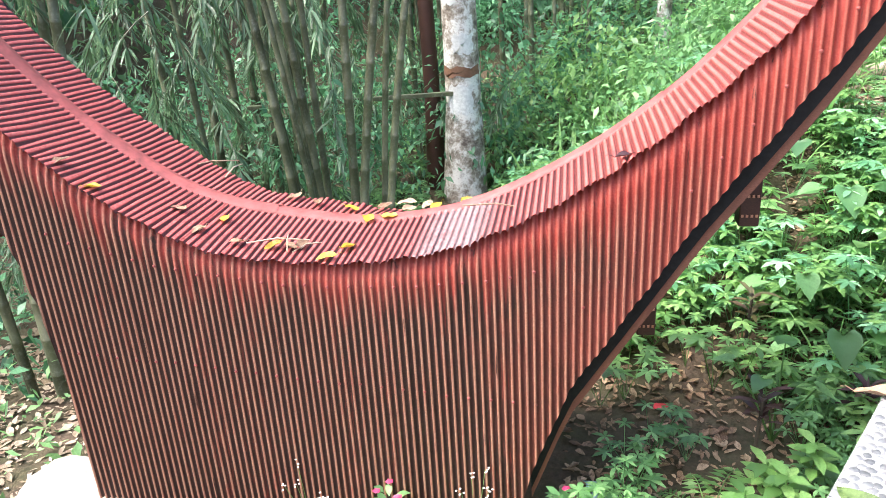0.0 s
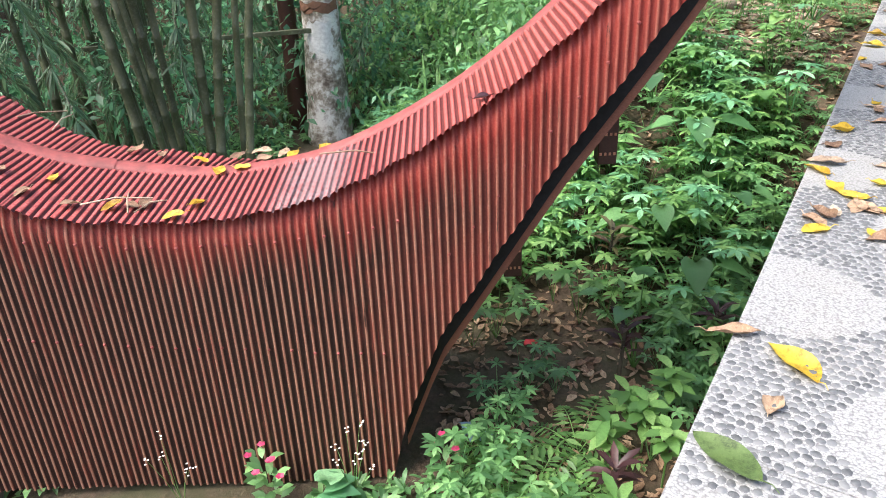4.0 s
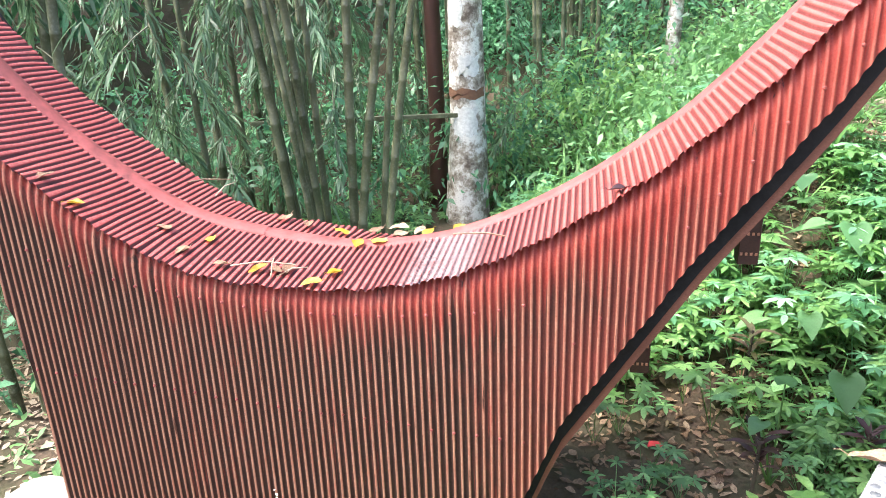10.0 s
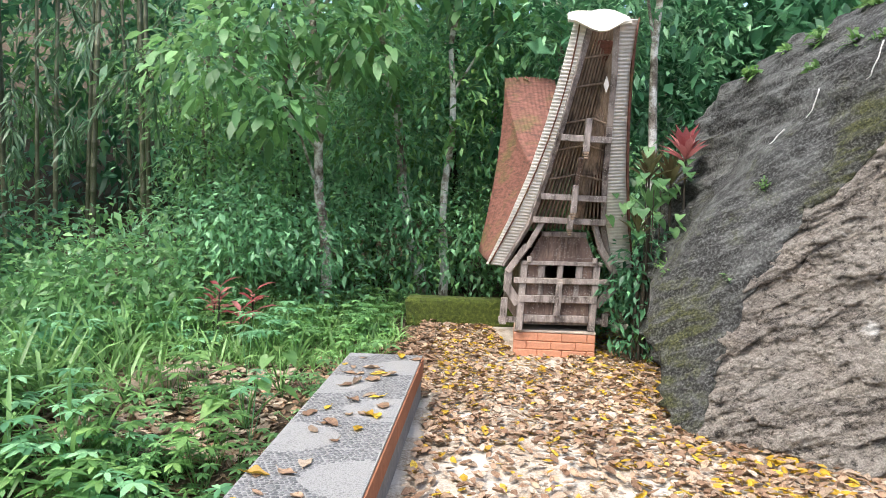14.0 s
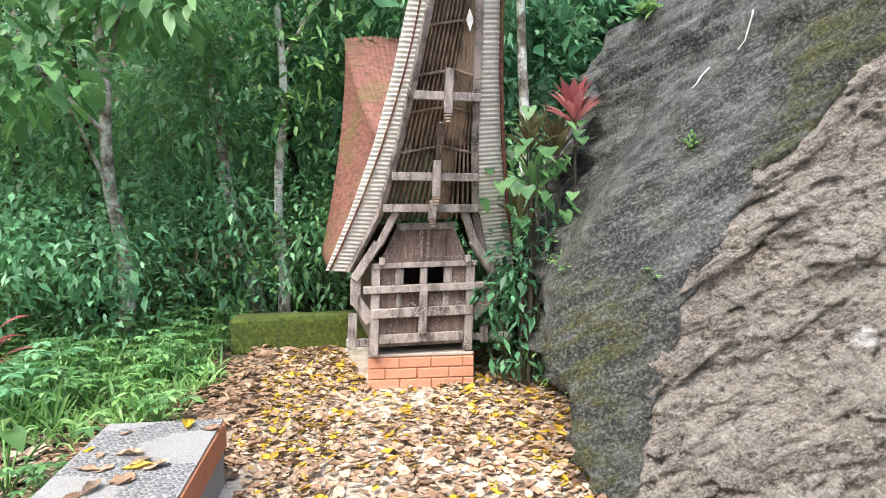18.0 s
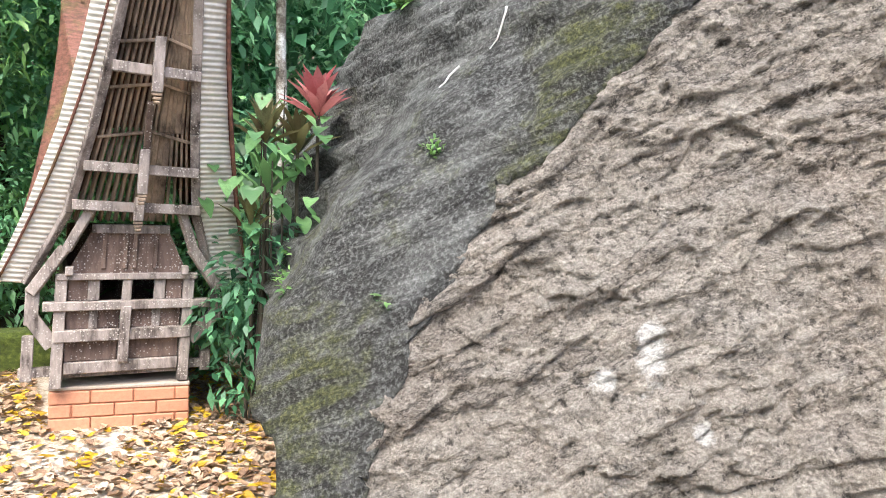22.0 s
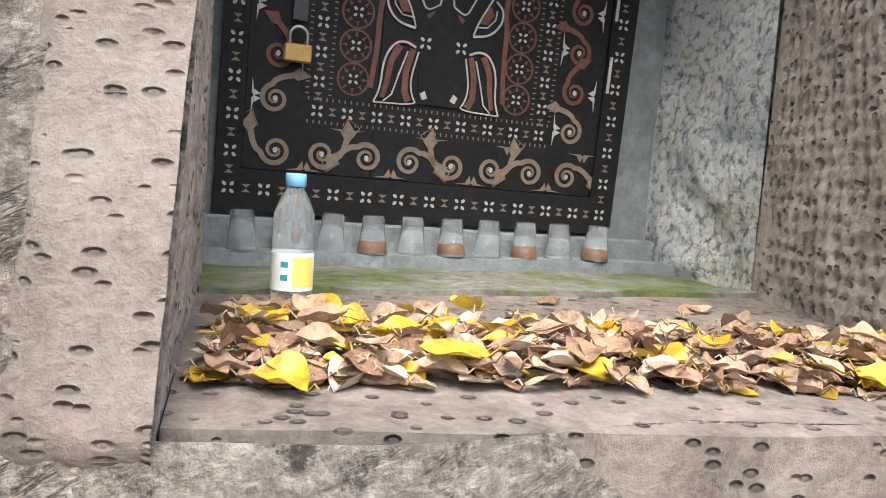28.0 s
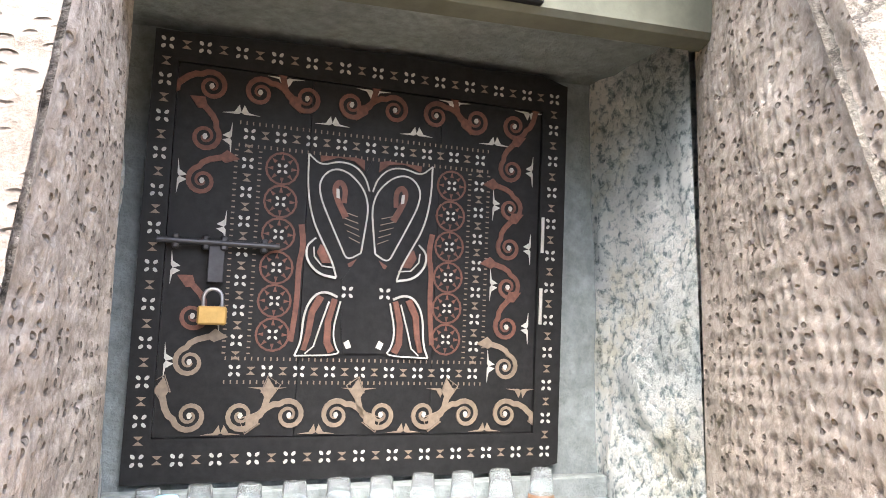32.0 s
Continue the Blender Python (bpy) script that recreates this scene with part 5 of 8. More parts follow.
def build_cups():
    base = DR0 + DRN * 0.1
    rng = random.Random(9)
    for i in range(10):
        x = 0.06 + 0.1 * i
        p = base + DRX * x + DRN * rng.uniform(-0.012, 0.012)
        stained = i in (1, 3, 5, 7, 9)
        t = thing("plastic_cup", "clear plastic cup turned upside down" + (" with dried brown tea inside" if stained else " on the cement step"), "cup", "row of cups")
        t.location = (p.x, p.y, 1.088)
        t.rotation_euler = (rng.uniform(-0.04, 0.04), rng.uniform(-0.05, 0.05), rng.uniform(0, 6))
        part("shell", lathe([(0.036, 0.0), (0.037, 0.003), (0.034, 0.006), (0.0255, 0.086), (0.023, 0.09), (0.001, 0.088), (0.001, 0.086), (0.022, 0.0875), (0.0335, 0.005), (0.036, 0.0)]), M_CUP, t, smooth=True)
        if stained:
            part("tea_stain", lathe([(0.0352, 0.0012), (0.0345, 0.01), (0.032, 0.03), (0.0315, 0.03), (0.034, 0.01)]), M_TEA, t, "brown tea stain", smooth=True)


build_cups()


def build_bottle():
    t = thing("water_bottle", "clear plastic water bottle with blue cap and yellow-white label", "bottle")
    t.location = (4.03, 4.11, 1.047)
    prof = [(0.001, 0.004), (0.024, 0.0), (0.031, 0.008), (0.0325, 0.03), (0.031, 0.036), (0.0325, 0.042), (0.0325, 0.13), (0.031, 0.136), (0.0325, 0.142), (0.031, 0.16), (0.022, 0.185), (0.0135, 0.197), (0.0135, 0.205)]
    part("body", lathe(prof, 24), M_BOTTLE, t, smooth=True)
    lab = part("label", lathe([(0.0329, 0.044), (0.0331, 0.046), (0.0331, 0.1), (0.0329, 0.102)], 24), M_LABEL, t, "white and yellow paper label", smooth=True)
    bm = bmesh.new()
    for k in range(5):
        a0 = -2.2 + 0.22 * k
        q = [bm.verts.new((0.0336 * math.cos(a), 0.0336 * math.sin(a), z)) for a, z in ((a0, 0.05), (a0 + 0.22, 0.05), (a0 + 0.22, 0.096), (a0, 0.096))]
        bm.faces.new(q)
    part("panel", bm, M_LEMON, lab, "yellow printed panel")
    bm = bmesh.new()
    for k, z in ((0, 0.06), (1, 0.08)):
        a0 = -2.75
        q = [bm.verts.new((0.0337 * math.cos(a), 0.0337 * math.sin(a), zz)) for a, zz in ((a0, z), (a0 + 0.35, z), (a0 + 0.35, z + 0.009), (a0, z + 0.009))]
        bm.faces.new(q)
    part("mark", bm, M_TEAL, lab, "teal printed marks")
    part("cap", lathe([(0.001, 0.222), (0.0145, 0.222), (0.0158, 0.219), (0.0158, 0.203), (0.0145, 0.202)], 20), M_CAP, t, "pale blue screw cap", smooth=True)


build_bottle()

# ---- tiled ledge ----
LD = Vector((0.157, 0.9876, 0)).normalized()
LR = Vector((LD.y, -LD.x, 0))
LEND = Vector((0.0, 5.95, 0))
LTOP, LWID, TILE_L = 0.33, 0.53, 0.49


def ledge_pt(along, across, z):
    """along: metres back from the far end; across: from the right edge to the left."""
    p = LEND - LD * along - LR * across
    return Vector((p.x, p.y, z))


def mat_white_pebble():
    m = Nodes("fine_white_pebble_face", 0.55)
    v = m.voronoi(160, "F1")
    n = m.noise(3, 4, 0.6)
    c = m.ramp(v, [(0.0, (0.33, 0.33, 0.322)), (0.5, (0.28, 0.28, 0.275)), (0.8, (0.16, 0.16, 0.158))])
    m.color(m.mix(m.ramp(n, [(0.5, 0.0), (0.75, 0.35)]), c, (0.24, 0.22, 0.185)))
    m.bump(m.math("MULTIPLY", v, -1.0), 0.5, 0.004)
    return m.mat


def mat_pebble():
    m = Nodes("grey_river_pebble", 0.5)
    r = m.ramp(m.island(), [(0.0, (0.06, 0.063, 0.066)), (0.5, (0.105, 0.108, 0.112)), (1.0, (0.17, 0.173, 0.174))])
    m.color(m.mix(m.ramp(m.noise(120, 3), [(0.4, 0.0), (0.7, 0.25)]), r, (0.25, 0.25, 0.25)))
    return m.mat


M_WPEB, M_PEB = mat_white_pebble(), mat_pebble()
M_TERRA = simple("terracotta_edge", (0.42, 0.17, 0.085), 0.85, 0.3, 30)


def in_white(along, across):
    """White half discs alternate along the two edges of the tiled top."""
    y = 5.9 - along
    for edge, phase in ((LWID, 1.16), (0.0, 0.68)):
        k = round((y - phase) / 0.97)
        dy = (y - (phase + 0.97 * k)) / 0.215
        dx = (across - edge) / 0.3
        if dx * dx + dy * dy < 1:
            return True
    return False


def build_ledge():
    n = 17
    body = thing("ledge", "low ledge topped with white and grey pebble mosaic tiles", "ledge")
    core = bmesh.new()
    L = n * TILE_L
    pts = [ledge_pt(0.0, 0.006, 0), ledge_pt(L, 0.006, 0), ledge_pt(L, LWID - 0.006, 0), ledge_pt(0.0, LWID - 0.006, 0)]
    lo = [core.verts.new((p.x, p.y, -1.3 if i > 1 else -0.02)) for i, p in enumerate(pts)]
    hi = [core.verts.new((p.x, p.y, LTOP - 0.012)) for p in pts]
    core.faces.new(hi)
    for i in range(4):
        core.faces.new((lo[i], lo[(i + 1) % 4], hi[(i + 1) % 4], hi[i]))
    part("core", core, M_CEMENT, body)
    for k in range(n):
        bm = bmesh.new()
        a, b = k * TILE_L + 0.0015, (k + 1) * TILE_L - 0.0015
        q = [ledge_pt(a, 0, 0), ledge_pt(b, 0, 0), ledge_pt(b, LWID, 0), ledge_pt(a, LWID, 0)]
        lo = [bm.verts.new((p.x, p.y, LTOP - 0.014)) for p in q]
        hi = [bm.verts.new((p.x, p.y, LTOP)) for p in q]
        bm.faces.new(hi)
        for i in range(4):
            bm.faces.new((lo[i], lo[(i + 1) % 4], hi[(i + 1) % 4], hi[i]))
        part("tile", bm, M_WPEB, body)
        # terracotta facing on the yard side
        m = ledge_pt((a + b) / 2, -0.004, 0.255)
        bm = box_bm((b - a, 0.012, 0.125), Matrix(((-LD.x, LR.x, 0, m.x), (-LD.y, LR.y, 0, m.y), (0, 0, 1, m.z), (0, 0, 0, 1))), 0.002)
        part("facing_tile", bm, M_TERRA, body, "terracotta facing")
    # pebbles
    rng = random.Random(21)
    pebble_meshes = []
    for k in range(6):
        bm = bmesh.new()
        m = 7
        top = [bm.verts.new((math.cos(2 * math.pi * i / m) * rng.uniform(0.75, 1.0), math.sin(2 * math.pi * i / m) * rng.uniform(0.78, 0.98), 0)) for i in range(m)]
        up = [bm.verts.new((v.co.x * 0.8, v.co.y * 0.8, 0.42)) for v in top]
        for i in range(m):
            bm.faces.new((top[i], top[(i + 1) % m], up[(i + 1) % m], up[i]))
        bm.faces.new(up)
        me = bpy.data.meshes.new("pebble")
        bm.to_mesh(me)
        bm.free()
        me.materials.append(M_PEB)
        me.shade_smooth()
        pebble_meshes.append(me)
    base = [([tuple(v.co) for v in me.vertices], [tuple(p.vertices) for p in me.polygons]) for me in pebble_meshes]
    vs, fs, singles = [], [], 0
    step = 0.0215
    rows = int(n * TILE_L / step)
    for r in range(rows):
        for c in range(int(LWID / step)):
            al = (r + 0.5 + rng.uniform(-0.22, 0.22)) * step
            ac = (c + 0.5 + 0.5 * (r % 2) + rng.uniform(-0.22, 0.22)) * step
            if not 0.008 < ac < LWID - 0.008 or in_white(al, ac) or al % TILE_L < 0.008:
                continue
            p = ledge_pt(al, ac, LTOP - 0.0005)
            ang, s = rng.uniform(0, 6.28), step * rng.uniform(0.52, 0.58)
            k = rng.randrange(6)
            if 4.8 < al < 5.4 and singles < 290:
                o = new("pebble", pebble_meshes[k])
                o.parent = body
                o.matrix_local = Matrix.Translation(p) @ Matrix.Rotation(ang, 4, "Z") @ Matrix.Diagonal((s * 1.12, s * 0.92, s * 0.4, 1))
                singles += 1
                continue
            ca, sa, off = math.cos(ang) * s, math.sin(ang) * s, len(vs)
            vs += [(p.x + 1.12 * x * ca - 0.92 * y * sa, p.y + 1.12 * x * sa + 0.92 * y * ca, p.z + z * s * 0.4) for x, y, z in base[k][0]]
            fs += [tuple(i + off for i in f) for f in base[k][1]]
    tagged(mesh_object("pebble_mosaic", vs, fs, M_PEB, body, "grey river pebbles set in white grout", smooth=True), kind="stuff")
    # low kerb running on beyond the ledge
    for k in range(4):
        p, q = ledge_pt(-0.05 - 0.72 * k, 0.16, -0.02), ledge_pt(-0.75 - 0.72 * k, 0.16, -0.02)
        o = beam("trim_kerb", p, q, 0.2, 0.14, M_KERB, bevel=0.012)
        tagged(o, "low cement kerb edging the leaf-covered yard", "kerb", kind="structure")


build_ledge()

# ---- small carved house on a brick plinth ----
HW = Vector((0.996, -0.07, 0)).normalized()
HF = Vector((-0.07, -0.996, 0)).normalized()
HO = Vector((1.31, 7.3, 0))
HM = Matrix(((HW.x, -HF.x, 0, HO.x), (HW.y, -HF.y, 0, HO.y), (0, 0, 1, 0), (0, 0, 0, 1)))


def mat_old_wood(name, dark, light, dots=False):
    m = Nodes(name, 0.9)
    g = m.noise(18, 6, 0.7, stretch=(1, 1, 0.25))
    b = m.noise(2.5, 4, 0.6)
    c = m.ramp(g, [(0.38, dark), (0.62, light)])
    c = m.mix(m.ramp(b, [(0.45, 0.0), (0.7, 0.6)]), c, tuple(x * 1.5 for x in light))
    if dots:
        v = m.voronoi(60, "F1", rand=0.8)
        c = m.mix(m.math("MULTIPLY", m.ramp(v, [(0.2, 0.8), (0.32, 0.0)]), m.ramp(m.noise(9, 4), [(0.42, 0.1), (0.55, 1.0)])), c, (0.5, 0.47, 0.43))
    m.color(c)
    m.bump(g, 0.6, 0.006)
    return m.mat


M_OLDWOOD = mat_old_wood("weathered_grey_timber", (0.05, 0.038, 0.033), (0.32, 0.275, 0.25), True)
M_CARVED = mat_old_wood("carved_brown_panel", (0.065, 0.042, 0.034), (0.18, 0.125, 0.1), True)
M_SLAT = mat_old_wood("brown_bamboo_slat", (0.07, 0.05, 0.036), (0.29, 0.215, 0.155))
M_ZINC = simple("weathered_white_zinc", (0.66, 0.63, 0.57), 0.55, 0.3, 14, metal=0.1)
def mat_rust():
    """Rust-red sheet, brown in streaks and green with moss in patches."""
    m = Nodes("rust_red_sheet", 0.8)
    a, b = m.noise(12, 6, 0.7, stretch=(1, 1, 3)), m.noise(2.2, 5, 0.7)
    c = m.ramp(a, [(0.32, (0.06, 0.027, 0.02)), (0.5, (0.15, 0.06, 0.042)), (0.68, (0.23, 0.1, 0.075))])
    m.color(m.mix(m.ramp(b, [(0.52, 0.0), (0.66, 0.8)]), c, m.ramp(a, [(0.35, (0.06, 0.06, 0.015)), (0.65, (0.15, 0.12, 0.04))])))
    m.bump(a, 0.5, 0.006)
    return m.mat


M_RUST = mat_rust()
M_WHITEPL = simple("flaking_white_plate", (0.74, 0.71, 0.62), 0.6, 0.2, 14)


def hp3(w, f, z):
    """House point: w to the right, f forward (towards the yard), z up; the body leans slightly."""
    return (w + 0.05 * (z - 0.3), -f, z)


def hbox(name, t, w0, w1, z0, z1, f0, f1, mat, label="", bevel=0.004):
    bm = bmesh.new()
    vs = [bm.verts.new(hp3(w, f, z)) for w in (w0, w1) for f in (f0, f1) for z in (z0, z1)]
    for q in ((0, 1, 3, 2), (4, 6, 7, 5), (0, 2, 6, 4), (1, 5, 7, 3), (0, 4, 5, 1), (2, 3, 7, 6)):
        bm.faces.new([vs[i] for i in q])
    bmesh.ops.recalc_face_normals(bm, faces=bm.faces)
    if bevel:
        bmesh.ops.bevel(bm, geom=bm.edges[:], offset=bevel, segments=1, affect="EDGES")
    return part(name, bm, mat, t, label)


def hbar(name, t, a, b, wid, dep, mat, label=""):
    return beam(name, hp3(*a), hp3(*b), dep, wid, mat, t, label, up=(1, 0, 0) if abs(a[0] - b[0]) < 0.02 else (0, 0, 1))


def fascia(z, side, outer):
    """Edge of the front roof opening at height z."""
    tabs = {(-1, 1): ((0.88, -0.63), (1.25, -0.48), (1.7, -0.33), (2.1, -0.23), (2.56, -0.14), (2.92, -0.08)),
            (-1, 0): ((0.84, -0.48), (1.25, -0.28), (1.7, -0.17), (2.1, -0.09), (2.56, -0.01), (2.92, 0.05)),
            (1, 0): ((0.79, 0.53), (1.25, 0.385), (1.7, 0.335), (2.1, 0.31), (2.56, 0.28), (2.92, 0.24)),
            (1, 1): ((0.81, 0.74), (1.25, 0.61), (1.7, 0.52), (2.1, 0.46), (2.56, 0.41), (2.92, 0.42))}[(side, outer)]
    for (za, wa), (zb, wb) in zip(tabs, tabs[1:]):
        if z <= zb:
            return wa + (wb - wa) * (z - za) / (zb - za)
    return tabs[-1][1]


def lean_f(z):
    return 0.13 + 0.46 * (z - 1.3)


def build_house():
    t = thing("carved_house", "small weathered ancestral house with saddle roof and carved grey timber front", "house")
    t.matrix_world = HM
    # body behind the front: side and back walls, floor
    hbox("side_wall", t, -0.33, -0.3, 0.3, 0.9, -1.5, -0.03, M_CARVED)
    hbox("side_wall", t, 0.33, 0.36, 0.3, 0.9, -1.5, -0.03, M_CARVED)
    hbox("back_wall", t, -0.3, 0.33, 0.3, 1.1, -1.5, -1.47, M_CARVED)
    hbox("floor_board", t, -0.3, 0.33, 0.31, 0.335, -1.46, -0.03, M_OLDWOOD)
    # posts and rails
    for w, d in ((-0.335, 0.06), (0.335, 0.06)):
        hbox("corner_post", t, w - d / 2, w + d / 2, 0.265, 0.9, -0.04, 0.03, M_OLDWOOD)
    for w in (-0.48, 0.47):
        hbox("outer_post", t, w - 0.03, w + 0.03, 0.3, 0.55 if w < 0 else 0.42, -0.1, -0.04, M_OLDWOOD)
    hbox("rail", t, -0.52, 0.5, 0.32, 0.37, -0.1, -0.045, M_OLDWOOD)
    hbox("rail", t, -0.3, 0.3, 0.34, 0.405, -0.015, 0.018, M_OLDWOOD, "carved grey rail")
    hbox("rail", t, -0.36, 0.36, 0.525, 0.59, -0.02, 0.04, M_OLDWOOD, "carved grey rail")
    hbox("rail", t, -0.42, 0.46, 0.7, 0.75, -0.02, 0.045, M_OLDWOOD)
    hbox("rail", t, -0.36, 0.38, 0.87, 0.905, -0.02, 0.04, M_OLDWOOD)
    hbox("centre_post", t, -0.028, 0.028, 0.4, 0.72, 0.0, 0.05, M_OLDWOOD)
    hbox("centre_post", t, -0.025, 0.025, 0.75, 0.87, -0.01, 0.03, M_OLDWOOD)
    for w0, w1 in ((-0.3, -0.03), (0.03, 0.3)):
        hbox("lower_panel", t, w0, w1, 0.405, 0.525, -0.03, -0.012, M_CARVED, "dark carved panel")
        hbox("middle_panel", t, w0, w1, 0.59, 0.7, -0.03, -0.006, M_CARVED, "carved panel with pale dots")
        c = (w0 + w1) / 2
        hbox("stile", t, c - 0.022, c + 0.022, 0.59, 0.7, -0.006, 0.012, M_OLDWOOD)
    for w0, w1 in ((-0.3, -0.2), (0.21, 0.3)):
        hbox("window_panel", t, w0, w1, 0.75, 0.87, -0.03, -0.006, M_CARVED)
    for w in (-0.17, 0.175):
        hbox("stile", t, w - 0.03, w + 0.03, 0.75, 0.87, -0.02, 0.015, M_OLDWOOD)
    # gable above
    bm = bmesh.new()
    q = [bm.verts.new(hp3(w, f, z)) for f in (-0.03, -0.005) for w, z in ((-0.31, 0.905), (0.32, 0.905), (0.2, 1.16), (-0.19, 1.16))]
    for f in ((4, 5, 6, 7), (3, 2, 1, 0), (0, 1, 5, 4), (1, 2, 6, 5), (2, 3, 7, 6), (3, 0, 4, 7)):
        bm.faces.new([q[i] for i in f])
    part("gable_panel", bm, M_CARVED, t, "brown gable board speckled with pale dots")
    for w in (-0.13, -0.02, 0.03, 0.14):
        hbox("stile", t, w - 0.012, w + 0.012, 0.93, 1.14, -0.004, 0.012, M_CARVED)
    hbox("rail", t, -0.2, 0.21, 1.13, 1.18, -0.02, 0.02, M_OLDWOOD)
    # flaring side brackets and rafters
    for sd in (-1, 1):
        x0 = 0.47 if sd < 0 else 0.5
        hbar("bracket", t, (sd * 0.36, -0.01, 0.5), (sd * x0, -0.01, 0.66), 0.08, 0.03, M_OLDWOOD)
        hbar("bracket", t, (sd * x0, -0.01, 0.62), (sd * (x0 + 0.0), -0.01, 0.83), 0.07, 0.03, M_OLDWOOD)
        hbar("rafter", t, (sd * (x0 + 0.01), 0.0, 0.8), (sd * 0.33, 0.06, 1.05), 0.06, 0.04, M_OLDWOOD)
        hbar("rafter", t, (sd * 0.33 + 0.01, 0.06, 1.04), (sd * 0.22 + 0.02, 0.1, 1.3), 0.05, 0.04, M_OLDWOOD)
        hbox("peg", t, sd * 0.3 - 0.02, sd * 0.3 + 0.02, 0.9, 0.95, 0.03, 0.08, M_OLDWOOD)
    # cross beams of the soaring front and the carved king posts
    for z, a, b in ((1.29, -0.31, 0.35), (1.5, -0.27, 0.31), (2.0, -0.18, 0.25)):
        f = lean_f(z)
        hbar("cross_beam", t, (a, f, z), (b, f, z - 0.015), 0.055, 0.04, M_OLDWOOD, "pale carved cross beam")
    for z0, z1, w, hung in ((1.15, 1.34, 0.02, 1.29), (1.3, 1.6, 0.02, 1.5), (1.82, 2.16, 0.035, 2.0)):
        f = lean_f(hung) + 0.045
        hbox("king_post", t, w - 0.026, w + 0.026, z0 + 0.06, z1, f - 0.02, f + 0.02, M_OLDWOOD, "carved king post")
        for k in range(3):
            hbox("post_tip", t, w - 0.024 + 0.004 * k, w + 0.024 - 0.004 * k, z0 + 0.042 - 0.02 * k, z0 + 0.058 - 0.02 * k, f - 0.018, f + 0.018, M_SLAT, "notched pale post end")
    hbar("ridge_pole", t, (0.03, lean_f(1.55) - 0.02, 1.58), (0.02, lean_f(1.9) - 0.02, 1.84), 0.035, 0.03, M_CARVED, "dark carved pole")
    bm = bmesh.new()
    flat_poly(bm, [(0.0, 0.07), (0.022, 0.0), (0.0, -0.07), (-0.022, 0.0)], 0.0, 0.01)
    o = part("diamond", bm, M_ZINC, t, "pale diamond ornament")
    o.matrix_local = Matrix.Translation(hp3(0.115, lean_f(2.42) + 0.01, 2.42)) @ Matrix.Rotation(math.pi / 2, 4, "X")
    # corrugated fascia strips: fluted across their run
    for sd in (-1, 1):
        vs, fs, k = [], [], 420
        for i in range(k + 1):
            z = 0.84 + (2.9 - 0.84) * i / k
            bump = 0.0035 * math.sin(2 * math.pi * (z - 0.84) / 0.028)
            for j in range(4):
                g = j / 3
                w = fascia(z, sd, 0) * (1 - g) + fascia(z, sd, 1) * g
                vs.append(hp3(w - 0.05 * (z - 0.3), lean_f(z) + bump - 0.03 * g - 0.02, z + 0.012 * g))
        for i in range(k):
            for j in range(3):
                q = (i * 4 + j, i * 4 + j + 1, (i + 1) * 4 + j + 1, (i + 1) * 4 + j)
                fs.append(q if sd > 0 else q[::-1])
        o = mesh_object("fascia", vs, fs, M_ZINC, t, "pale fluted zinc fascia", smooth=True)
        o.modifiers.new("thick", "SOLIDIFY").thickness = 0.006
        pts = [(fascia(z, sd, 0) - 0.05 * (z - 0.3), lean_f(z) - 0.03, z) for z in (0.84, 1.25, 1.7, 2.1, 2.5, 2.88)]
        for a, b in zip(pts, pts[1:]):
            hbar("barge_board", t, a, b, 0.03, 0.05, M_OLDWOOD)
    # roof skin: two concave slopes that rise to both ends
    for sd in (-1, 1):
        vs, fs, nu, nv = [], [], 90, 22
        for i in range(nu + 1):
            u = i / nu
            c = 2 * u - 1
            zr = 1.78 + 1.14 * abs(c) ** 2.0
            f_e, f_r = -0.08 - 1.45 * u, 0.87 - 3.35 * u
            for j in range(nv + 1):
                v = j / nv
                z = 0.86 + (zr - 0.86) * v + 0.005 * math.sin(i * 2.1)
                f = f_e + (f_r - f_e) * v ** 1.0 - 0.03
                e = -0.62 if sd < 0 else 0.72
                r = (-0.05 - 0.25 * max(0.0, c)) if sd < 0 else (0.36 - 0.05 * c)
                w = e + (r - e) * (1 - (1 - v) ** 1.7)
                vs.append((w, -f, z))
        for i in range(nu):
            for j in range(nv):
                q = (i * (nv + 1) + j, i * (nv + 1) + j + 1, (i + 1) * (nv + 1) + j + 1, (i + 1) * (nv + 1) + j)
                fs.append(q)
        o = mesh_object("roof_slope", vs, fs, M_RUST, t, "rust-red corrugated roof slope", smooth=True)
        o.modifiers.new("thick", "SOLIDIFY").thickness = 0.012
    # the saddle between the slopes: one broad fluted sheet that dips in the middle and rises to both ends
    vs, fs, nu, nv = [], [], 60, 48
    for i in range(nu + 1):
        u = 0.04 + 0.96 * i / nu
        c = 2 * u - 1
        z = 1.77 + 1.14 * abs(c) ** 2.0
        a, b = -0.05 - 0.25 * max(0.0, c), 0.36 - 0.05 * c
        for j in range(nv + 1):
            v = j / nv
            vs.append((a + (b - a) * v, -(0.84 - 3.35 * u), z + 0.03 * (1 - (2 * v - 1) ** 2) + 0.006 * math.sin(j * 2 * math.pi / 4)))
    for i in range(nu):
        for j in range(nv):
            fs.append((i * (nv + 1) + j, i * (nv + 1) + j + 1, (i + 1) * (nv + 1) + j + 1, (i + 1) * (nv + 1) + j))
    o = mesh_object("roof_saddle", vs, fs, M_RUST, t, "rust-red fluted sheet over the saddle", smooth=True)
    o.modifiers.new("thick", "SOLIDIFY").thickness = 0.01
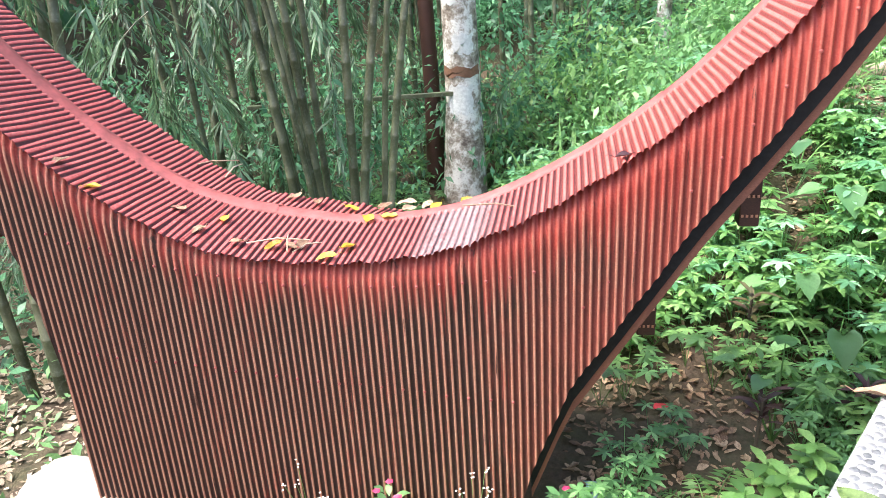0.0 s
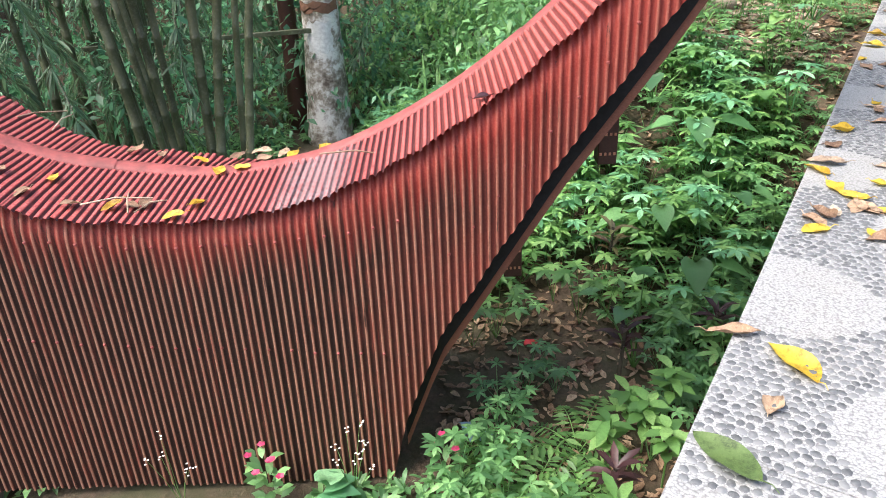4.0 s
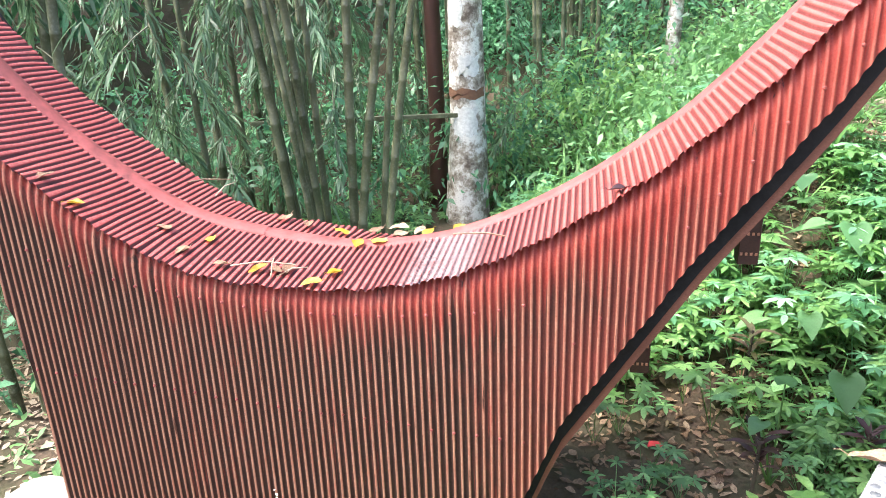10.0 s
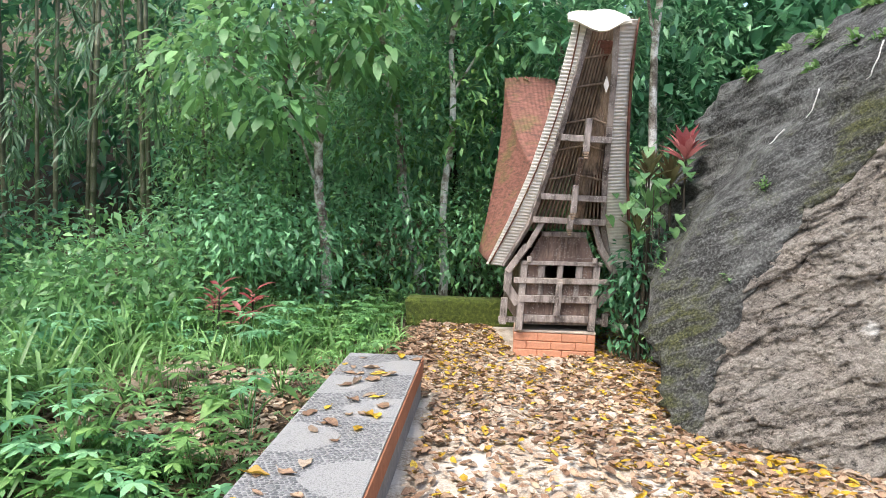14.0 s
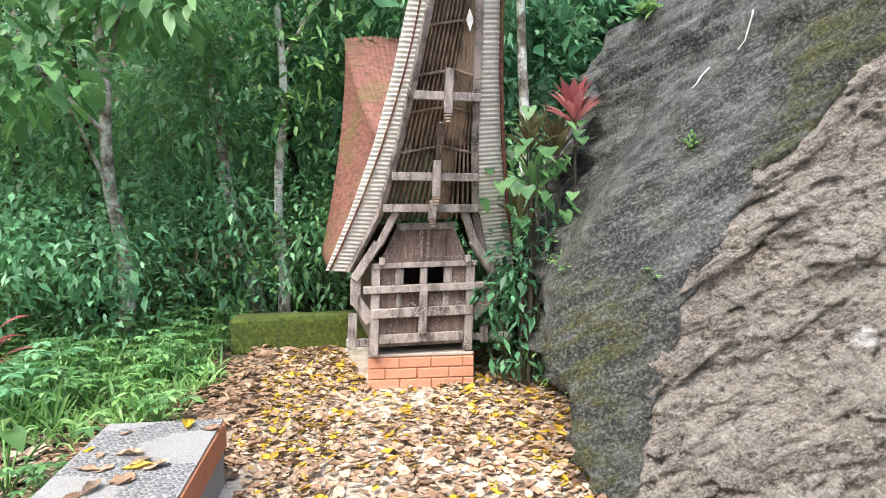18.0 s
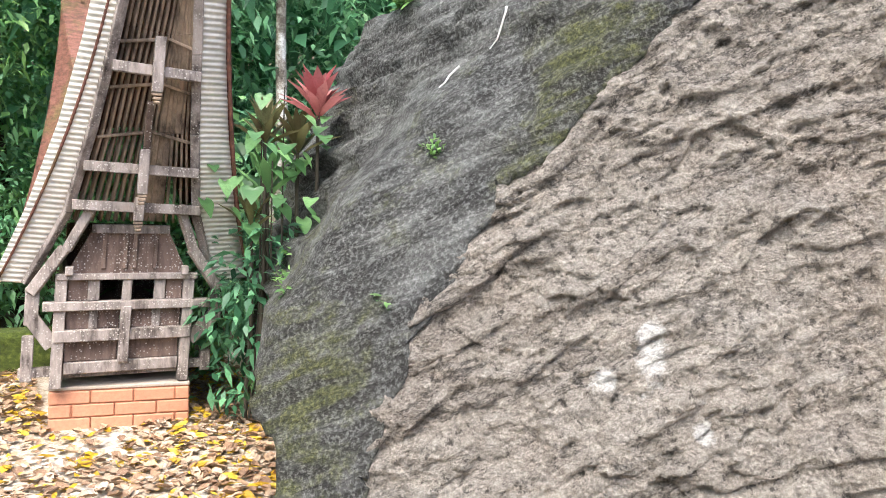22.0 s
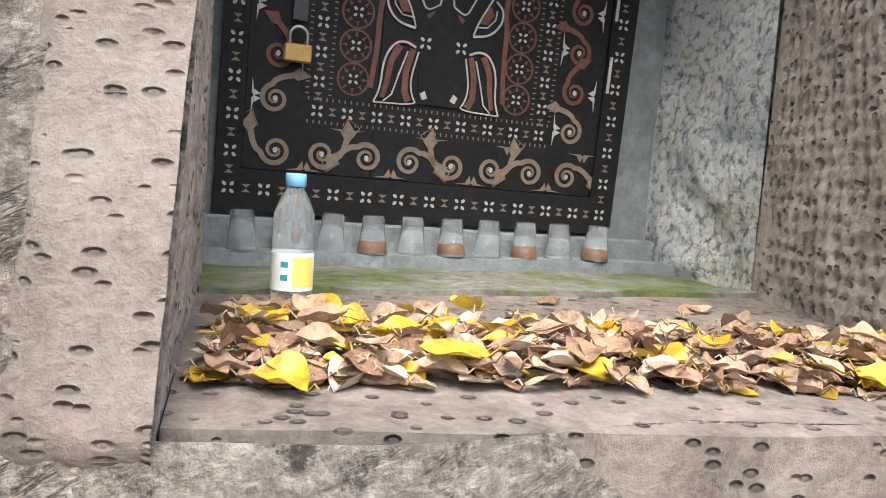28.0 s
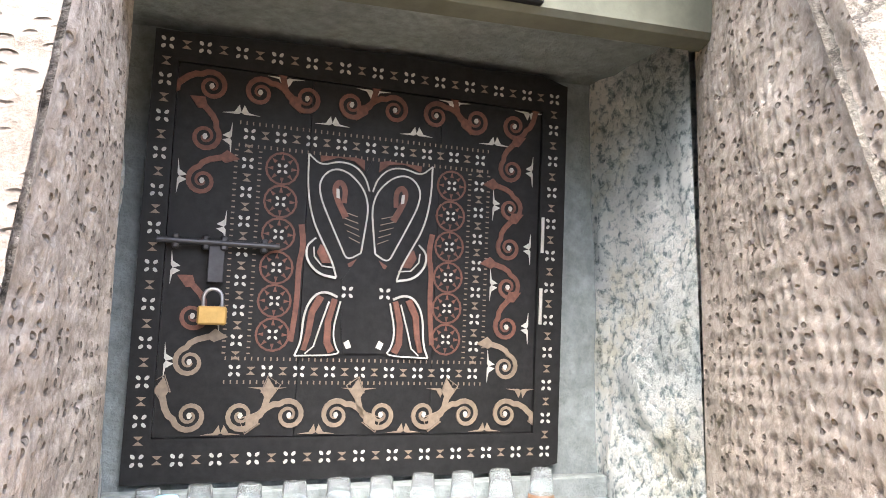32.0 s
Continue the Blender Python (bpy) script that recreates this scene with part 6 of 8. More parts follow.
    # bamboo slats under the front, in two inclined fields
    for sd in (-1, 1):
        for k in range(9):
            g = (k + 0.5) / 9
            pts = []
            for z in (1.2, 1.7, 2.2, 2.86):
                cw = 0.02 + 0.075 * (z - 1.2)
                w = cw + (fascia(z, sd, 0) - 0.05 * (z - 0.3) - cw) * g
                pts.append((w, lean_f(z) - 0.16 + 0.1 * g, z))
            for a, b in zip(pts, pts[1:]):
                hbar("slat", t, a, b, 0.036, 0.014, M_SLAT)
    for z in (1.65, 1.9, 2.12, 2.4, 2.62):
        for sd in (-1, 1):
            w1 = fascia(z, sd, 0) * 0.9 - 0.04 * (z - 0.3)
            cw = 0.02 + 0.075 * (z - 1.2)
            hbar("lath", t, (cw, lean_f(z) - 0.11, z + 0.05), (w1, lean_f(z) - 0.05, z), 0.018, 0.018, M_SLAT)
    # flaking white plate over the tip
    vs, fs = [], []
    for i in range(9):
        for j in range(4):
            w = -0.17 + 0.49 * i / 8
            z = 2.83 + 0.05 * j - 0.1 * abs(i / 8 - 0.5) * (j > 1) - (0.05 * math.cos((i - 4) * 0.9) if j == 0 else 0) + 0.012 * math.sin(i * 5 + j * 3)
            vs.append((w + 0.02, -(lean_f(2.9) + 0.04 - 0.02 * j), z))
    fs = [(i * 4 + j, (i + 1) * 4 + j, (i + 1) * 4 + j + 1, i * 4 + j + 1) for i in range(8) for j in range(3)]
    o = mesh_object("tip_plate", vs, fs, M_WHITEPL, t, "flaking white tip plate")
    o.modifiers.new("thick", "SOLIDIFY").thickness = 0.02
    # brick plinth: bricks proud of a mortar core
    pl = thing("brick_plinth", "low orange-painted brick plinth with a pale mortar cap", "plinth")
    pl.matrix_world = HM @ Matrix.Rotation(radians(-7), 4, "Z")
    part("core", box_bm((0.73, 1.2, 0.235), Matrix.Translation((0, 0.61, 0.1175))), M_ORANGE, pl)
    part("cap", box_bm((0.75, 1.22, 0.02), Matrix.Translation((0, 0.61, 0.247)), 0.004), M_MORTAR, pl)
    for row in range(3):
        edges = [-0.37 + (0.11 if row % 2 else 0.0)]
        cuts = [-0.375] + [c for c in (-0.375 + (0.12 if row % 2 else 0.22) + 0.225 * i for i in range(4)) if c < 0.34] + [0.375]
        for a, b in zip(cuts, cuts[1:]):
            part("brick", box_bm((b - a - 0.005, 0.1, 0.072), Matrix.Translation(((a + b) / 2, 0.045, 0.04 + 0.077 * row)), 0.006), M_ORANGE, pl)
        for sx in (-0.33, 0.33):
            for k in range(5):
                part("brick", box_bm((0.1, 0.215, 0.072), Matrix.Translation((sx, 0.22 + 0.22 * k, 0.04 + 0.077 * row)), 0.006), M_ORANGE, pl)


build_house()


def build_moss_wall():
    m = Nodes("thick_green_moss", 1.0)
    a = m.noise(25, 6, 0.7)
    m.color(m.ramp(a, [(0.3, (0.02, 0.03, 0.006)), (0.55, (0.07, 0.1, 0.012)), (0.8, (0.2, 0.22, 0.05))]))
    m.bump(a, 1.0, 0.03)
    bm = box_bm((1.3, 0.3, 0.34), None, 0.03)
    bmesh.ops.subdivide_edges(bm, edges=bm.edges[:], cuts=6, use_grid_fill=True)
    for v in bm.verts:
        v.co += v.co.normalized() * 0.025 * fbm(v.co.x * 6, v.co.y * 6, v.co.z * 6, 3)
    o = part("moss_wall", bm, m.mat, None, "low wall overgrown with thick green moss", smooth=True)
    tagged(o, category="wall")
    o.matrix_world = pose(0.66, 8.95, 0.14, 0, 0, -6)


build_moss_wall()

# ---- vegetation ----
def mat_leaf(name, dark, mid, light, rough=0.42, trans=0.38, yellow=0.0):
    m = Nodes(name, rough)
    pick = m.math("FRACT", m.math("ADD", m.island(), m.rand()))
    c = m.ramp(pick, [(0.0, dark), (0.5, mid), (0.93, light), (1.0, (0.3, 0.24, 0.03) if yellow else light)])
    c = m.mix(m.ramp(m.noise(1.1, 3), [(0.4, 0.0), (0.62, 0.55)]), c, dark)
    c = m.mix(m.ramp(m.noise(75, 5, 0.7), [(0.45, 0.0), (0.66, 0.5)]), c, dark)
    if trans < 0.3:
        c = m.mix(m.ramp(m.noise(32, 6, 0.7), [(0.5, 0.0), (0.64, 0.75)]), c, tuple(x * 0.5 for x in dark))
        c = m.mix(m.ramp(m.noise(180, 4, 0.7), [(0.5, 0.0), (0.66, 0.4)]), c, light)
    m.color(c)
    m.bump(m.noise(60, 4, 0.6), 0.35, 0.004)
    tr = m.nt.nodes.new("ShaderNodeBsdfTranslucent")
    mx = m.nt.nodes.new("ShaderNodeMixShader")
    mx.inputs[0].default_value = trans
    m.link(m.mix(0.6, c, light), tr.inputs["Color"])
    m.link(m.bsdf.outputs[0], mx.inputs[1])
    m.link(tr.outputs[0], mx.inputs[2])
    m.link(mx.outputs[0], m.nt.nodes["Material Output"].inputs["Surface"])
    return m.mat


M_LEAF = mat_leaf("mid_green_leaf", (0.050, 0.128, 0.050), (0.141, 0.316, 0.118), (0.349, 0.633, 0.247))
M_BRIGHT = mat_leaf("bright_green_leaf", (0.054, 0.130, 0.040), (0.143, 0.305, 0.085), (0.316, 0.530, 0.176))
M_DEEP = mat_leaf("deep_green_leaf", (0.048, 0.133, 0.073), (0.16, 0.385, 0.205), (0.41, 0.74, 0.395))
# darkened copy of M_DEEP: shade of the deep wood put into the leaf colour
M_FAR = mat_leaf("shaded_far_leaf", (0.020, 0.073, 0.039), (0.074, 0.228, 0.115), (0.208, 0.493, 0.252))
M_BLUE = mat_leaf("blue_green_leaf", (0.064, 0.184, 0.095), (0.184, 0.432, 0.212), (0.442, 0.791, 0.432))
M_GRASS = mat_leaf("grass_blade", (0.071, 0.158, 0.043), (0.166, 0.341, 0.098), (0.344, 0.590, 0.212))
M_BAMLEAF = mat_leaf("bamboo_leaf", (0.030, 0.072, 0.036), (0.085, 0.170, 0.088), (0.210, 0.340, 0.190))
M_REDLEAF = mat_leaf("red_cordyline_leaf", (0.2, 0.03, 0.04), (0.4, 0.08, 0.09), (0.55, 0.24, 0.22))
M_BRONZE = mat_leaf("bronze_green_leaf", (0.07, 0.03, 0.02), (0.13, 0.12, 0.05), (0.25, 0.26, 0.12))
M_OLIVE = mat_leaf("olive_fallen_leaf", (0.05, 0.09, 0.022), (0.1, 0.16, 0.045), (0.16, 0.22, 0.07), 0.5, 0.2)
M_PURPLE = mat_leaf("dark_purple_leaf", (0.035, 0.014, 0.018), (0.07, 0.03, 0.035), (0.13, 0.065, 0.06))
M_PINK = mat_leaf("pink_petal", (0.5, 0.03, 0.12), (0.65, 0.07, 0.2), (0.75, 0.2, 0.32))
M_DRY = mat_leaf("dry_brown_leaf", (0.12, 0.062, 0.034), (0.34, 0.21, 0.125), (0.53, 0.39, 0.26), 0.7, 0.1)
M_PALE = mat_leaf("pale_dry_leaf", (0.2, 0.135, 0.085), (0.4, 0.305, 0.22), (0.6, 0.51, 0.4), 0.7, 0.1)
M_YLEAF = mat_leaf("yellow_fallen_leaf", (0.34, 0.19, 0.012), (0.55, 0.37, 0.022), (0.68, 0.51, 0.07), 0.5, 0.2)


def mat_bamboo():
    m = Nodes("green_grey_bamboo", 0.5)
    a = m.noise(4, 5, 0.6, stretch=(1, 1, 0.4))
    c = m.ramp(a, [(0.3, (0.035, 0.042, 0.02)), (0.55, (0.085, 0.095, 0.05)), (0.75, (0.17, 0.175, 0.11))])
    m.color(m.mix(m.ramp(m.noise(40, 3), [(0.5, 0.0), (0.7, 0.35)]), c, (0.22, 0.22, 0.17)))
    return m.mat


def mat_bark():
    m = Nodes("pale_mottled_bark", 0.9)
    a, b = m.noise(5, 6, 0.75), m.noise(35, 5, 0.7, stretch=(1, 1, 3))
    c = m.ramp(a, [(0.38, (0.11, 0.085, 0.065)), (0.48, (0.3, 0.26, 0.215)), (0.58, (0.66, 0.64, 0.6))])
    c = m.mix(m.ramp(b, [(0.55, 0.0), (0.7, 0.7)]), c, (0.07, 0.055, 0.04))
    m.color(c)
    m.bump(b, 0.6, 0.01)
    return m.mat


M_BAMBOO, M_BARK = mat_bamboo(), mat_bark()
M_LICHEN = simple("white_lichen", (0.62, 0.62, 0.6), 0.9, 0.35, 30, bump=0.5)
M_SCAR = simple("bare_brown_bark", (0.2, 0.1, 0.06), 0.9, 0.4, 30, bump=0.5)
M_DARKBARK = simple("dark_mossy_bark", (0.06, 0.05, 0.035), 0.95, 0.5, 18, bump=0.8)
NP = np.random.RandomState(7)


def unit(v):
    return v / np.maximum(np.linalg.norm(v, axis=1, keepdims=True), 1e-6)


def leaf_arrays(pos, direc, length, width, droop=0.25, fold=0.12, twist=None):
    """Vertices and triangles of many leaves: a pointed blade of nine points, folded on its midrib and bent."""
    n = len(pos)
    d = unit(direc)
    side = unit(np.cross(d, np.array([0.0, 0.0, 1.0])) + NP.normal(0, 0.25 if twist is None else twist, (n, 3)))
    up = unit(np.cross(side, d))
    L, W = np.broadcast_to(length, n)[:, None], np.broadcast_to(width, n)[:, None]
    dr = np.broadcast_to(droop, n)[:, None]
    rows = [pos]
    for f, w in ((0.3, 0.42), (0.65, 0.45)):
        mid = pos + d * L * f - np.array([0, 0, 1.0]) * L * dr * f * f
        rows += [mid + side * W * w + up * W * fold, mid, mid - side * W * w + up * W * fold]
    rows.append(pos + d * L - np.array([0, 0, 1.0]) * L * dr)
    v = np.stack(rows, 1).reshape(-1, 3)
    t = np.array([(0, 2, 1), (0, 3, 2), (1, 2, 5), (1, 5, 4), (2, 3, 6), (2, 6, 5), (4, 5, 7), (5, 6, 7)])
    f = (np.arange(n)[:, None, None] * 8 + t[None]).reshape(-1, 3)
    return v, f


def quick_leaf(pos, direc, length, width, droop=0.2):
    """The far version: four triangles."""
    n = len(pos)
    d = unit(direc)
    side = unit(np.cross(d, np.array([0.0, 0.0, 1.0])) + NP.normal(0, 0.35, (n, 3)))
    L, W = np.broadcast_to(length, n)[:, None], np.broadcast_to(width, n)[:, None]
    mid = pos + d * L * 0.45 - np.array([0, 0, 1.0]) * L * droop * 0.15
    v = np.stack([pos, mid + side * W * 0.5, mid - np.array([0, 0, 1.0]) * W * 0.1, mid - side * W * 0.5, pos + d * L - np.array([0, 0, 1.0]) * L * droop], 1).reshape(-1, 3)
    t = np.array([(0, 2, 1), (0, 3, 2), (1, 2, 4), (2, 3, 4)])
    return v, (np.arange(n)[:, None, None] * 5 + t[None]).reshape(-1, 3)


def fast_mesh(name, arrays, mat, parent=None, smooth=False):
    vs, fs, off = [], [], 0
    for v, f in arrays:
        vs.append(v)
        fs.append(f + off)
        off += len(v)
    V, F = np.concatenate(vs).astype(np.float32), np.concatenate(fs).astype(np.int32)
    me = bpy.data.meshes.new(name)
    me.vertices.add(len(V))
    me.vertices.foreach_set("co", V.ravel())
    me.loops.add(F.size)
    me.loops.foreach_set("vertex_index", F.ravel())
    me.polygons.add(len(F))
    me.polygons.foreach_set("loop_start", np.arange(0, F.size, 3, dtype=np.int32))
    me.polygons.foreach_set("loop_total", np.full(len(F), 3, dtype=np.int32))
    me.update(calc_edges=True)
    me.materials.append(mat)
    if smooth:
        me.shade_smooth()
    ob = new(name, me)
    ob.parent = parent
    return ob


def tube_arrays(path, radii, seg=8, knots=False):
    """A tapering tube along path."""
    P = np.array(path, float)
    n = len(P)
    vs = []
    for i in range(n):
        d = P[min(n - 1, i + 1)] - P[max(0, i - 1)]
        d = d / np.linalg.norm(d)
        a = np.cross(d, (0.3, 1, 0.2))
        a = a / np.linalg.norm(a)
        b = np.cross(d, a)
        ang = np.arange(seg) * 2 * np.pi / seg
        vs.append(P[i] + radii[i] * (np.cos(ang)[:, None] * a + np.sin(ang)[:, None] * b))
    f = []
    for i in range(n - 1):
        for k in range(seg):
            a, b, c, d = i * seg + k, i * seg + (k + 1) % seg, (i + 1) * seg + (k + 1) % seg, (i + 1) * seg + k
            f += [(a, b, c), (a, c, d)]
    return np.concatenate(vs), np.array(f)


def gz(x, y):
    return np.array([ground_z(a, b) for a, b in zip(x, y)])


def scatter(n, x0, x1, y0, y1, keep=None):
    x, y = NP.uniform(x0, x1, n), NP.uniform(y0, y1, n)
    if keep is not None:
        k = np.array([keep(a, b) for a, b in zip(x, y)])
        x, y = x[k], y[k]
    return np.stack([x, y, gz(x, y)], 1)


def west_of_ledge(x, y):
    lx = ledge_x(min(y, 6.2)) - 0.62
    if x > lx - 0.02:
        return False
    s = (Vector((x, y, 0)) - RC).dot(RU)
    n = (Vector((x, y, 0)) - RC).dot(RN)
    return not (-1.9 < s < 0.95 and -0.75 < n < 0.75)


def open_view(x, y, half=0.75):
    """Keeps the pale-barked trunk free of low growth on the side of the roof."""
    for ex, ey in ((-1.5, -1.5), (-1.14, -0.86)):
        dx, dy = -6.1 - ex, 6.1 - ey
        L = math.hypot(dx, dy)
        f = ((x - ex) * dx + (y - ey) * dy) / (L * L)
        if 0.45 < f < 1.02 and abs((x - ex) * dy - (y - ey) * dx) / L < half:
            return False
    return True


def kerb_side(x, y):
    return x < -0.42 + 0.157 * (y - 6.0) if y > 6.2 else west_of_ledge(x, y)


def stuff(name, arrays, mat, label, cat="undergrowth"):
    return tagged(fast_mesh(name, arrays, mat), label, cat, kind="stuff")


def bush_points(c, r, n, shell=0.55):
    """Points through a lumpy ellipsoid and outward directions."""
    d = unit(NP.normal(0, 1, (n, 3)))
    rad = (shell + (1 - shell) * NP.uniform(0, 1, (n, 1)) ** 0.5)
    lump = 1 + 0.28 * np.sin(d[:, :1] * 5 + c[0]) * np.cos(d[:, 1:2] * 4 + c[1])
    p = np.array(c) + d * np.array(r) * rad * lump
    return p, d


def build_seedlings():
    """Palmate seedlings that cover the slope between roof and ledge."""
    def field(n, x0, x1, y0, y1, mat, hs, ls, label):
        base = scatter(n, x0, x1, y0, y1, lambda x, y: kerb_side(x, y) and open_view(x, y, 0.22) and not (-3.3 < x < -1.75 and y < 2.6 and noise.noise((x * 1.3, y * 1.3, 5)) > -0.25))
        out, stems = [], []
        for b in base:
            if -2.7 < b[0] < -0.8 and 5.2 < b[1] < 7.3 and NP.uniform() < 0.85:
                continue
            h = NP.uniform(*hs)
            k = NP.randint(4, 8)
            for j in range(k):
                a = NP.uniform(0, 6.28)
                reach = NP.uniform(0.05, 0.16)
                hub = b + np.array([math.cos(a) * reach, math.sin(a) * reach, h * NP.uniform(0.55, 1.0)])
                m = NP.randint(5, 8)
                ang = a + np.linspace(-2.4, 2.4, m)
                dirs = np.stack([np.cos(ang), np.sin(ang), np.full(m, 0.12)], 1)
                L = NP.uniform(*ls) * (1 - 0.35 * np.abs(np.linspace(-1, 1, m)))
                out.append(leaf_arrays(np.repeat(hub[None], m, 0), dirs, L, L * 0.36, 0.3, 0.05, 0.08))
                stems.append(tube_arrays([b, hub], [0.003, 0.002], 4))
        stuff("undergrowth", out + stems, mat, label)
    field(330, -4.6, -1.2, 2.2, 6.4, M_BRIGHT, (0.22, 0.5), (0.07, 0.14), "bright green palmate seedlings covering the slope")
    field(240, -5.5, -1.1, 2.6, 8.0, M_BLUE, (0.25, 0.6), (0.08, 0.16), "blue-green palmate weeds among the seedlings")
    field(330, -8.0, -4.4, 1.5, 8.0, M_LEAF, (0.1, 0.4), (0.07, 0.14), "green weeds round the foot of the pale trunk")
    field(150, -3.2, 0.3, 7.0, 9.9, M_BRIGHT, (0.15, 0.4), (0.06, 0.12), "bright green weeds behind the kerb")
    field(160, -3.6, 0.3, 6.8, 9.9, M_LEAF, (0.12, 0.45), (0.06, 0.13), "green weeds along the edge of the wood")
    field(260, -5.0, -1.3, 2.4, 7.0, M_LEAF, (0.1, 0.3), (0.07, 0.13), "low green leafy ground cover on the slope")
    field(420, -2.1, -0.5, 1.9, 6.4, M_LEAF, (0.08, 0.26), (0.05, 0.1), "green weeds crowding the edge of the ledge")
    field(60, -2.6, -1.6, -0.6, 2.6, M_LEAF, (0.15, 0.4), (0.06, 0.1), "green weeds beside the tiled ledge")


build_seedlings()


def heart_leaf(hub, yaw, tilt, L):
    """Broad heart-shaped blade."""
    d = np.array([math.cos(yaw) * math.cos(tilt), math.sin(yaw) * math.cos(tilt), math.sin(tilt)])
    s = np.array([-math.sin(yaw), math.cos(yaw), 0])
    u = np.cross(d, s)
    out = [(0, 0, 0.0)]
    prof = ((-0.22, 0.26), (0.0, 0.42), (0.25, 0.43), (0.5, 0.32), (0.75, 0.17), (1.0, 0.0))
    left = [hub + L * (d * f + s * w + u * (0.10 * w * w * 4 - 0.25 * f * f)) for f, w in prof]
    right = [hub + L * (d * f - s * w + u * (0.10 * w * w * 4 - 0.25 * f * f)) for f, w in prof[:-1]]
    mid = [hub + L * (d * f + u * (-0.25 * f * f - 0.02)) for f, w in prof[1:-1]]
    v = np.array([hub] + left + right + mid)
    f = []
    for i in range(5):
        a, b = 1 + i, 2 + i
        ra, rb = 7 + i, (8 + i if i < 4 else 6)
        ma = 0 if i == 0 else 12 + i - 1
        mb = 12 + i if i < 4 else 6
        if i == 0:
            f += [(0, b, a), (0, mb, b), (0, ra, rb), (0, rb, mb)]
        else:
            f += [(ma, b, a), (ma, ra, rb)]
            if mb != b:
                f += [(ma, mb, b), (ma, rb, mb)]
    return v, np.array(f)


def build_taro():
    def plant(x, y, n, L, h, mat):
        t = thing("taro_plant", "broad heart-leaved green plant beside the ledge", "plant", "taro plants")
        z = ground_z(x, y)
        t.location = (x, y, z)
        for k in range(n):
            a = 6.28 * k / n + NP.uniform(-0.4, 0.4)
            r = NP.uniform(0.08, 0.28)
            hub = np.array([math.cos(a) * r, math.sin(a) * r, h * NP.uniform(0.6, 1.0)])
            fast_mesh("leaf", [heart_leaf(hub, a, NP.uniform(-0.5, 0.1), L * NP.uniform(0.5, 0.9))], mat, t, True)
            fast_mesh("stalk", [tube_arrays([(0, 0, 0), hub * np.array([0.5, 0.5, 0.6]), hub], [0.008, 0.006, 0.004], 6)], M_GRASS, t, True)
    for x, y, n, L, h in ((-1.55, 3.5, 6, 0.3, 0.42), (-1.85, 4.1, 6, 0.34, 0.45), (-1.45, 4.5, 5, 0.28, 0.35), (-2.2, 4.6, 5, 0.3, 0.4), (-1.7, 2.9, 5, 0.24, 0.5), (-2.0, 3.3, 5, 0.27, 0.5),
                          (-1.2, 5.6, 6, 0.2, 0.4), (-1.05, 6.3, 6, 0.18, 0.4), (-2.6, 3.9, 5, 0.26, 0.45), (-1.9, 2.3, 4, 0.2, 0.6)):
        plant(x, y, n, L, h, M_BRIGHT if x > -1.5 else M_LEAF)


build_taro()


def build_grass():
    out = []
    for n, x0, x1, y0, y1, h0, h1 in ((85, -4.4, -2.0, 4.6, 8.2, 0.5, 1.1), (70, -2.6, -0.9, 6.9, 9.2, 0.25, 0.6), (260, -1.6, 0.4, 6.9, 9.9, 0.15, 0.45), (45, -6, -3.5, 6, 10, 0.6, 1.3)):
        for b in scatter(n, x0, x1, y0, y1, kerb_side):
            m = NP.randint(9, 18)
            a = NP.uniform(0, 6.28, m)
            lean = NP.uniform(0.15, 0.9, m)
            d = np.stack([np.cos(a) * lean, np.sin(a) * lean, np.ones(m)], 1)
            L = NP.uniform(h0, h1, m)
            out.append(leaf_arrays(b + NP.normal(0, 0.05, (m, 3)) * np.array([1, 1, 0]), d, L, 0.018 + 0.012 * L, NP.uniform(0.2, 0.9, m), 0.1, 0.1))
    stuff("tall_grass", out, M_GRASS, "tangled tall green grass on the slope", "grass")


build_grass()


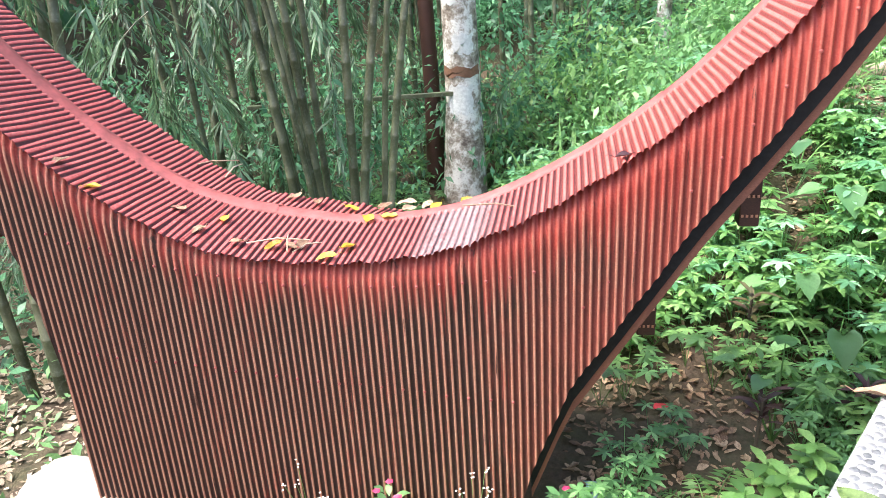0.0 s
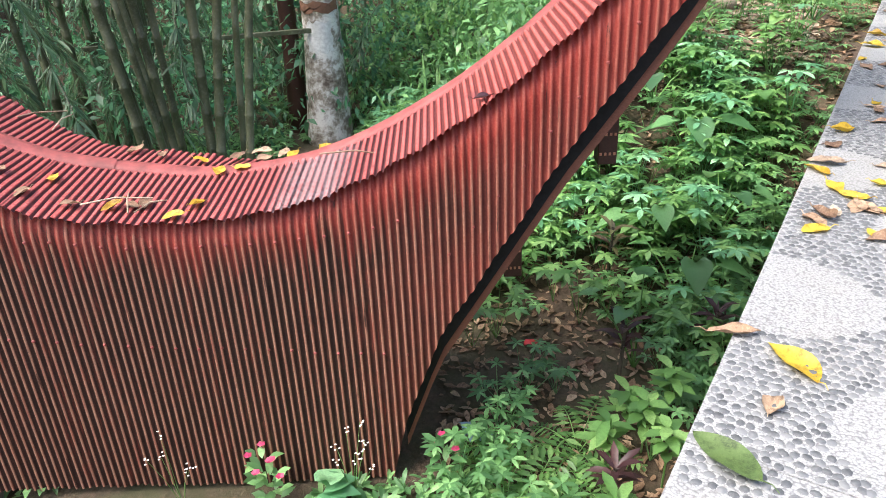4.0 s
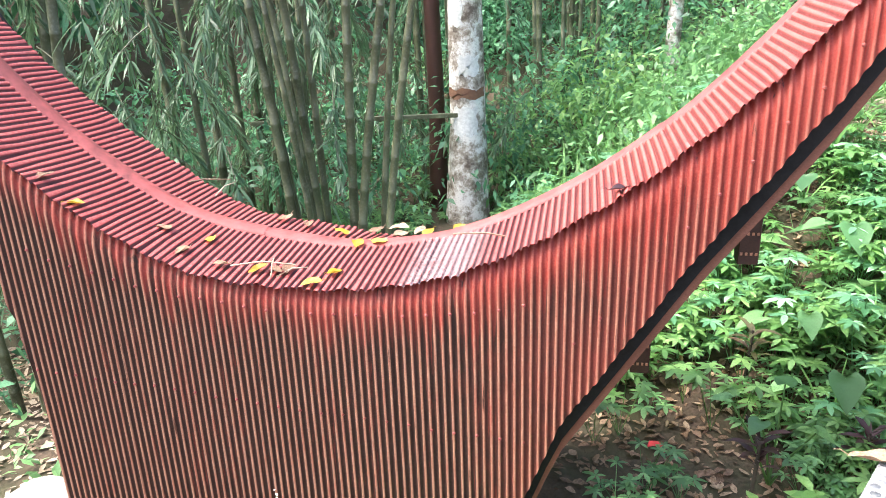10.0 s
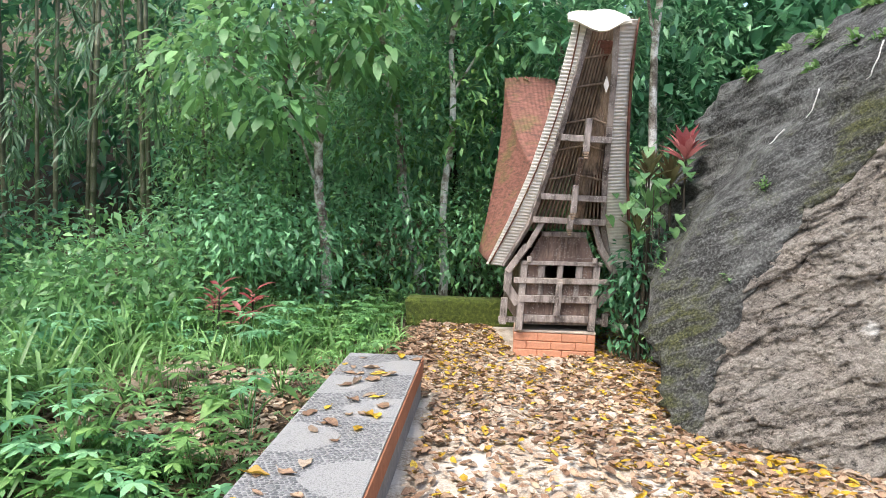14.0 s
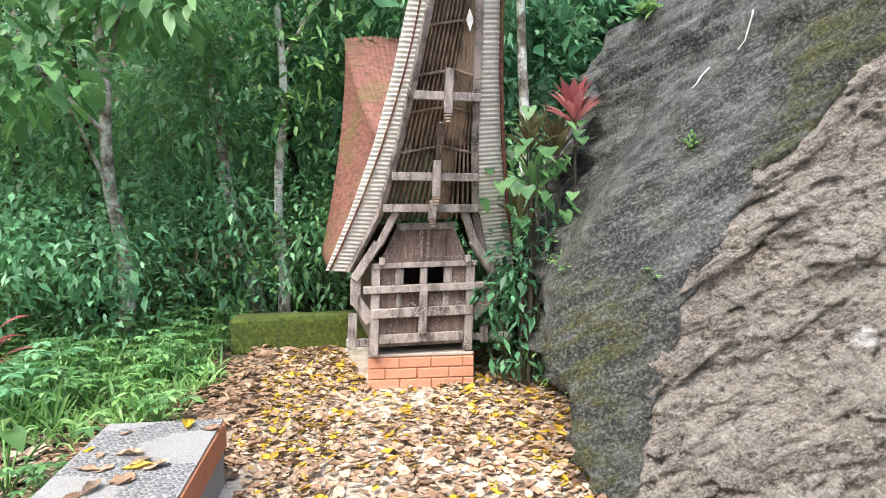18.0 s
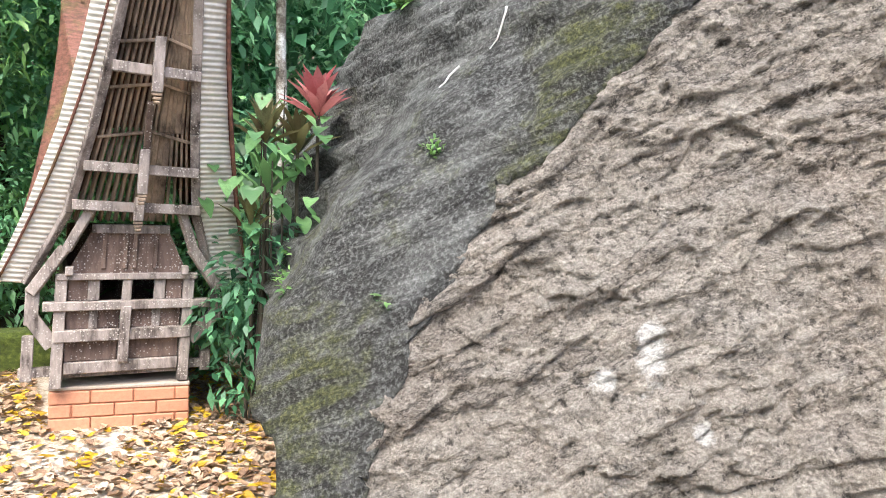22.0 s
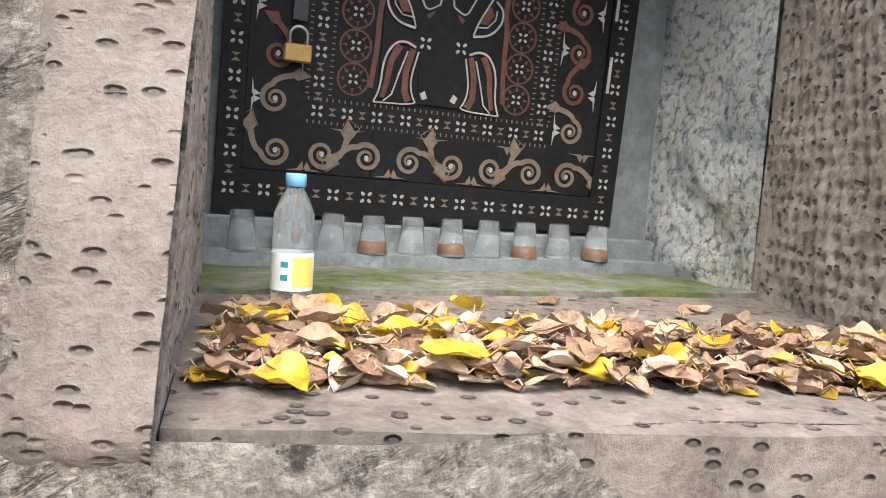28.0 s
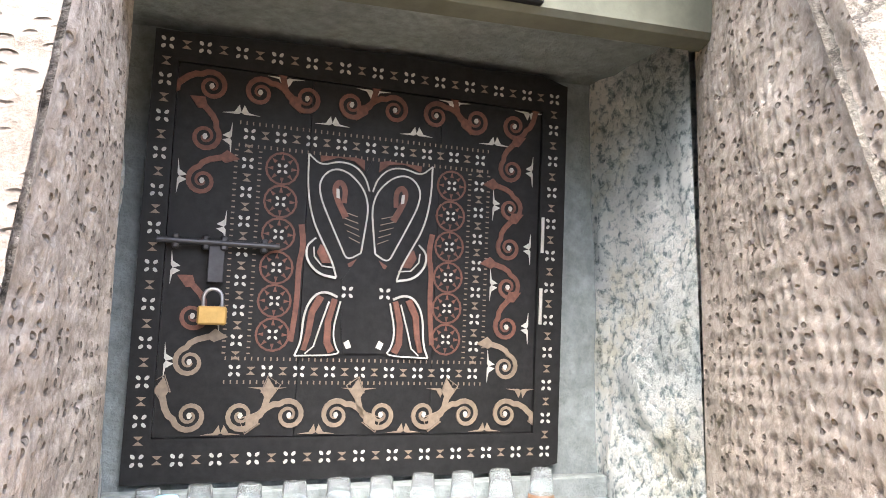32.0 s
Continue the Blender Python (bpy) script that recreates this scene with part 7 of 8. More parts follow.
def build_shrubs():
    """Leafy mass from the slope back into the wood."""
    def mass(name, mat, label, spots, leaf, per, quick=True):
        out = []
        for x, y, dz, r in spots:
            if not open_view(x, y, 0.3 + r):
                continue
            c = (x, y, ground_z(x, y) + dz)
            p, d = bush_points(c, (r, r, r * NP.uniform(0.7, 1.1)), int(per * r * r))
            dirs = d * 0.7 + NP.normal(0, 0.6, d.shape) + np.array([0, 0, -0.1])
            L = NP.uniform(leaf * 0.6, leaf * 1.3, len(p))
            out.append((quick_leaf if quick else leaf_arrays)(p, dirs, L, L * NP.uniform(0.38, 0.55, len(p)), 0.3))
        stuff(name, out, mat, label, "shrubs")
    R = NP.uniform
    # low belt behind grass, brighter
    mass("shrub_belt", M_LEAF, "mid-green leafy shrubs behind the grass", [(R(-6.5, -2.2), R(7.5, 10.5), R(0.2, 0.9), R(0.45, 0.85)) for _ in range(34)], 0.12, 620)
    mass("shrub_belt", M_LEAF, "green climbing vines over low shrubs", [(R(-6.2, -3.4), R(5.2, 8.0), R(0.1, 0.9), R(0.4, 0.75)) for _ in range(22)], 0.11, 640)
    mass("shrub_belt", M_BRIGHT, "bright green vine over a low tree stump", [(-5.1, 7.6, 1.3, 0.6), (-4.7, 7.9, 1.1, 0.5), (-5.5, 7.3, 0.9, 0.55)], 0.13, 800)
    # dark wall north of the yard
    mass("wood_edge", M_DEEP, "dark shaded foliage at the edge of the wood", [(R(-3.0, 3.4), R(10.6, 13.0), R(0.0, 4.6), R(0.7, 1.25)) for _ in range(66)], 0.13, 420)
    mass("wood_edge", M_LEAF, "green foliage at the edge of the wood", [(R(-3.2, 2.6), R(10.1, 11.4), R(0.0, 3.4), R(0.4, 0.8)) for _ in range(64)], 0.11, 520)
    mass("wood_edge", M_BRIGHT, "light green saplings at the edge of the wood", [(R(-3.0, 1.4), R(9.9, 10.8), R(0.0, 2.8), R(0.25, 0.5)) for _ in range(26)], 0.11, 520)
    mass("wood_edge", M_BLUE, "low leafy undergrowth beneath the slim trees", [(R(-4.4, -0.9), R(9.0, 10.2), R(0.1, 1.3), R(0.3, 0.6)) for _ in range(46)] + [(R(-0.9, 1.2), R(9.9, 10.5), R(0.1, 1.5), R(0.25, 0.5)) for _ in range(26)], 0.1, 620)
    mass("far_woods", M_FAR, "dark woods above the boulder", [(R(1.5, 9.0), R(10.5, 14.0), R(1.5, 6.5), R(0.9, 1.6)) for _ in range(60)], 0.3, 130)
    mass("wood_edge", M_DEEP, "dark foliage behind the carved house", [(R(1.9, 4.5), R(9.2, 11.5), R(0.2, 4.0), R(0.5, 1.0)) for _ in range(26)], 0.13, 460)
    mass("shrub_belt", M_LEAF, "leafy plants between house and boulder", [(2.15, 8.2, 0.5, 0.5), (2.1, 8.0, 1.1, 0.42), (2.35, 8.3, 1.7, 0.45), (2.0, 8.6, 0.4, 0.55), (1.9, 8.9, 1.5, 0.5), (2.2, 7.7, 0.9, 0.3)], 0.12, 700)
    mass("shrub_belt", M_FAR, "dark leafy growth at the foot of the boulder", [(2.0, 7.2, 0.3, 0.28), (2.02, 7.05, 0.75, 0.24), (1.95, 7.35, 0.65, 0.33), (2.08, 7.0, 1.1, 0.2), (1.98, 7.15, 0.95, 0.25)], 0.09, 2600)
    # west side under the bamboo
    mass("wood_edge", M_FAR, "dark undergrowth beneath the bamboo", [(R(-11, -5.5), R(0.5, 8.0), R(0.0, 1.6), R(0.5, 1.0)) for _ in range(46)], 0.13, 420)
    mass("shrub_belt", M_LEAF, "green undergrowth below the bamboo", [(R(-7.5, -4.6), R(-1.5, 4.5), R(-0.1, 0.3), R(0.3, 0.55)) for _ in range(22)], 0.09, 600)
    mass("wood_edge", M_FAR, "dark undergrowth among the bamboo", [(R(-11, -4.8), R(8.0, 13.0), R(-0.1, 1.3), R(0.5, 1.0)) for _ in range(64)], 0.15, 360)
    mass("wood_edge", M_LEAF, "green undergrowth among the bamboo", [(R(-9.5, -5.0), R(7.0, 10.0), R(-0.1, 0.5), R(0.3, 0.6)) for _ in range(30)], 0.11, 520)
    # far woods, all round
    far = []
    for _ in range(230):
        a = R(-2.2, 1.1)
        rr = R(13, 19)
        far.append((math.sin(a) * rr - 1, math.cos(a) * rr + 2, R(0.0, 8.5), R(1.2, 2.2)))
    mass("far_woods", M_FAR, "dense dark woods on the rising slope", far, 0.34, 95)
    mass("far_woods", M_LEAF, "dense green woods on the rising slope", [(math.sin(a) * rr - 1, math.cos(a) * rr + 2, R(0.0, 7), R(0.7, 1.4)) for a, rr in ((R(-2.2, 1.0), R(12.5, 15)) for _ in range(90))], 0.26, 150)


build_shrubs()


def trunk_path(x, y, z, h, lean, wob, n=9):
    return [(x + lean[0] * h * i / (n - 1) + wob * math.sin(i * 1.7 + x), y + lean[1] * h * i / (n - 1) + wob * math.cos(i * 1.3 + y), z + h * i / (n - 1)) for i in range(n)]


def build_trees():
    def tree(label, x, y, h, r, lean, bark, crown, leaf, mat, wob=0.04, droop=0.4, patches=()):
        t = thing("tree", label, "tree")
        z = ground_z(x, y) - 0.1
        pts = trunk_path(x, y, z, h, lean, wob)
        fast_mesh("trunk", [tube_arrays(pts, [r * (1.25 if i == 0 else 1) * (1 - 0.55 * i / 8) for i in range(9)], 14)], bark, t, True)
        arr, leaves = [], []
        for cx, cy, cz, cr, n in crown:
            i = min(8, max(2, int((cz - z) / h * 8) - 1))
            arr.append(tube_arrays([pts[i], (np.array(pts[i]) * 0.5 + np.array((cx, cy, cz)) * 0.5) + np.array([0, 0, 0.15]), (cx, cy, cz)], [r * 0.35, r * 0.2, r * 0.08], 6))
            p, d = bush_points((cx, cy, cz), (cr, cr, cr * 0.75), n, 0.35)
            L = NP.uniform(leaf * 0.6, leaf * 1.25, len(p))
            dirs = d * np.array([1, 1, 0.5]) + NP.normal(0, 0.45, d.shape) + np.array([0, 0, -0.25])
            leaves.append(leaf_arrays(p, dirs, L, L * 0.56, droop, 0.06))
        for k in range(0 if crown else 4):
            p, a = np.array(pts[4 + k]), 2.1 * k + x
            q = np.array([math.cos(a), math.sin(a), 0.9]) * NP.uniform(0.5, 0.9)
            fast_mesh("limb", [tube_arrays([p, p + q * 0.5, p + q + np.array([0, 0, 0.2])], [r * 0.3, r * 0.22, r * 0.1], 6)], bark, t, True)
        for z0, z1, a0, a1, mat2, what in patches:
            rows = []
            for i in range(7):
                zz = z0 + (z1 - z0) * i / 6
                g = min(0.999, max(0.0, (zz - z) / h)) * 8
                c = np.array(pts[int(g)]) * (1 - g % 1) + np.array(pts[int(g) + 1]) * (g % 1)
                rr = r * (1 - 0.55 * g / 8) + 0.006
                for j in range(9):
                    a = a0 + (a1 - a0) * j / 8 + 0.08 * math.sin(i * 2.3 + j)
                    rows.append((c[0] + rr * math.cos(a), c[1] + rr * math.sin(a), zz + 0.02 * math.sin(j * 1.9 + i)))
            mesh_object("bark_patch", rows, [(i * 9 + j, i * 9 + j + 1, (i + 1) * 9 + j + 1, (i + 1) * 9 + j) for i in range(6) for j in range(8)], mat2, t, what, smooth=True)
        if arr:
            fast_mesh("limb", arr, bark, t, True)
        if leaves:
            fast_mesh("crown", leaves, mat, t)
    tree("tall pale-barked tree with white lichen patches on the trunk", -6.17, 6.1, 11, 0.23, (0.02, 0.0), M_BARK, [], 0.1, M_LEAF, 0.02, patches=((-0.06, 0.05, -2.6, 0.1, M_SCAR, "brown band of bare bark"), (-0.5, -0.16, -1.9, -0.5, M_LICHEN, "white lichen patch"), (0.2, 0.42, -1.5, -0.3, M_LICHEN, "white lichen patch"), (0.75, 1.2, -2.2, -1.2, M_LICHEN, "white lichen patch")))
    tree("rust-brown trunk behind the pale-barked tree", -6.75, 6.35, 11, 0.11, (0.0, 0.0), M_DARKWOOD, [], 0.1, M_LEAF, 0.02)
    tree("slim pale trunk in the bamboo", -4.72, 9.3, 10, 0.11, (0.03, 0.0), M_BARK, [], 0.1, M_LEAF, 0.02)
    tree("small lichen-spotted tree with large oval leaves", -0.95, 9.85, 4.2, 0.075, (-0.05, 0.03), M_BARK,
         [(-2.1, 9.0, 2.9, 0.75, 260), (-1.5, 9.3, 3.5, 0.85, 312), (-0.7, 9.4, 3.2, 0.7, 247), (-1.4, 8.9, 2.4, 0.55, 169), (-0.4, 9.5, 4.1, 0.8, 260), (-1.7, 9.2, 4.4, 0.9, 299)], 0.175, M_LEAF)
    tree("leaning tree with white-washed foot and mossy upper trunk", 0.28, 10.5, 4.4, 0.085, (-0.16, 0.03), M_BARK, [(-0.5, 10.3, 3.9, 0.7, 150), (0.2, 10.2, 4.4, 0.7, 150)], 0.2, M_LEAF, 0.05, patches=((0.12, 0.62, -3.1, 0.0, M_LICHEN, "white lichen patch"), (0.72, 0.86, -2.4, -1.2, M_LICHEN, "white lichen patch"), (1.1, 1.2, -2.0, -0.9, M_LICHEN, "white lichen patch")))
    tree("slim tree with white-washed foot", 0.5, 10.2, 4.6, 0.06, (0.03, 0.04), M_BARK, [(0.8, 10.2, 4.2, 0.7, 150), (1.3, 10.4, 3.6, 0.6, 120)], 0.2, M_LEAF, 0.04, patches=((0.1, 0.9, -3.1, 0.0, M_LICHEN, "white lichen patch"), (1.1, 1.35, -2.5, -0.8, M_LICHEN, "white lichen patch"), (2.3, 2.7, -2.6, -0.6, M_LICHEN, "white lichen patch")))
    tree("slim pale tree behind the boulder", 3.0, 9.6, 5.5, 0.07, (0.02, 0.05), M_BARK, [(2.6, 9.4, 4.6, 0.8, 160)], 0.2, M_DEEP, 0.04)
    for x, y in ((-2.4, 12.2), (-0.4, 12.6), (1.6, 12.4), (-1.5, 11.8), (2.3, 11.2), (0.9, 11.6)):
        tree("slim dark trunk in the wood", x, y, 8, NP.uniform(0.04, 0.075), (NP.uniform(-0.06, 0.06), 0), M_BARK if x > 1 else M_DARKBARK, [], 0.1, M_DEEP, 0.05)
    # epiphyte ferns on the leaning trunks
    for x, y, z, s in ((-0.42, 10.25, 3.35, 0.75), (-0.1, 10.2, 2.9, 0.5), (0.62, 10.1, 2.3, 0.4)):
        t = thing("epiphyte_fern", "yellow-green nest fern perched on a tree trunk", "fern", "epiphytes")
        t.location = (x, y, z)
        for k in range(10):
            a = 6.28 * k / 10
            d = np.array([[math.cos(a) * 0.6, math.sin(a) * 0.6, 0.8 if k % 3 else -0.7]])
            fast_mesh("frond", [leaf_arrays(np.zeros((1, 3)), d, s * NP.uniform(0.6, 1), 0.09, 0.5, 0.08, 0.1)], M_BRIGHT, t, True)


build_trees()


def build_bamboo():
    def culm(parent, x, y, h, r, lean, name="culm"):
        z = ground_z(x, y) - 0.1
        n = int(h / 0.32)
        path, rad = [], []
        for i in range(n + 1):
            f = i / n
            c = (x + lean[0] * h * f ** 1.4, y + lean[1] * h * f ** 1.4, z + h * f)
            rr = r * (1 - 0.7 * f)
            for dz, k in ((-0.012, 1.0), (0.0, 1.12), (0.012, 0.97)):
                path.append((c[0], c[1], c[2] + dz))
                rad.append(rr * k)
        return fast_mesh(name, [tube_arrays(path, rad, 9)], M_BAMBOO, parent, True)
    clumps = ((-5.9, 3.5, 11, 0.42, 0.043, 0.24), (-7.2, 1.4, 8, 0.6, 0.055, 0.14), (-8.0, 4.2, 9, 0.8, 0.05, 0.1), (-7.4, 7.6, 8, 0.7, 0.045, 0.05), (-6.4, 9.2, 10, 0.9, 0.045, 0.05),
              (-4.9, 10.8, 12, 1.0, 0.045, 0.06), (-3.4, 12.0, 9, 0.9, 0.045, 0.07), (-8.5, 0.0, 6, 0.8, 0.05, 0.12), (-7.0, 11.5, 10, 1.2, 0.05, 0.05), (-9.5, 7.0, 9, 1.2, 0.05, 0.06))
    for cx, cy, n, spread, r, ln in clumps:
        t = thing("bamboo_clump", "clump of tall grey-green bamboo culms", "bamboo", "bamboo")
        for k in range(n):
            a = NP.uniform(0, 6.28)
            q = NP.uniform(0, 1) ** 0.5 * spread
            culm(t, cx + math.cos(a) * q, cy + math.sin(a) * q, NP.uniform(7, 11), r * NP.uniform(0.75, 1.15), (math.cos(a) * ln * NP.uniform(0.2, 1), math.sin(a) * ln * NP.uniform(0.2, 1)))
    # drooping sprays: fans of narrow leaves along thin twigs
    out, twigs = [], []
    def spray(p, a, L):
        n = 7
        d = np.array([math.cos(a) * 0.7, math.sin(a) * 0.7, -0.35])
        pts = [np.array(p) + d * L * f + np.array([0, 0, -0.5 * L * f * f]) for f in np.linspace(0, 1, n)]
        twigs.append(tube_arrays(pts, [0.006 * (1 - 0.8 * i / n) for i in range(n)], 4))
        for q in pts[2:]:
            m = NP.randint(5, 9)
            ang = a + NP.uniform(-1.2, 1.2, m)
            dirs = np.stack([np.cos(ang) * 0.7, np.sin(ang) * 0.7, NP.uniform(-1.1, -0.1, m)], 1)
            LL = NP.uniform(0.12, 0.24, m)
            out.append(leaf_arrays(np.repeat(q[None], m, 0) + NP.normal(0, 0.01, (m, 3)), dirs, LL, LL * 0.13, 0.35, 0.1))
    for _ in range(430):
        x, y = NP.uniform(-9.0, -5.4), NP.uniform(1.4, 6.8)
        if x > -6.6 and 2.6 < y < 4.6 and NP.uniform() < 0.75:
            continue
        if not open_view(x, y, 0.9) or y < 2.6 and x > -5.9:
            continue
        spray((x, y, ground_z(x, y) + NP.uniform(0.7, 5.0)), NP.uniform(0, 6.28), NP.uniform(0.5, 1.1))
    for _ in range(150):
        x, y = NP.uniform(-8.5, -2.6), NP.uniform(8.6, 12.5)
        spray((x, y, ground_z(x, y) + NP.uniform(2.0, 6.5)), NP.uniform(0, 6.28), NP.uniform(0.5, 1.0))
    stuff("bamboo_foliage", out, M_BAMLEAF, "drooping fans of narrow bamboo leaves", "bamboo")
    stuff("bamboo_twigs", twigs, M_BAMBOO, "thin bamboo twigs", "bamboo")
    # pole lashed between trunks
    t = beam("bamboo_rail", (-8.2, 4.6, -0.28), (-6.0, 6.0, -0.25), 0.05, 0.05, M_BAMBOO)
    tagged(t, "cut bamboo pole lashed between the trunks", "pole")


build_bamboo()


def build_small_plants():
    # red cordylines on the slope and by the boulder
    def cordyline(x, y, z, h, n, mat, label, L=0.3):
        t = thing("cordyline", label, "plant", "cordylines")
        t.location = (x, y, z)
        fast_mesh("stem", [tube_arrays([(0, 0, -0.05), (0.02, 0, h)], [0.014, 0.009], 6)], M_DARKBARK, t, True)
        for k in range(n):
            a = 2.4 * k
            e = NP.uniform(0.3, 1.3)
            d = np.array([[math.cos(a), math.sin(a), e]])
            fast_mesh("leaf", [leaf_arrays(np.array([[0.02, 0, h * (1 - 0.4 * k / n)]]), d, L * NP.uniform(0.7, 1.1), L * 0.2, 0.35, 0.15, 0.1)], mat, t, True)
    for x, y, h in ((-1.85, 7.85, 0.6), (-1.55, 7.95, 0.55), (-1.95, 8.1, 0.45), (-1.62, 7.7, 0.4)):
        cordyline(x, y, ground_z(x, y), h, 9, M_REDLEAF, "red-leaved cordyline on a thin stem")
    # upright tufts of broad leaves against the boulder
    def tuft(x, y, z, n, L, w, mat, label):
        t = thing("cordyline", label, "plant", "cordylines")
        t.location = (x, y, z)
        fast_mesh("stem", [tube_arrays([(0, 0.05, -z), (0.02, 0.02, -z / 2), (0, 0, 0)], [0.016, 0.013, 0.01], 6)], M_DARKBARK, t, True)
        for k in range(n):
            a = 2.4 * k
            e = 0.45 + 2.4 * (1 - k / n)
            d = np.array([[math.cos(a), math.sin(a), e]])
            fast_mesh("leaf", [leaf_arrays(np.array([[0, 0, 0.04 - 0.1 * k / n]]), d, L * NP.uniform(0.8, 1.1), w * NP.uniform(0.8, 1.15), 0.18, 0.2, 0.06)], mat, t, True)
    tuft(2.3, 6.9, 1.88, 26, 0.3, 0.075, M_REDLEAF, "cordyline tuft with broad upright crimson leaves beside the boulder")
    tuft(2.2, 6.95, 1.66, 20, 0.32, 0.06, M_BRONZE, "bronze-green cordyline tuft beside the boulder")
    tuft(2.02, 7.0, 1.7, 20, 0.3, 0.055, M_BRONZE, "bronze-green cordyline tuft beside the boulder")
    tuft(2.05, 7.02, 1.4, 12, 0.36, 0.06, M_LEAF, "green broad-leaved cordyline tuft beside the house")
    tuft(1.97, 7.05, 1.2, 12, 0.3, 0.05, M_BRONZE, "bronze-green cordyline tuft beside the boulder")
    for x, y, z, n in ((2.0, 7.0, 1.45, 18), (2.1, 6.92, 1.6, 18), (2.05, 6.95, 1.25, 20)):
        t = thing("vine", "bright three-lobed vine leaves climbing beside the house", "vine", "vines")
        t.location = (x, y, z)
        fast_mesh("stem", [tube_arrays([(0, 0.1, -z), (0.03, 0.05, -z / 2), (0, 0, 0.4)], [0.008, 0.007, 0.004], 5)], M_DARKBARK, t, True)
        for k in range(n):
            hub = NP.normal(0, 0.17, 3) + np.array([0, 0, 0.1])
            yaw = -1.57 + NP.uniform(-0.9, 0.9)
            fast_mesh("leaf", [heart_leaf(hub, yaw, NP.uniform(-0.9, -0.2), NP.uniform(0.07, 0.13))], M_LEAF, t, True)
    for x, y, h in ((-1.84, 1.2, 0.25), (-1.5, 2.5, 0.35), (-1.95, 2.0, 0.5)):
        cordyline(x, y, ground_z(x, y), h, 14, M_PURPLE, "dark purple-leaved plant in the undergrowth", 0.2)
    cordyline(-2.2, 2.95, ground_z(-2.2, 2.95), 0.5, 14, M_BRONZE, "olive and brown leaved bush below the roof", 0.2)

    # ferns
    def fern(x, y, s, n, mat=M_BRIGHT):
        t = thing("fern", "bright green feathery fern on the ground", "fern", "ferns")
        t.location = (x, y, ground_z(x, y))
        for k in range(n):
            a = 6.28 * k / n + NP.uniform(-0.3, 0.3)
            L = s * NP.uniform(0.7, 1.1)
            pts, arr = [], []
            for f in np.linspace(0, 1, 12):
                pts.append(np.array([math.cos(a) * L * f, math.sin(a) * L * f, L * (0.9 * f - 0.75 * f * f)]))
            arr.append(tube_arrays(pts, [0.003] * 12, 4))
            for i, p in enumerate(pts[1:]):
                w = 0.28 * L * math.sin(math.pi * (0.12 + 0.85 * i / 11))
                for sgn in (-1, 1):
                    d = np.array([[-math.sin(a) * sgn + 0.35 * math.cos(a), math.cos(a) * sgn + 0.35 * math.sin(a), 0.0]])
                    arr.append(quick_leaf(p[None], d, max(0.02, w), 0.028 * L / 0.35, 0.25))
            fast_mesh("frond", arr, mat, t)
    for x, y, s, n in ((-2.19, 1.22, 0.4, 9), (-2.05, 1.5, 0.38, 8), (-2.32, 1.05, 0.36, 8), (-2.0, 1.1, 0.34, 8), (-2.15, 0.8, 0.35, 7), (-2.9, 3.2, 0.4, 7), (-1.9, 7.3, 0.5, 8), (-2.6, 8.4, 0.6, 8)):
        fern(x, y, s, n)
    # lettuce-like bright plants at the foot of the ledge
    for x, y, z in ((-1.66, 1.85, 0.1), (-1.75, 1.62, 0.05), (-1.85, 1.72, 0.0), (-1.62, 1.4, 0.1), (-1.9, 1.45, 0.0), (-1.78, 1.0, 0.0)):
        t = thing("leafy_plant", "bright green leafy plant at the foot of the ledge", "plant", "leafy plants")
        zg = ground_z(x, y)
        t.location = (x, y, zg)
        fast_mesh("stem", [tube_arrays([(0, 0, 0), (0.01, 0, 0.3 + z)], [0.006, 0.004], 5)], M_GRASS, t, True)
        for k in range(16):
            a = 2.4 * k
            d = np.array([[math.cos(a), math.sin(a), NP.uniform(0.1, 0.7)]])
            fast_mesh("leaf", [leaf_arrays(np.array([[0, 0, 0.12 + z + 0.18 * k / 16]]), d, NP.uniform(0.1, 0.2), 0.06, 0.3, 0.1, 0.1)], M_BRIGHT, t, True)
    # pink impatiens in front of the skirt
    for x, y in ((-3.4, 0.7), (-2.6, 1.04), (-3.3, 0.62)):
        t = thing("pink_flower", "small pink-flowered plant in front of the red roof", "flower", "pink flowers")
        t.location = (x, y, ground_z(x, y))
        for k in range(18):
            a = 2.4 * k
            d = np.array([[math.cos(a), math.sin(a), NP.uniform(0.2, 1.0)]])
            fast_mesh("leaf", [leaf_arrays(np.array([[0.03 * math.cos(a), 0.03 * math.sin(a), 0.06 + 0.012 * k]]), d, NP.uniform(0.07, 0.12), 0.04, 0.3, 0.08, 0.1)], M_LEAF, t, True)
        for k in range(3):
            a0 = 2.1 * k
            c = np.array([0.06 * math.cos(a0), 0.06 * math.sin(a0), 0.27 + 0.02 * k])
            ang = np.linspace(0, 5.0, 5)
            d = np.stack([np.cos(ang), np.sin(ang), np.full(5, 0.4)], 1)
            fast_mesh("petals", [leaf_arrays(np.repeat(c[None], 5, 0), d, 0.024, 0.022, 0.1, 0.02, 0.02)], M_PINK, t, True)
    t = thing("calathea", "pale-veined silver-green leaf plant by the red roof", "plant")
    t.location = (-3.06, 0.72, ground_z(-3.06, 0.72))
    for k in range(5):
        fast_mesh("leaf", [heart_leaf(np.array([0.0, 0.0, 0.1 + 0.03 * k]), -1.2 + 0.7 * k, 0.6 - 0.2 * k, 0.16)], M_BLUE, t, True)
    # thin weeds with tiny white flowers
    white = simple("white_petal", (0.75, 0.75, 0.7), 0.6, 0.1, 40)
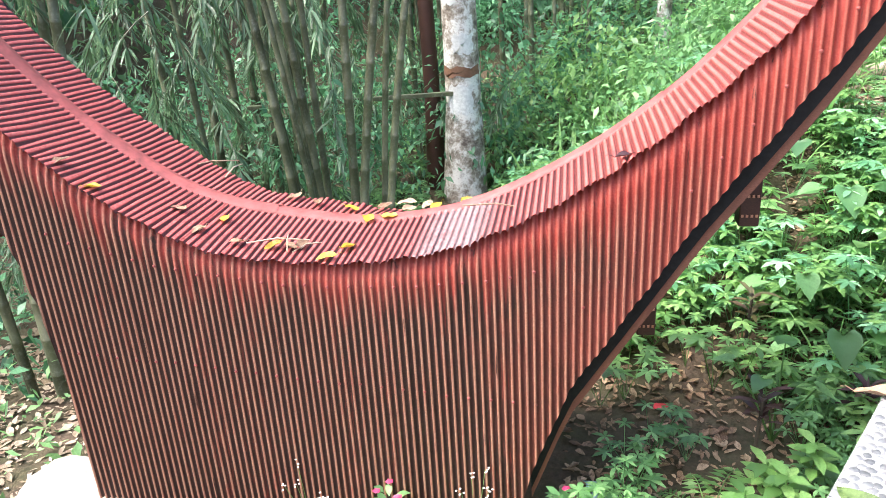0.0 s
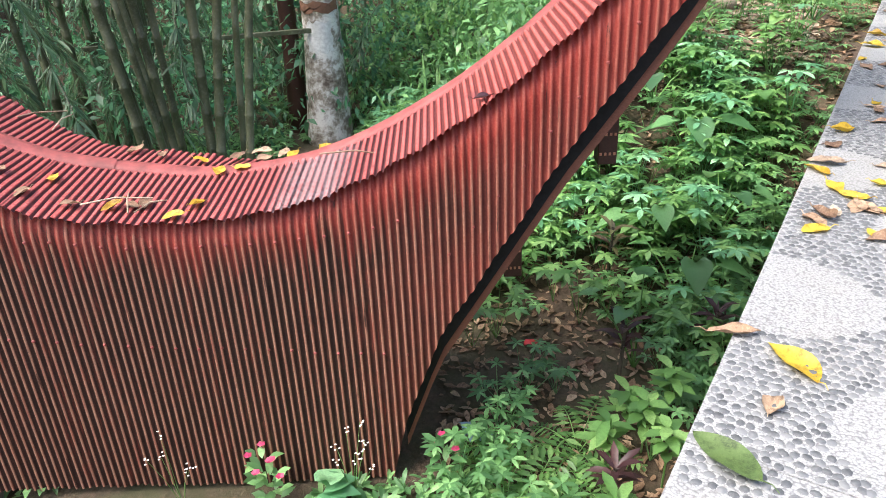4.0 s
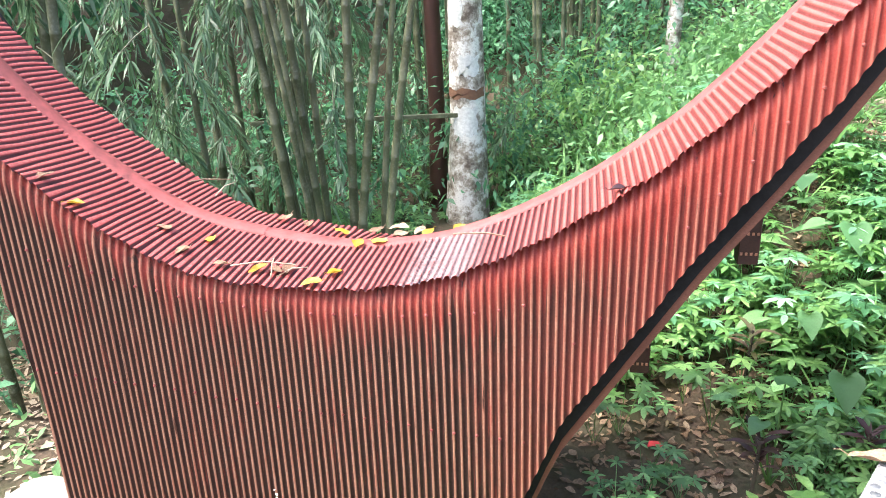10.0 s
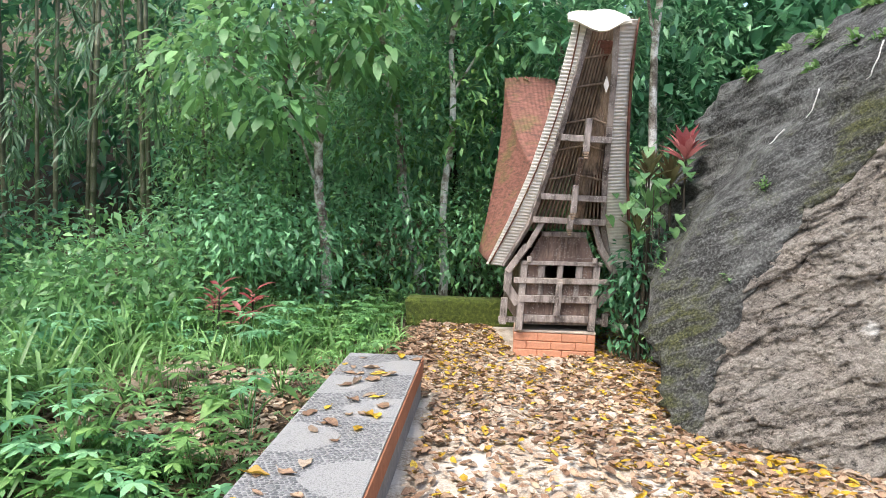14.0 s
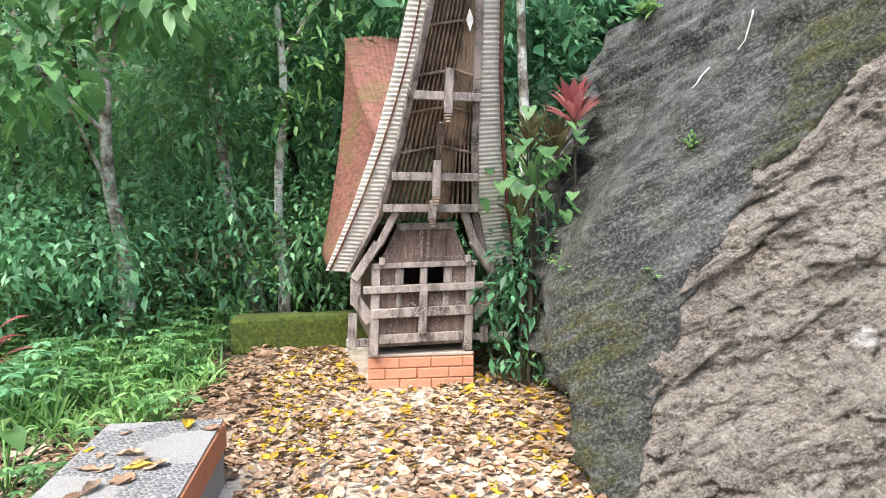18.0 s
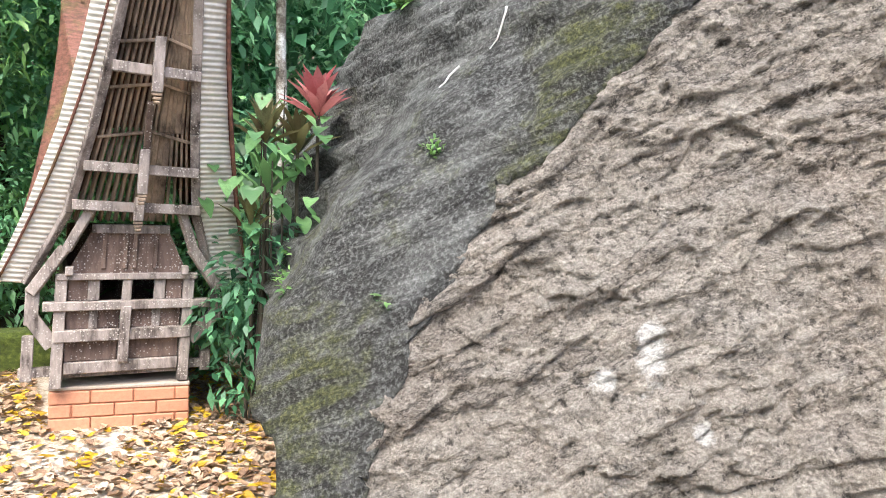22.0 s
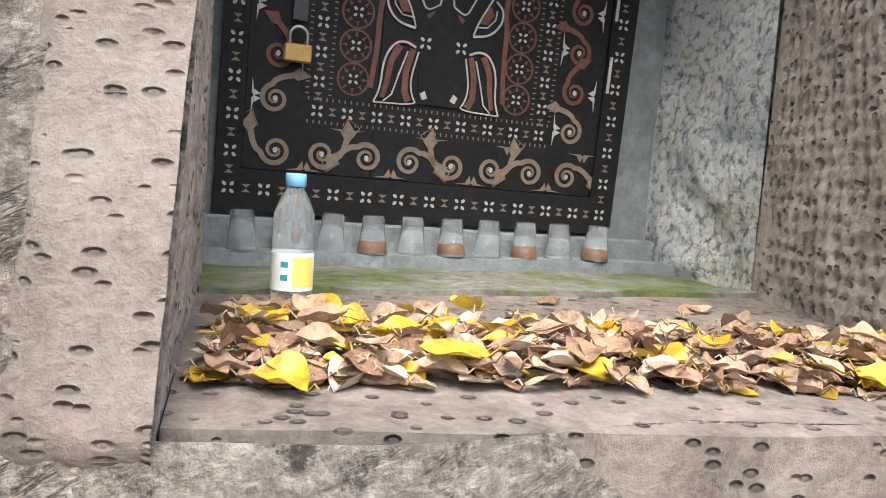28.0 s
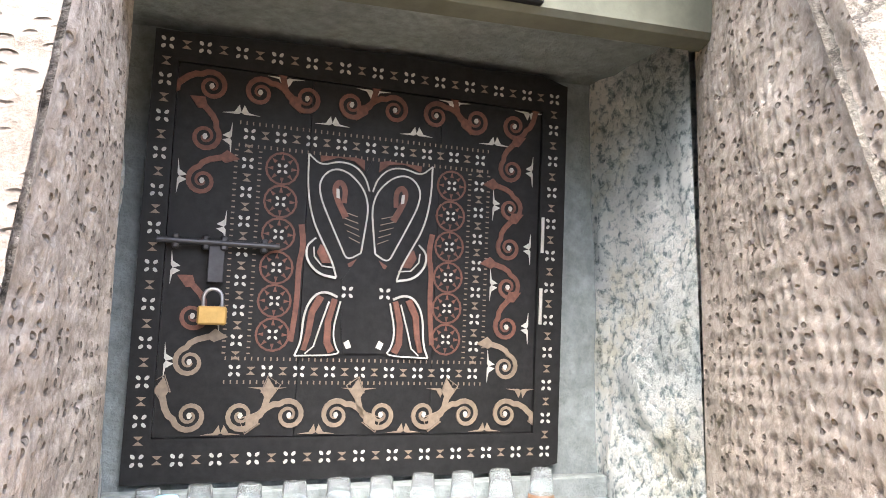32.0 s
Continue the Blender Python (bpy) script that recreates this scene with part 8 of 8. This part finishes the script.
    for x, y, n in ((-2.98, 0.82, 9), (-3.75, 0.5, 5)):
        t = thing("flowering_weed", "thin-stemmed weed with tiny white flowers by the red roof", "weed", "flowering weeds")
        t.location = (x, y, ground_z(x, y))
        stems, buds = [], []
        for k in range(n):
            a, h = NP.uniform(0, 6.28), NP.uniform(0.22, 0.42)
            tip = np.array([math.cos(a) * 0.1, math.sin(a) * 0.1, h])
            stems.append(tube_arrays([(0, 0, 0), tip * np.array([0.5, 0.5, 0.6]), tip], [0.002, 0.0016, 0.0012], 4))
            for j in range(4):
                q = tip + NP.normal(0, 0.012, 3)
                buds.append(leaf_arrays(np.repeat(q[None], 4, 0), np.array([[1, 0, 0.5], [0, 1, 0.5], [-1, 0, 0.5], [0, -1, 0.5]], float), 0.007, 0.006, 0.1, 0.02, 0.02))
        fast_mesh("stems", stems, M_GRASS, t)
        fast_mesh("flowers", buds, white, t)
    # low weeds along the foot of the skirt
    out = []
    for _ in range(160):
        s, n = NP.uniform(0.35, 1.3), NP.uniform(0.62, 1.3)
        p = RC + RU * s + RN * n
        b = np.array([p.x, p.y, ground_z(p.x, p.y)])
        m = NP.randint(5, 10)
        a = NP.uniform(0, 6.28, m)
        d = np.stack([np.cos(a), np.sin(a), NP.uniform(0.4, 1.6, m)], 1)
        out.append(leaf_arrays(np.repeat(b[None], m, 0) + NP.uniform(0, 0.08, (m, 3)) * np.array([0, 0, 1]), d, NP.uniform(0.05, 0.14, m), 0.03, 0.4, 0.08))
    stuff("low_weeds", out, M_LEAF, "low green weeds along the foot of the roof", "weeds")
    # moss tufts and ferns on the boulder, set on its surface
    rock = bpy.data.objects["boulder"]
    out = []
    spots = [(2.42, 5.62, 1.52, 60, 0.04), (2.1, 5.5, 0.45, 40, 0.05), (2.02, 6.3, 0.9, 14, 0.05), (3.1, 5.5, 2.6, 50, 0.06), (2.05, 5.75, 0.2, 40, 0.05)]
    spots += [(NP.uniform(2.2, 4.6), NP.uniform(4.9, 7.4), 3.2, 22, 0.09) for _ in range(26)]
    spots += [(2.0, NP.uniform(5.3, 7.0), NP.uniform(0.1, 1.1), 10, 0.05) for _ in range(16)]
    for bx, by, bz, n, sc in spots:
        ok, loc, nrm, _ = rock.closest_point_on_mesh(Vector((bx, by, bz)))
        p = np.array(loc) + NP.normal(0, 0.05, (n, 3)) * (1 - np.abs(np.array(nrm)))
        d = NP.normal(0, 0.5, (n, 3)) + np.array(nrm) * 0.9 + np.array([0, 0, 0.3])
        out.append(leaf_arrays(p, d, NP.uniform(sc * 0.6, sc * 1.3, n), sc * 0.4, 0.4, 0.05))
    roots = []
    for bx, by, bz, L in ((2.9, 5.3, 2.6, 0.35), (2.55, 5.6, 2.4, 0.25), (2.75, 5.2, 1.85, 0.3), (2.45, 5.75, 2.1, 0.2), (3.2, 5.1, 2.7, 0.3)):
        pts = []
        for k in range(6):
            ok, loc, nrm, _ = rock.closest_point_on_mesh(Vector((bx + 0.02 * math.sin(k * 2), by, bz - L * k / 5)))
            pts.append(tuple(loc + nrm * 0.006))
        roots.append(tube_arrays(pts, [0.006, 0.006, 0.005, 0.005, 0.004, 0.003], 5))
    stuff("hanging_roots", roots, M_LICHEN, "thin pale roots hanging down the boulder", "roots")
    stuff("rock_ferns", out, M_BRIGHT, "tiny bright ferns rooted on the rock", "ferns")


build_small_plants()

# ---- fallen leaves ----
def flat_leaf_arrays(pos, yaw, L, W, curl, tilt=0.15):
    """Curled leaves lying about: a blade of seventeen points, edges lifted by curl and crumpled."""
    n = len(pos)
    d = np.stack([np.cos(yaw), np.sin(yaw), NP.uniform(-tilt, tilt, n)], 1)
    s = np.stack([-np.sin(yaw), np.cos(yaw), NP.uniform(-tilt, tilt, n)], 1)
    up = np.array([0, 0, 1.0])
    L, W, c = L[:, None], W[:, None], np.broadcast_to(curl, n)[:, None]
    b = pos + up * 0.004
    bend = NP.uniform(-0.12, 0.12, (n, 1))

    def mid(f):
        return b + d * L * f + s * L * bend * (f * 4 * f - 0.5) + up * c * L * 0.9 * f * f
    rows = [mid(-0.5)]
    for f, w in ((-0.36, 0.27), (-0.14, 0.47), (0.08, 0.49), (0.28, 0.33), (0.41, 0.14)):
        cr = NP.uniform(-0.35, 0.6, (n, 2)) * W * (0.15 + c)
        rows += [mid(f) + s * W * w * NP.uniform(0.85, 1.1, (n, 1)) + up * (W * c * w * 1.6 + cr[:, :1] * w), mid(f), mid(f) - s * W * w * NP.uniform(0.85, 1.1, (n, 1)) + up * (W * c * w * 1.6 + cr[:, 1:] * w)]
    rows.append(mid(0.53))
    v = np.stack(rows, 1).reshape(-1, 3)
    t = [(0, 2, 1), (0, 3, 2)]
    for k in range(4):
        a = 1 + 3 * k
        t += [(a, a + 1, a + 4), (a, a + 4, a + 3), (a + 1, a + 2, a + 5), (a + 1, a + 5, a + 4)]
    t += [(13, 14, 16), (14, 15, 16)]
    return v, (np.arange(n)[:, None, None] * 17 + np.array(t)[None]).reshape(-1, 3)


def yard_points(n):
    y = NP.uniform(-2.5, 8.9, n)
    lx = np.array([ledge_x(min(a, 6.1)) for a in y])
    lx = np.where(y > 6.1, lx - 0.3 + 0.157 * (y - 6.1), lx)
    x = lx + NP.uniform(0.02, 1.0, n) * (3.9 - lx)
    keep = np.array([not (0.93 < a < 1.7 and b > 7.25) and ((-0.66 * a - 0.75 * b) > -5.35 or (b > 5.0 and a < 2.3)) for a, b in zip(x, y)])
    # trodden bare patches of pale cement
    for bx, by, r in ((0.4, 4.6, 0.42), (0.8, 4.15, 0.38), (0.08, 4.55, 0.2), (0.9, 6.98, 0.3), (1.25, 7.05, 0.2), (0.35, 3.2, 0.4), (0.6, 5.6, 0.2)):
        d = np.hypot(x - bx, (y - by) * 0.8) / r
        keep &= (d > NP.uniform(0.3, 1.3, n)) | (NP.uniform(0, 1, n) < 0.3)
    return np.stack([x[keep], y[keep], np.full(keep.sum(), 0.02)], 1)


def litter(name, n, mat, lo, hi, label, curl, pts=None, ratio=0.5):
    p = yard_points(n) if pts is None else pts
    p[:, 2] += NP.uniform(0.0, 0.016, len(p))
    k = len(p)
    L = NP.uniform(lo, hi, k)
    tagged(fast_mesh(name, [flat_leaf_arrays(p, NP.uniform(0, 6.28, k), L, L * NP.uniform(ratio * 0.7, ratio * 1.2, k), NP.uniform(*curl, k), 0.4)], mat), label, "leaves", kind="stuff")


litter("leaf_litter", 21000, M_DRY, 0.03, 0.085, "brown curled fallen leaves carpeting the yard", (0.02, 0.6), ratio=0.62)
litter("leaf_litter", 14000, M_PALE, 0.03, 0.085, "pale bleached fallen leaves on the yard", (0.0, 0.5), ratio=0.6)
litter("leaf_litter", 3600, M_YLEAF, 0.05, 0.1, "yellow fallen leaves scattered on the yard", (0.0, 0.3))
pts = yard_points(9000)
litter("leaf_litter", 0, M_YLEAF, 0.05, 0.1, "yellow fallen leaves drifted along the boulder", (0.0, 0.3), pts[np.array([(p[0] > 1.5 and p[1] > 3.2 or p[1] > 6.2 and p[0] < 1.0) and NP.uniform() < 0.75 for p in pts])])
# litter in the wood and under the roof
pts = scatter(15000, -5.0, -0.6, -1.0, 8.5, kerb_side)
litter("leaf_litter", 0, M_DRY, 0.03, 0.085, "brown leaf litter on the forest floor", (0.05, 0.6), pts)
pts = scatter(6000, -8.5, -4.4, -2.0, 3.5, west_of_ledge)
litter("leaf_litter", 0, M_PALE, 0.04, 0.1, "pale dry litter on the ground beyond the roof", (0.0, 0.4), pts)
pts = scatter(3200, -1.4, 0.7, 5.95, 8.6)
litter("leaf_litter", 0, M_DRY, 0.04, 0.09, "brown leaves drifted against the kerb", (0.0, 0.3), pts[np.array([p[0] < 0.05 + 0.157 * (p[1] - 6) and p[0] > -0.95 + 0.157 * (p[1] - 6) for p in pts])] + np.array([0, 0, 0.02]))
pts = np.array([tuple(ledge_pt(-a, b, 0.055)) for a, b in zip(NP.uniform(0.0, 2.9, 260), NP.uniform(0.06, 0.26, 260))])
litter("leaf_litter", 0, M_DRY, 0.04, 0.1, "brown leaves lying along the kerb", (0.0, 0.5), pts)
pts = scatter(1600, -2.6, -1.0, 5.2, 7.4, west_of_ledge)
litter("leaf_litter", 0, M_PALE, 0.06, 0.14, "pale dry leaves and bamboo sheaths by the log", (0.0, 0.5), pts)


def crumpled(L, W, curl, yaw, tilt, rng):
    """One dry leaf on a fine grid: bent, its margins rolled up and waved, with a stalk."""
    nu, nv = 13, 7
    ph, bend, roll = rng.uniform(0, 6.28), rng.uniform(-0.5, 0.9) * curl, rng.uniform(0.3, 1.3) * curl
    side = rng.uniform(-0.12, 0.12)
    a, b = rng.uniform(-tilt, tilt), rng.uniform(-tilt, tilt)
    V = []
    for i in range(nu):
        u = i / (nu - 1) - 0.5
        w = W * 0.5 * math.sin(math.pi * min(1.0, max(0.0, (u + 0.5)))) ** 0.75 * (1 - 0.35 * u) * (1 + 0.1 * math.sin(9 * u + ph))
        for j in range(nv):
            v = 2 * j / (nv - 1) - 1
            z = roll * w * 1.3 * v * v + bend * L * u * u + 0.18 * w * v * math.sin(7 * u + ph) + 0.1 * L * curl * noise.noise((u * 5 + ph, v * 1.6, ph))
            V.append((L * u, w * v + side * L * (4 * u * u - 0.5), z + a * L * u + b * w * v + 0.003))
    F = []
    for i in range(nu - 1):
        for j in range(nv - 1):
            p = i * nv + j
            F += [(p, p + 1, p + nv + 1), (p, p + nv + 1, p + nv)]
    V = np.array(V)
    V[:, 2] -= V[:, 2].min()
    c, s = math.cos(yaw), math.sin(yaw)
    stem = tube_arrays([(-L * 0.48, side * L * 0.4, V[3, 2]), (-L * 0.62, side * L * 0.6, V[3, 2] + 0.01), (-L * 0.72, side * L, V[3, 2] + 0.006)], [0.0014, 0.0012, 0.001], 4)
    out = []
    for v, f in ((V, np.array(F)), stem):
        v = np.array(v)
        out.append((np.stack([v[:, 0] * c - v[:, 1] * s, v[:, 0] * s + v[:, 1] * c, v[:, 2]], 1), f))
    return out


LEAF_RNG = random.Random(5)


def single_leaf(x, y, z, yaw, L, W, curl, mat, label, tilt=0.1):
    o = fast_mesh("fallen_leaf", crumpled(L, W, curl, yaw, tilt, LEAF_RNG), mat, None, True)
    o.location = (x, y, z)
    tagged(o, label, "leaf", "fallen leaves")


def ledge_leaves():
    rng = random.Random(31)
    single_leaf(-1.33, 0.07, LTOP, 2.3, 0.15, 0.075, 0.2, M_YLEAF, "yellow fallen leaf on the pebble tiles")
    single_leaf(-1.46, 0.15, LTOP, 0.2, 0.12, 0.04, 0.4, M_DRY, "brown curled leaf on the pebble tiles")
    single_leaf(-1.45, -0.28, LTOP, 2.4, 0.17, 0.07, 0.15, M_OLIVE, "green fallen leaf on the pebble tiles")
    single_leaf(-1.37, -0.1, LTOP, 1.2, 0.07, 0.04, 0.6, M_DRY, "brown crumpled leaf on the pebble tiles")
    for k in range(84):
        al = rng.uniform(0.1, 5.4)
        ac = abs(rng.gauss(0.3, 0.13))
        p = ledge_pt(al, min(0.5, ac), LTOP + 0.003)
        m = rng.choice((M_DRY, M_DRY, M_YLEAF, M_DRY, M_PALE))
        L = rng.uniform(0.06, 0.13)
        kind = {M_DRY.name: "brown curled", M_YLEAF.name: "yellow", M_PALE.name: "pale dry"}[m.name]
        single_leaf(p.x, p.y, p.z, rng.uniform(0, 6.28), L, L * rng.uniform(0.35, 0.6), rng.uniform(0.1, 0.6), m, kind + " fallen leaf on the tiled ledge")


ledge_leaves()


def roof_leaves():
    """Leaves and twigs caught on the red roof."""
    spots = ((-1.19, 0.5, 0), (-1.35, 0.48, 1), (-0.38, 0.44, 0), (-0.03, 0.4, 0), (-0.1, 0.52, 0), (-0.7, 0.24, 0), (-0.02, 0.06, 0), (0.08, 0.03, 0), (-0.3, 0.42, 1), (-0.25, 0.4, 1), (-0.15, -0.1, 0), (-0.9, 0.3, 1), (1.2, 0.5, 2),
             (-0.55, 0.45, 1), (-0.75, 0.42, 1), (0.15, -0.12, 1), (0.3, -0.1, 0), (0.0, -0.2, 1), (0.45, -0.12, 0), (-0.35, -0.15, 1), (0.22, -0.25, 1), (0.1, -0.3, 1), (-0.5, -0.2, 1), (0.55, -0.2, 1))
    for s, n, kind in spots:
        z = roof_ridge(s) + (roof_edge(s) - roof_ridge(s) if n > 0 else far_edge(s) - roof_ridge(s)) * min(1, abs(n) / 0.55) + 0.012
        x, y, _ = at_roof(s, n, 0)
        m = (M_YLEAF, M_DRY, M_PURPLE)[kind]
        single_leaf(x, y, z, NP.uniform(0, 6.28), NP.uniform(0.08, 0.12), 0.055, 0.3, m, ("yellow", "brown", "blackened")[kind] + " fallen leaf caught on the red roof", 0.2)
    t = []
    for s, n, a, L in ((-0.35, 0.45, 0.5, 0.3), (-0.3, 0.46, 2.3, 0.22), (-0.2, 0.48, 1.2, 0.15), (0.65, 0.3, 0.2, 0.32), (-1.0, -0.3, 0.8, 0.3), (-0.9, -0.35, 2.0, 0.25)):
        z = max(roof_ridge(s), roof_edge(s)) + 0.015
        x, y, _ = at_roof(s, n, 0)
        t.append(tube_arrays([(x - math.cos(a) * L / 2, y - math.sin(a) * L / 2, z), (x, y, z + 0.02), (x + math.cos(a) * L / 2, y + math.sin(a) * L / 2, z + 0.005)], [0.004, 0.004, 0.003], 5))
    stuff("dry_twigs", t, M_PALE, "dry straw twigs lying on the red roof", "twigs")


roof_leaves()


def niche_leaves():
    """The drift of leaves on the sill of the niche."""
    rng = random.Random(77)
    A, B = Vector((3.72, 3.84, 0)), Vector((4.5, 3.22, 0))
    inn = Vector((0.62, 0.78, 0)).normalized()
    heap, gold, pale = [], [], []
    for k in range(760):
        u = rng.random()
        v = abs(rng.gauss(0.15, 0.13)) + 0.02
        w = 1 + 0.35 * v
        p = A + (B - A) * ((u - 0.5) * w + 0.5 + 0.12 * v) + inn * v
        z = 1.05 + rng.uniform(0.0, 0.035) * (1.2 - abs(v - 0.2) * 2)
        L = rng.uniform(0.03, 0.075)
        m = rng.choice((M_DRY, M_DRY, M_DRY, M_DRY, M_PALE, M_YLEAF))
        kind = {M_DRY.name: "brown curled", M_YLEAF.name: "yellow", M_PALE.name: "pale dry"}[m.name]
        if k > 110:
            pile = gold if k % 5 == 0 else pale if k % 5 < 3 else heap
            pile += [(v + np.array([p.x, p.y, max(1.044, z - 0.018)]), q) for v, q in crumpled(L, L * rng.uniform(0.45, 0.75), rng.uniform(0.2, 0.7), rng.uniform(0, 6.28), 0.25, rng)]
            continue
        single_leaf(p.x, p.y, max(1.046, z - 0.008), rng.uniform(0, 6.28), L, L * rng.uniform(0.45, 0.75), rng.uniform(0.2, 0.75), m, kind + " fallen leaf heaped on the niche sill", 0.3)
    stuff("leaf_heap", gold, M_YLEAF, "yellow leaves in the heap on the niche sill", "leaves")
    stuff("leaf_heap", pale, M_PALE, "pale dry leaves in the heap on the niche sill", "leaves")
    stuff("leaf_heap", heap, M_DRY, "heap of small brown leaves on the niche sill", "leaves")
    single_leaf(3.97, 3.72, 1.075, 2.3, 0.085, 0.055, 0.25, M_YLEAF, "broad yellow fallen leaf on the niche sill", 0.2)
    single_leaf(3.78, 3.79, 1.055, 1.9, 0.07, 0.045, 0.5, M_YLEAF, "orange-brown fallen leaf on the niche sill", 0.4)
    single_leaf(3.76, 3.87, 1.05, 0.4, 0.1, 0.04, 0.25, M_YLEAF, "long yellow-green fallen leaf on the niche sill", 0.1)


niche_leaves()


# ---- odds and ends ----
def oddments():
    t = thing("cut_log", "short pale cut log lying among dry leaves", "log")
    fast_mesh("bark", [tube_arrays([(-2.12, 6.05, 0.02), (-1.95, 6.32, 0.03), (-1.78, 6.62, 0.05)], [0.07, 0.075, 0.078], 12)], M_PALE, t, True)
    v, f = tube_arrays([(-1.782, 6.617, 0.05), (-1.776, 6.626, 0.05)], [0.076, 0.001], 12)
    fast_mesh("cut_end", [(v, f)], M_WHITEPL, t, False)
    blue = simple("pale_blue_plastic_scrap", (0.3, 0.45, 0.58), 0.4, 0.2, 20)
    vs = [(0.05 * i + 0.02 * math.sin(j * 3 + i), 0.045 * j, 0.05 * abs(math.sin(i * 1.9 + j * 2.3))) for i in range(6) for j in range(4)]
    o = mesh_object("plastic_scrap", vs, [(i * 4 + j, i * 4 + j + 1, i * 4 + j + 5, i * 4 + j + 4) for i in range(5) for j in range(3)], blue, None, "crumpled pale blue plastic scrap on the ground", smooth=True)
    tagged(o, category="litter")
    o.modifiers.new("thick", "SOLIDIFY").thickness = 0.002
    o.location = (-2.45, 1.36, ground_z(-2.45, 1.36) + 0.04)
    o.rotation_euler = (0.2, 0.3, 2.2)
    red = simple("red_wrapper", (0.55, 0.04, 0.05), 0.4, 0.2, 20)
    vs = [(0.035 * i, 0.03 * j, 0.03 * abs(math.sin(i * 2.1 + j * 1.7))) for i in range(4) for j in range(3)]
    o = mesh_object("wrapper", vs, [(i * 3 + j, i * 3 + j + 1, i * 3 + j + 4, i * 3 + j + 3) for i in range(3) for j in range(2)], red, None, "crumpled red wrapper among dead leaves", smooth=True)
    tagged(o, category="litter")
    o.modifiers.new("thick", "SOLIDIFY").thickness = 0.002
    o.location = (-2.58, 2.3, ground_z(-2.58, 2.3) + 0.03)


oddments()
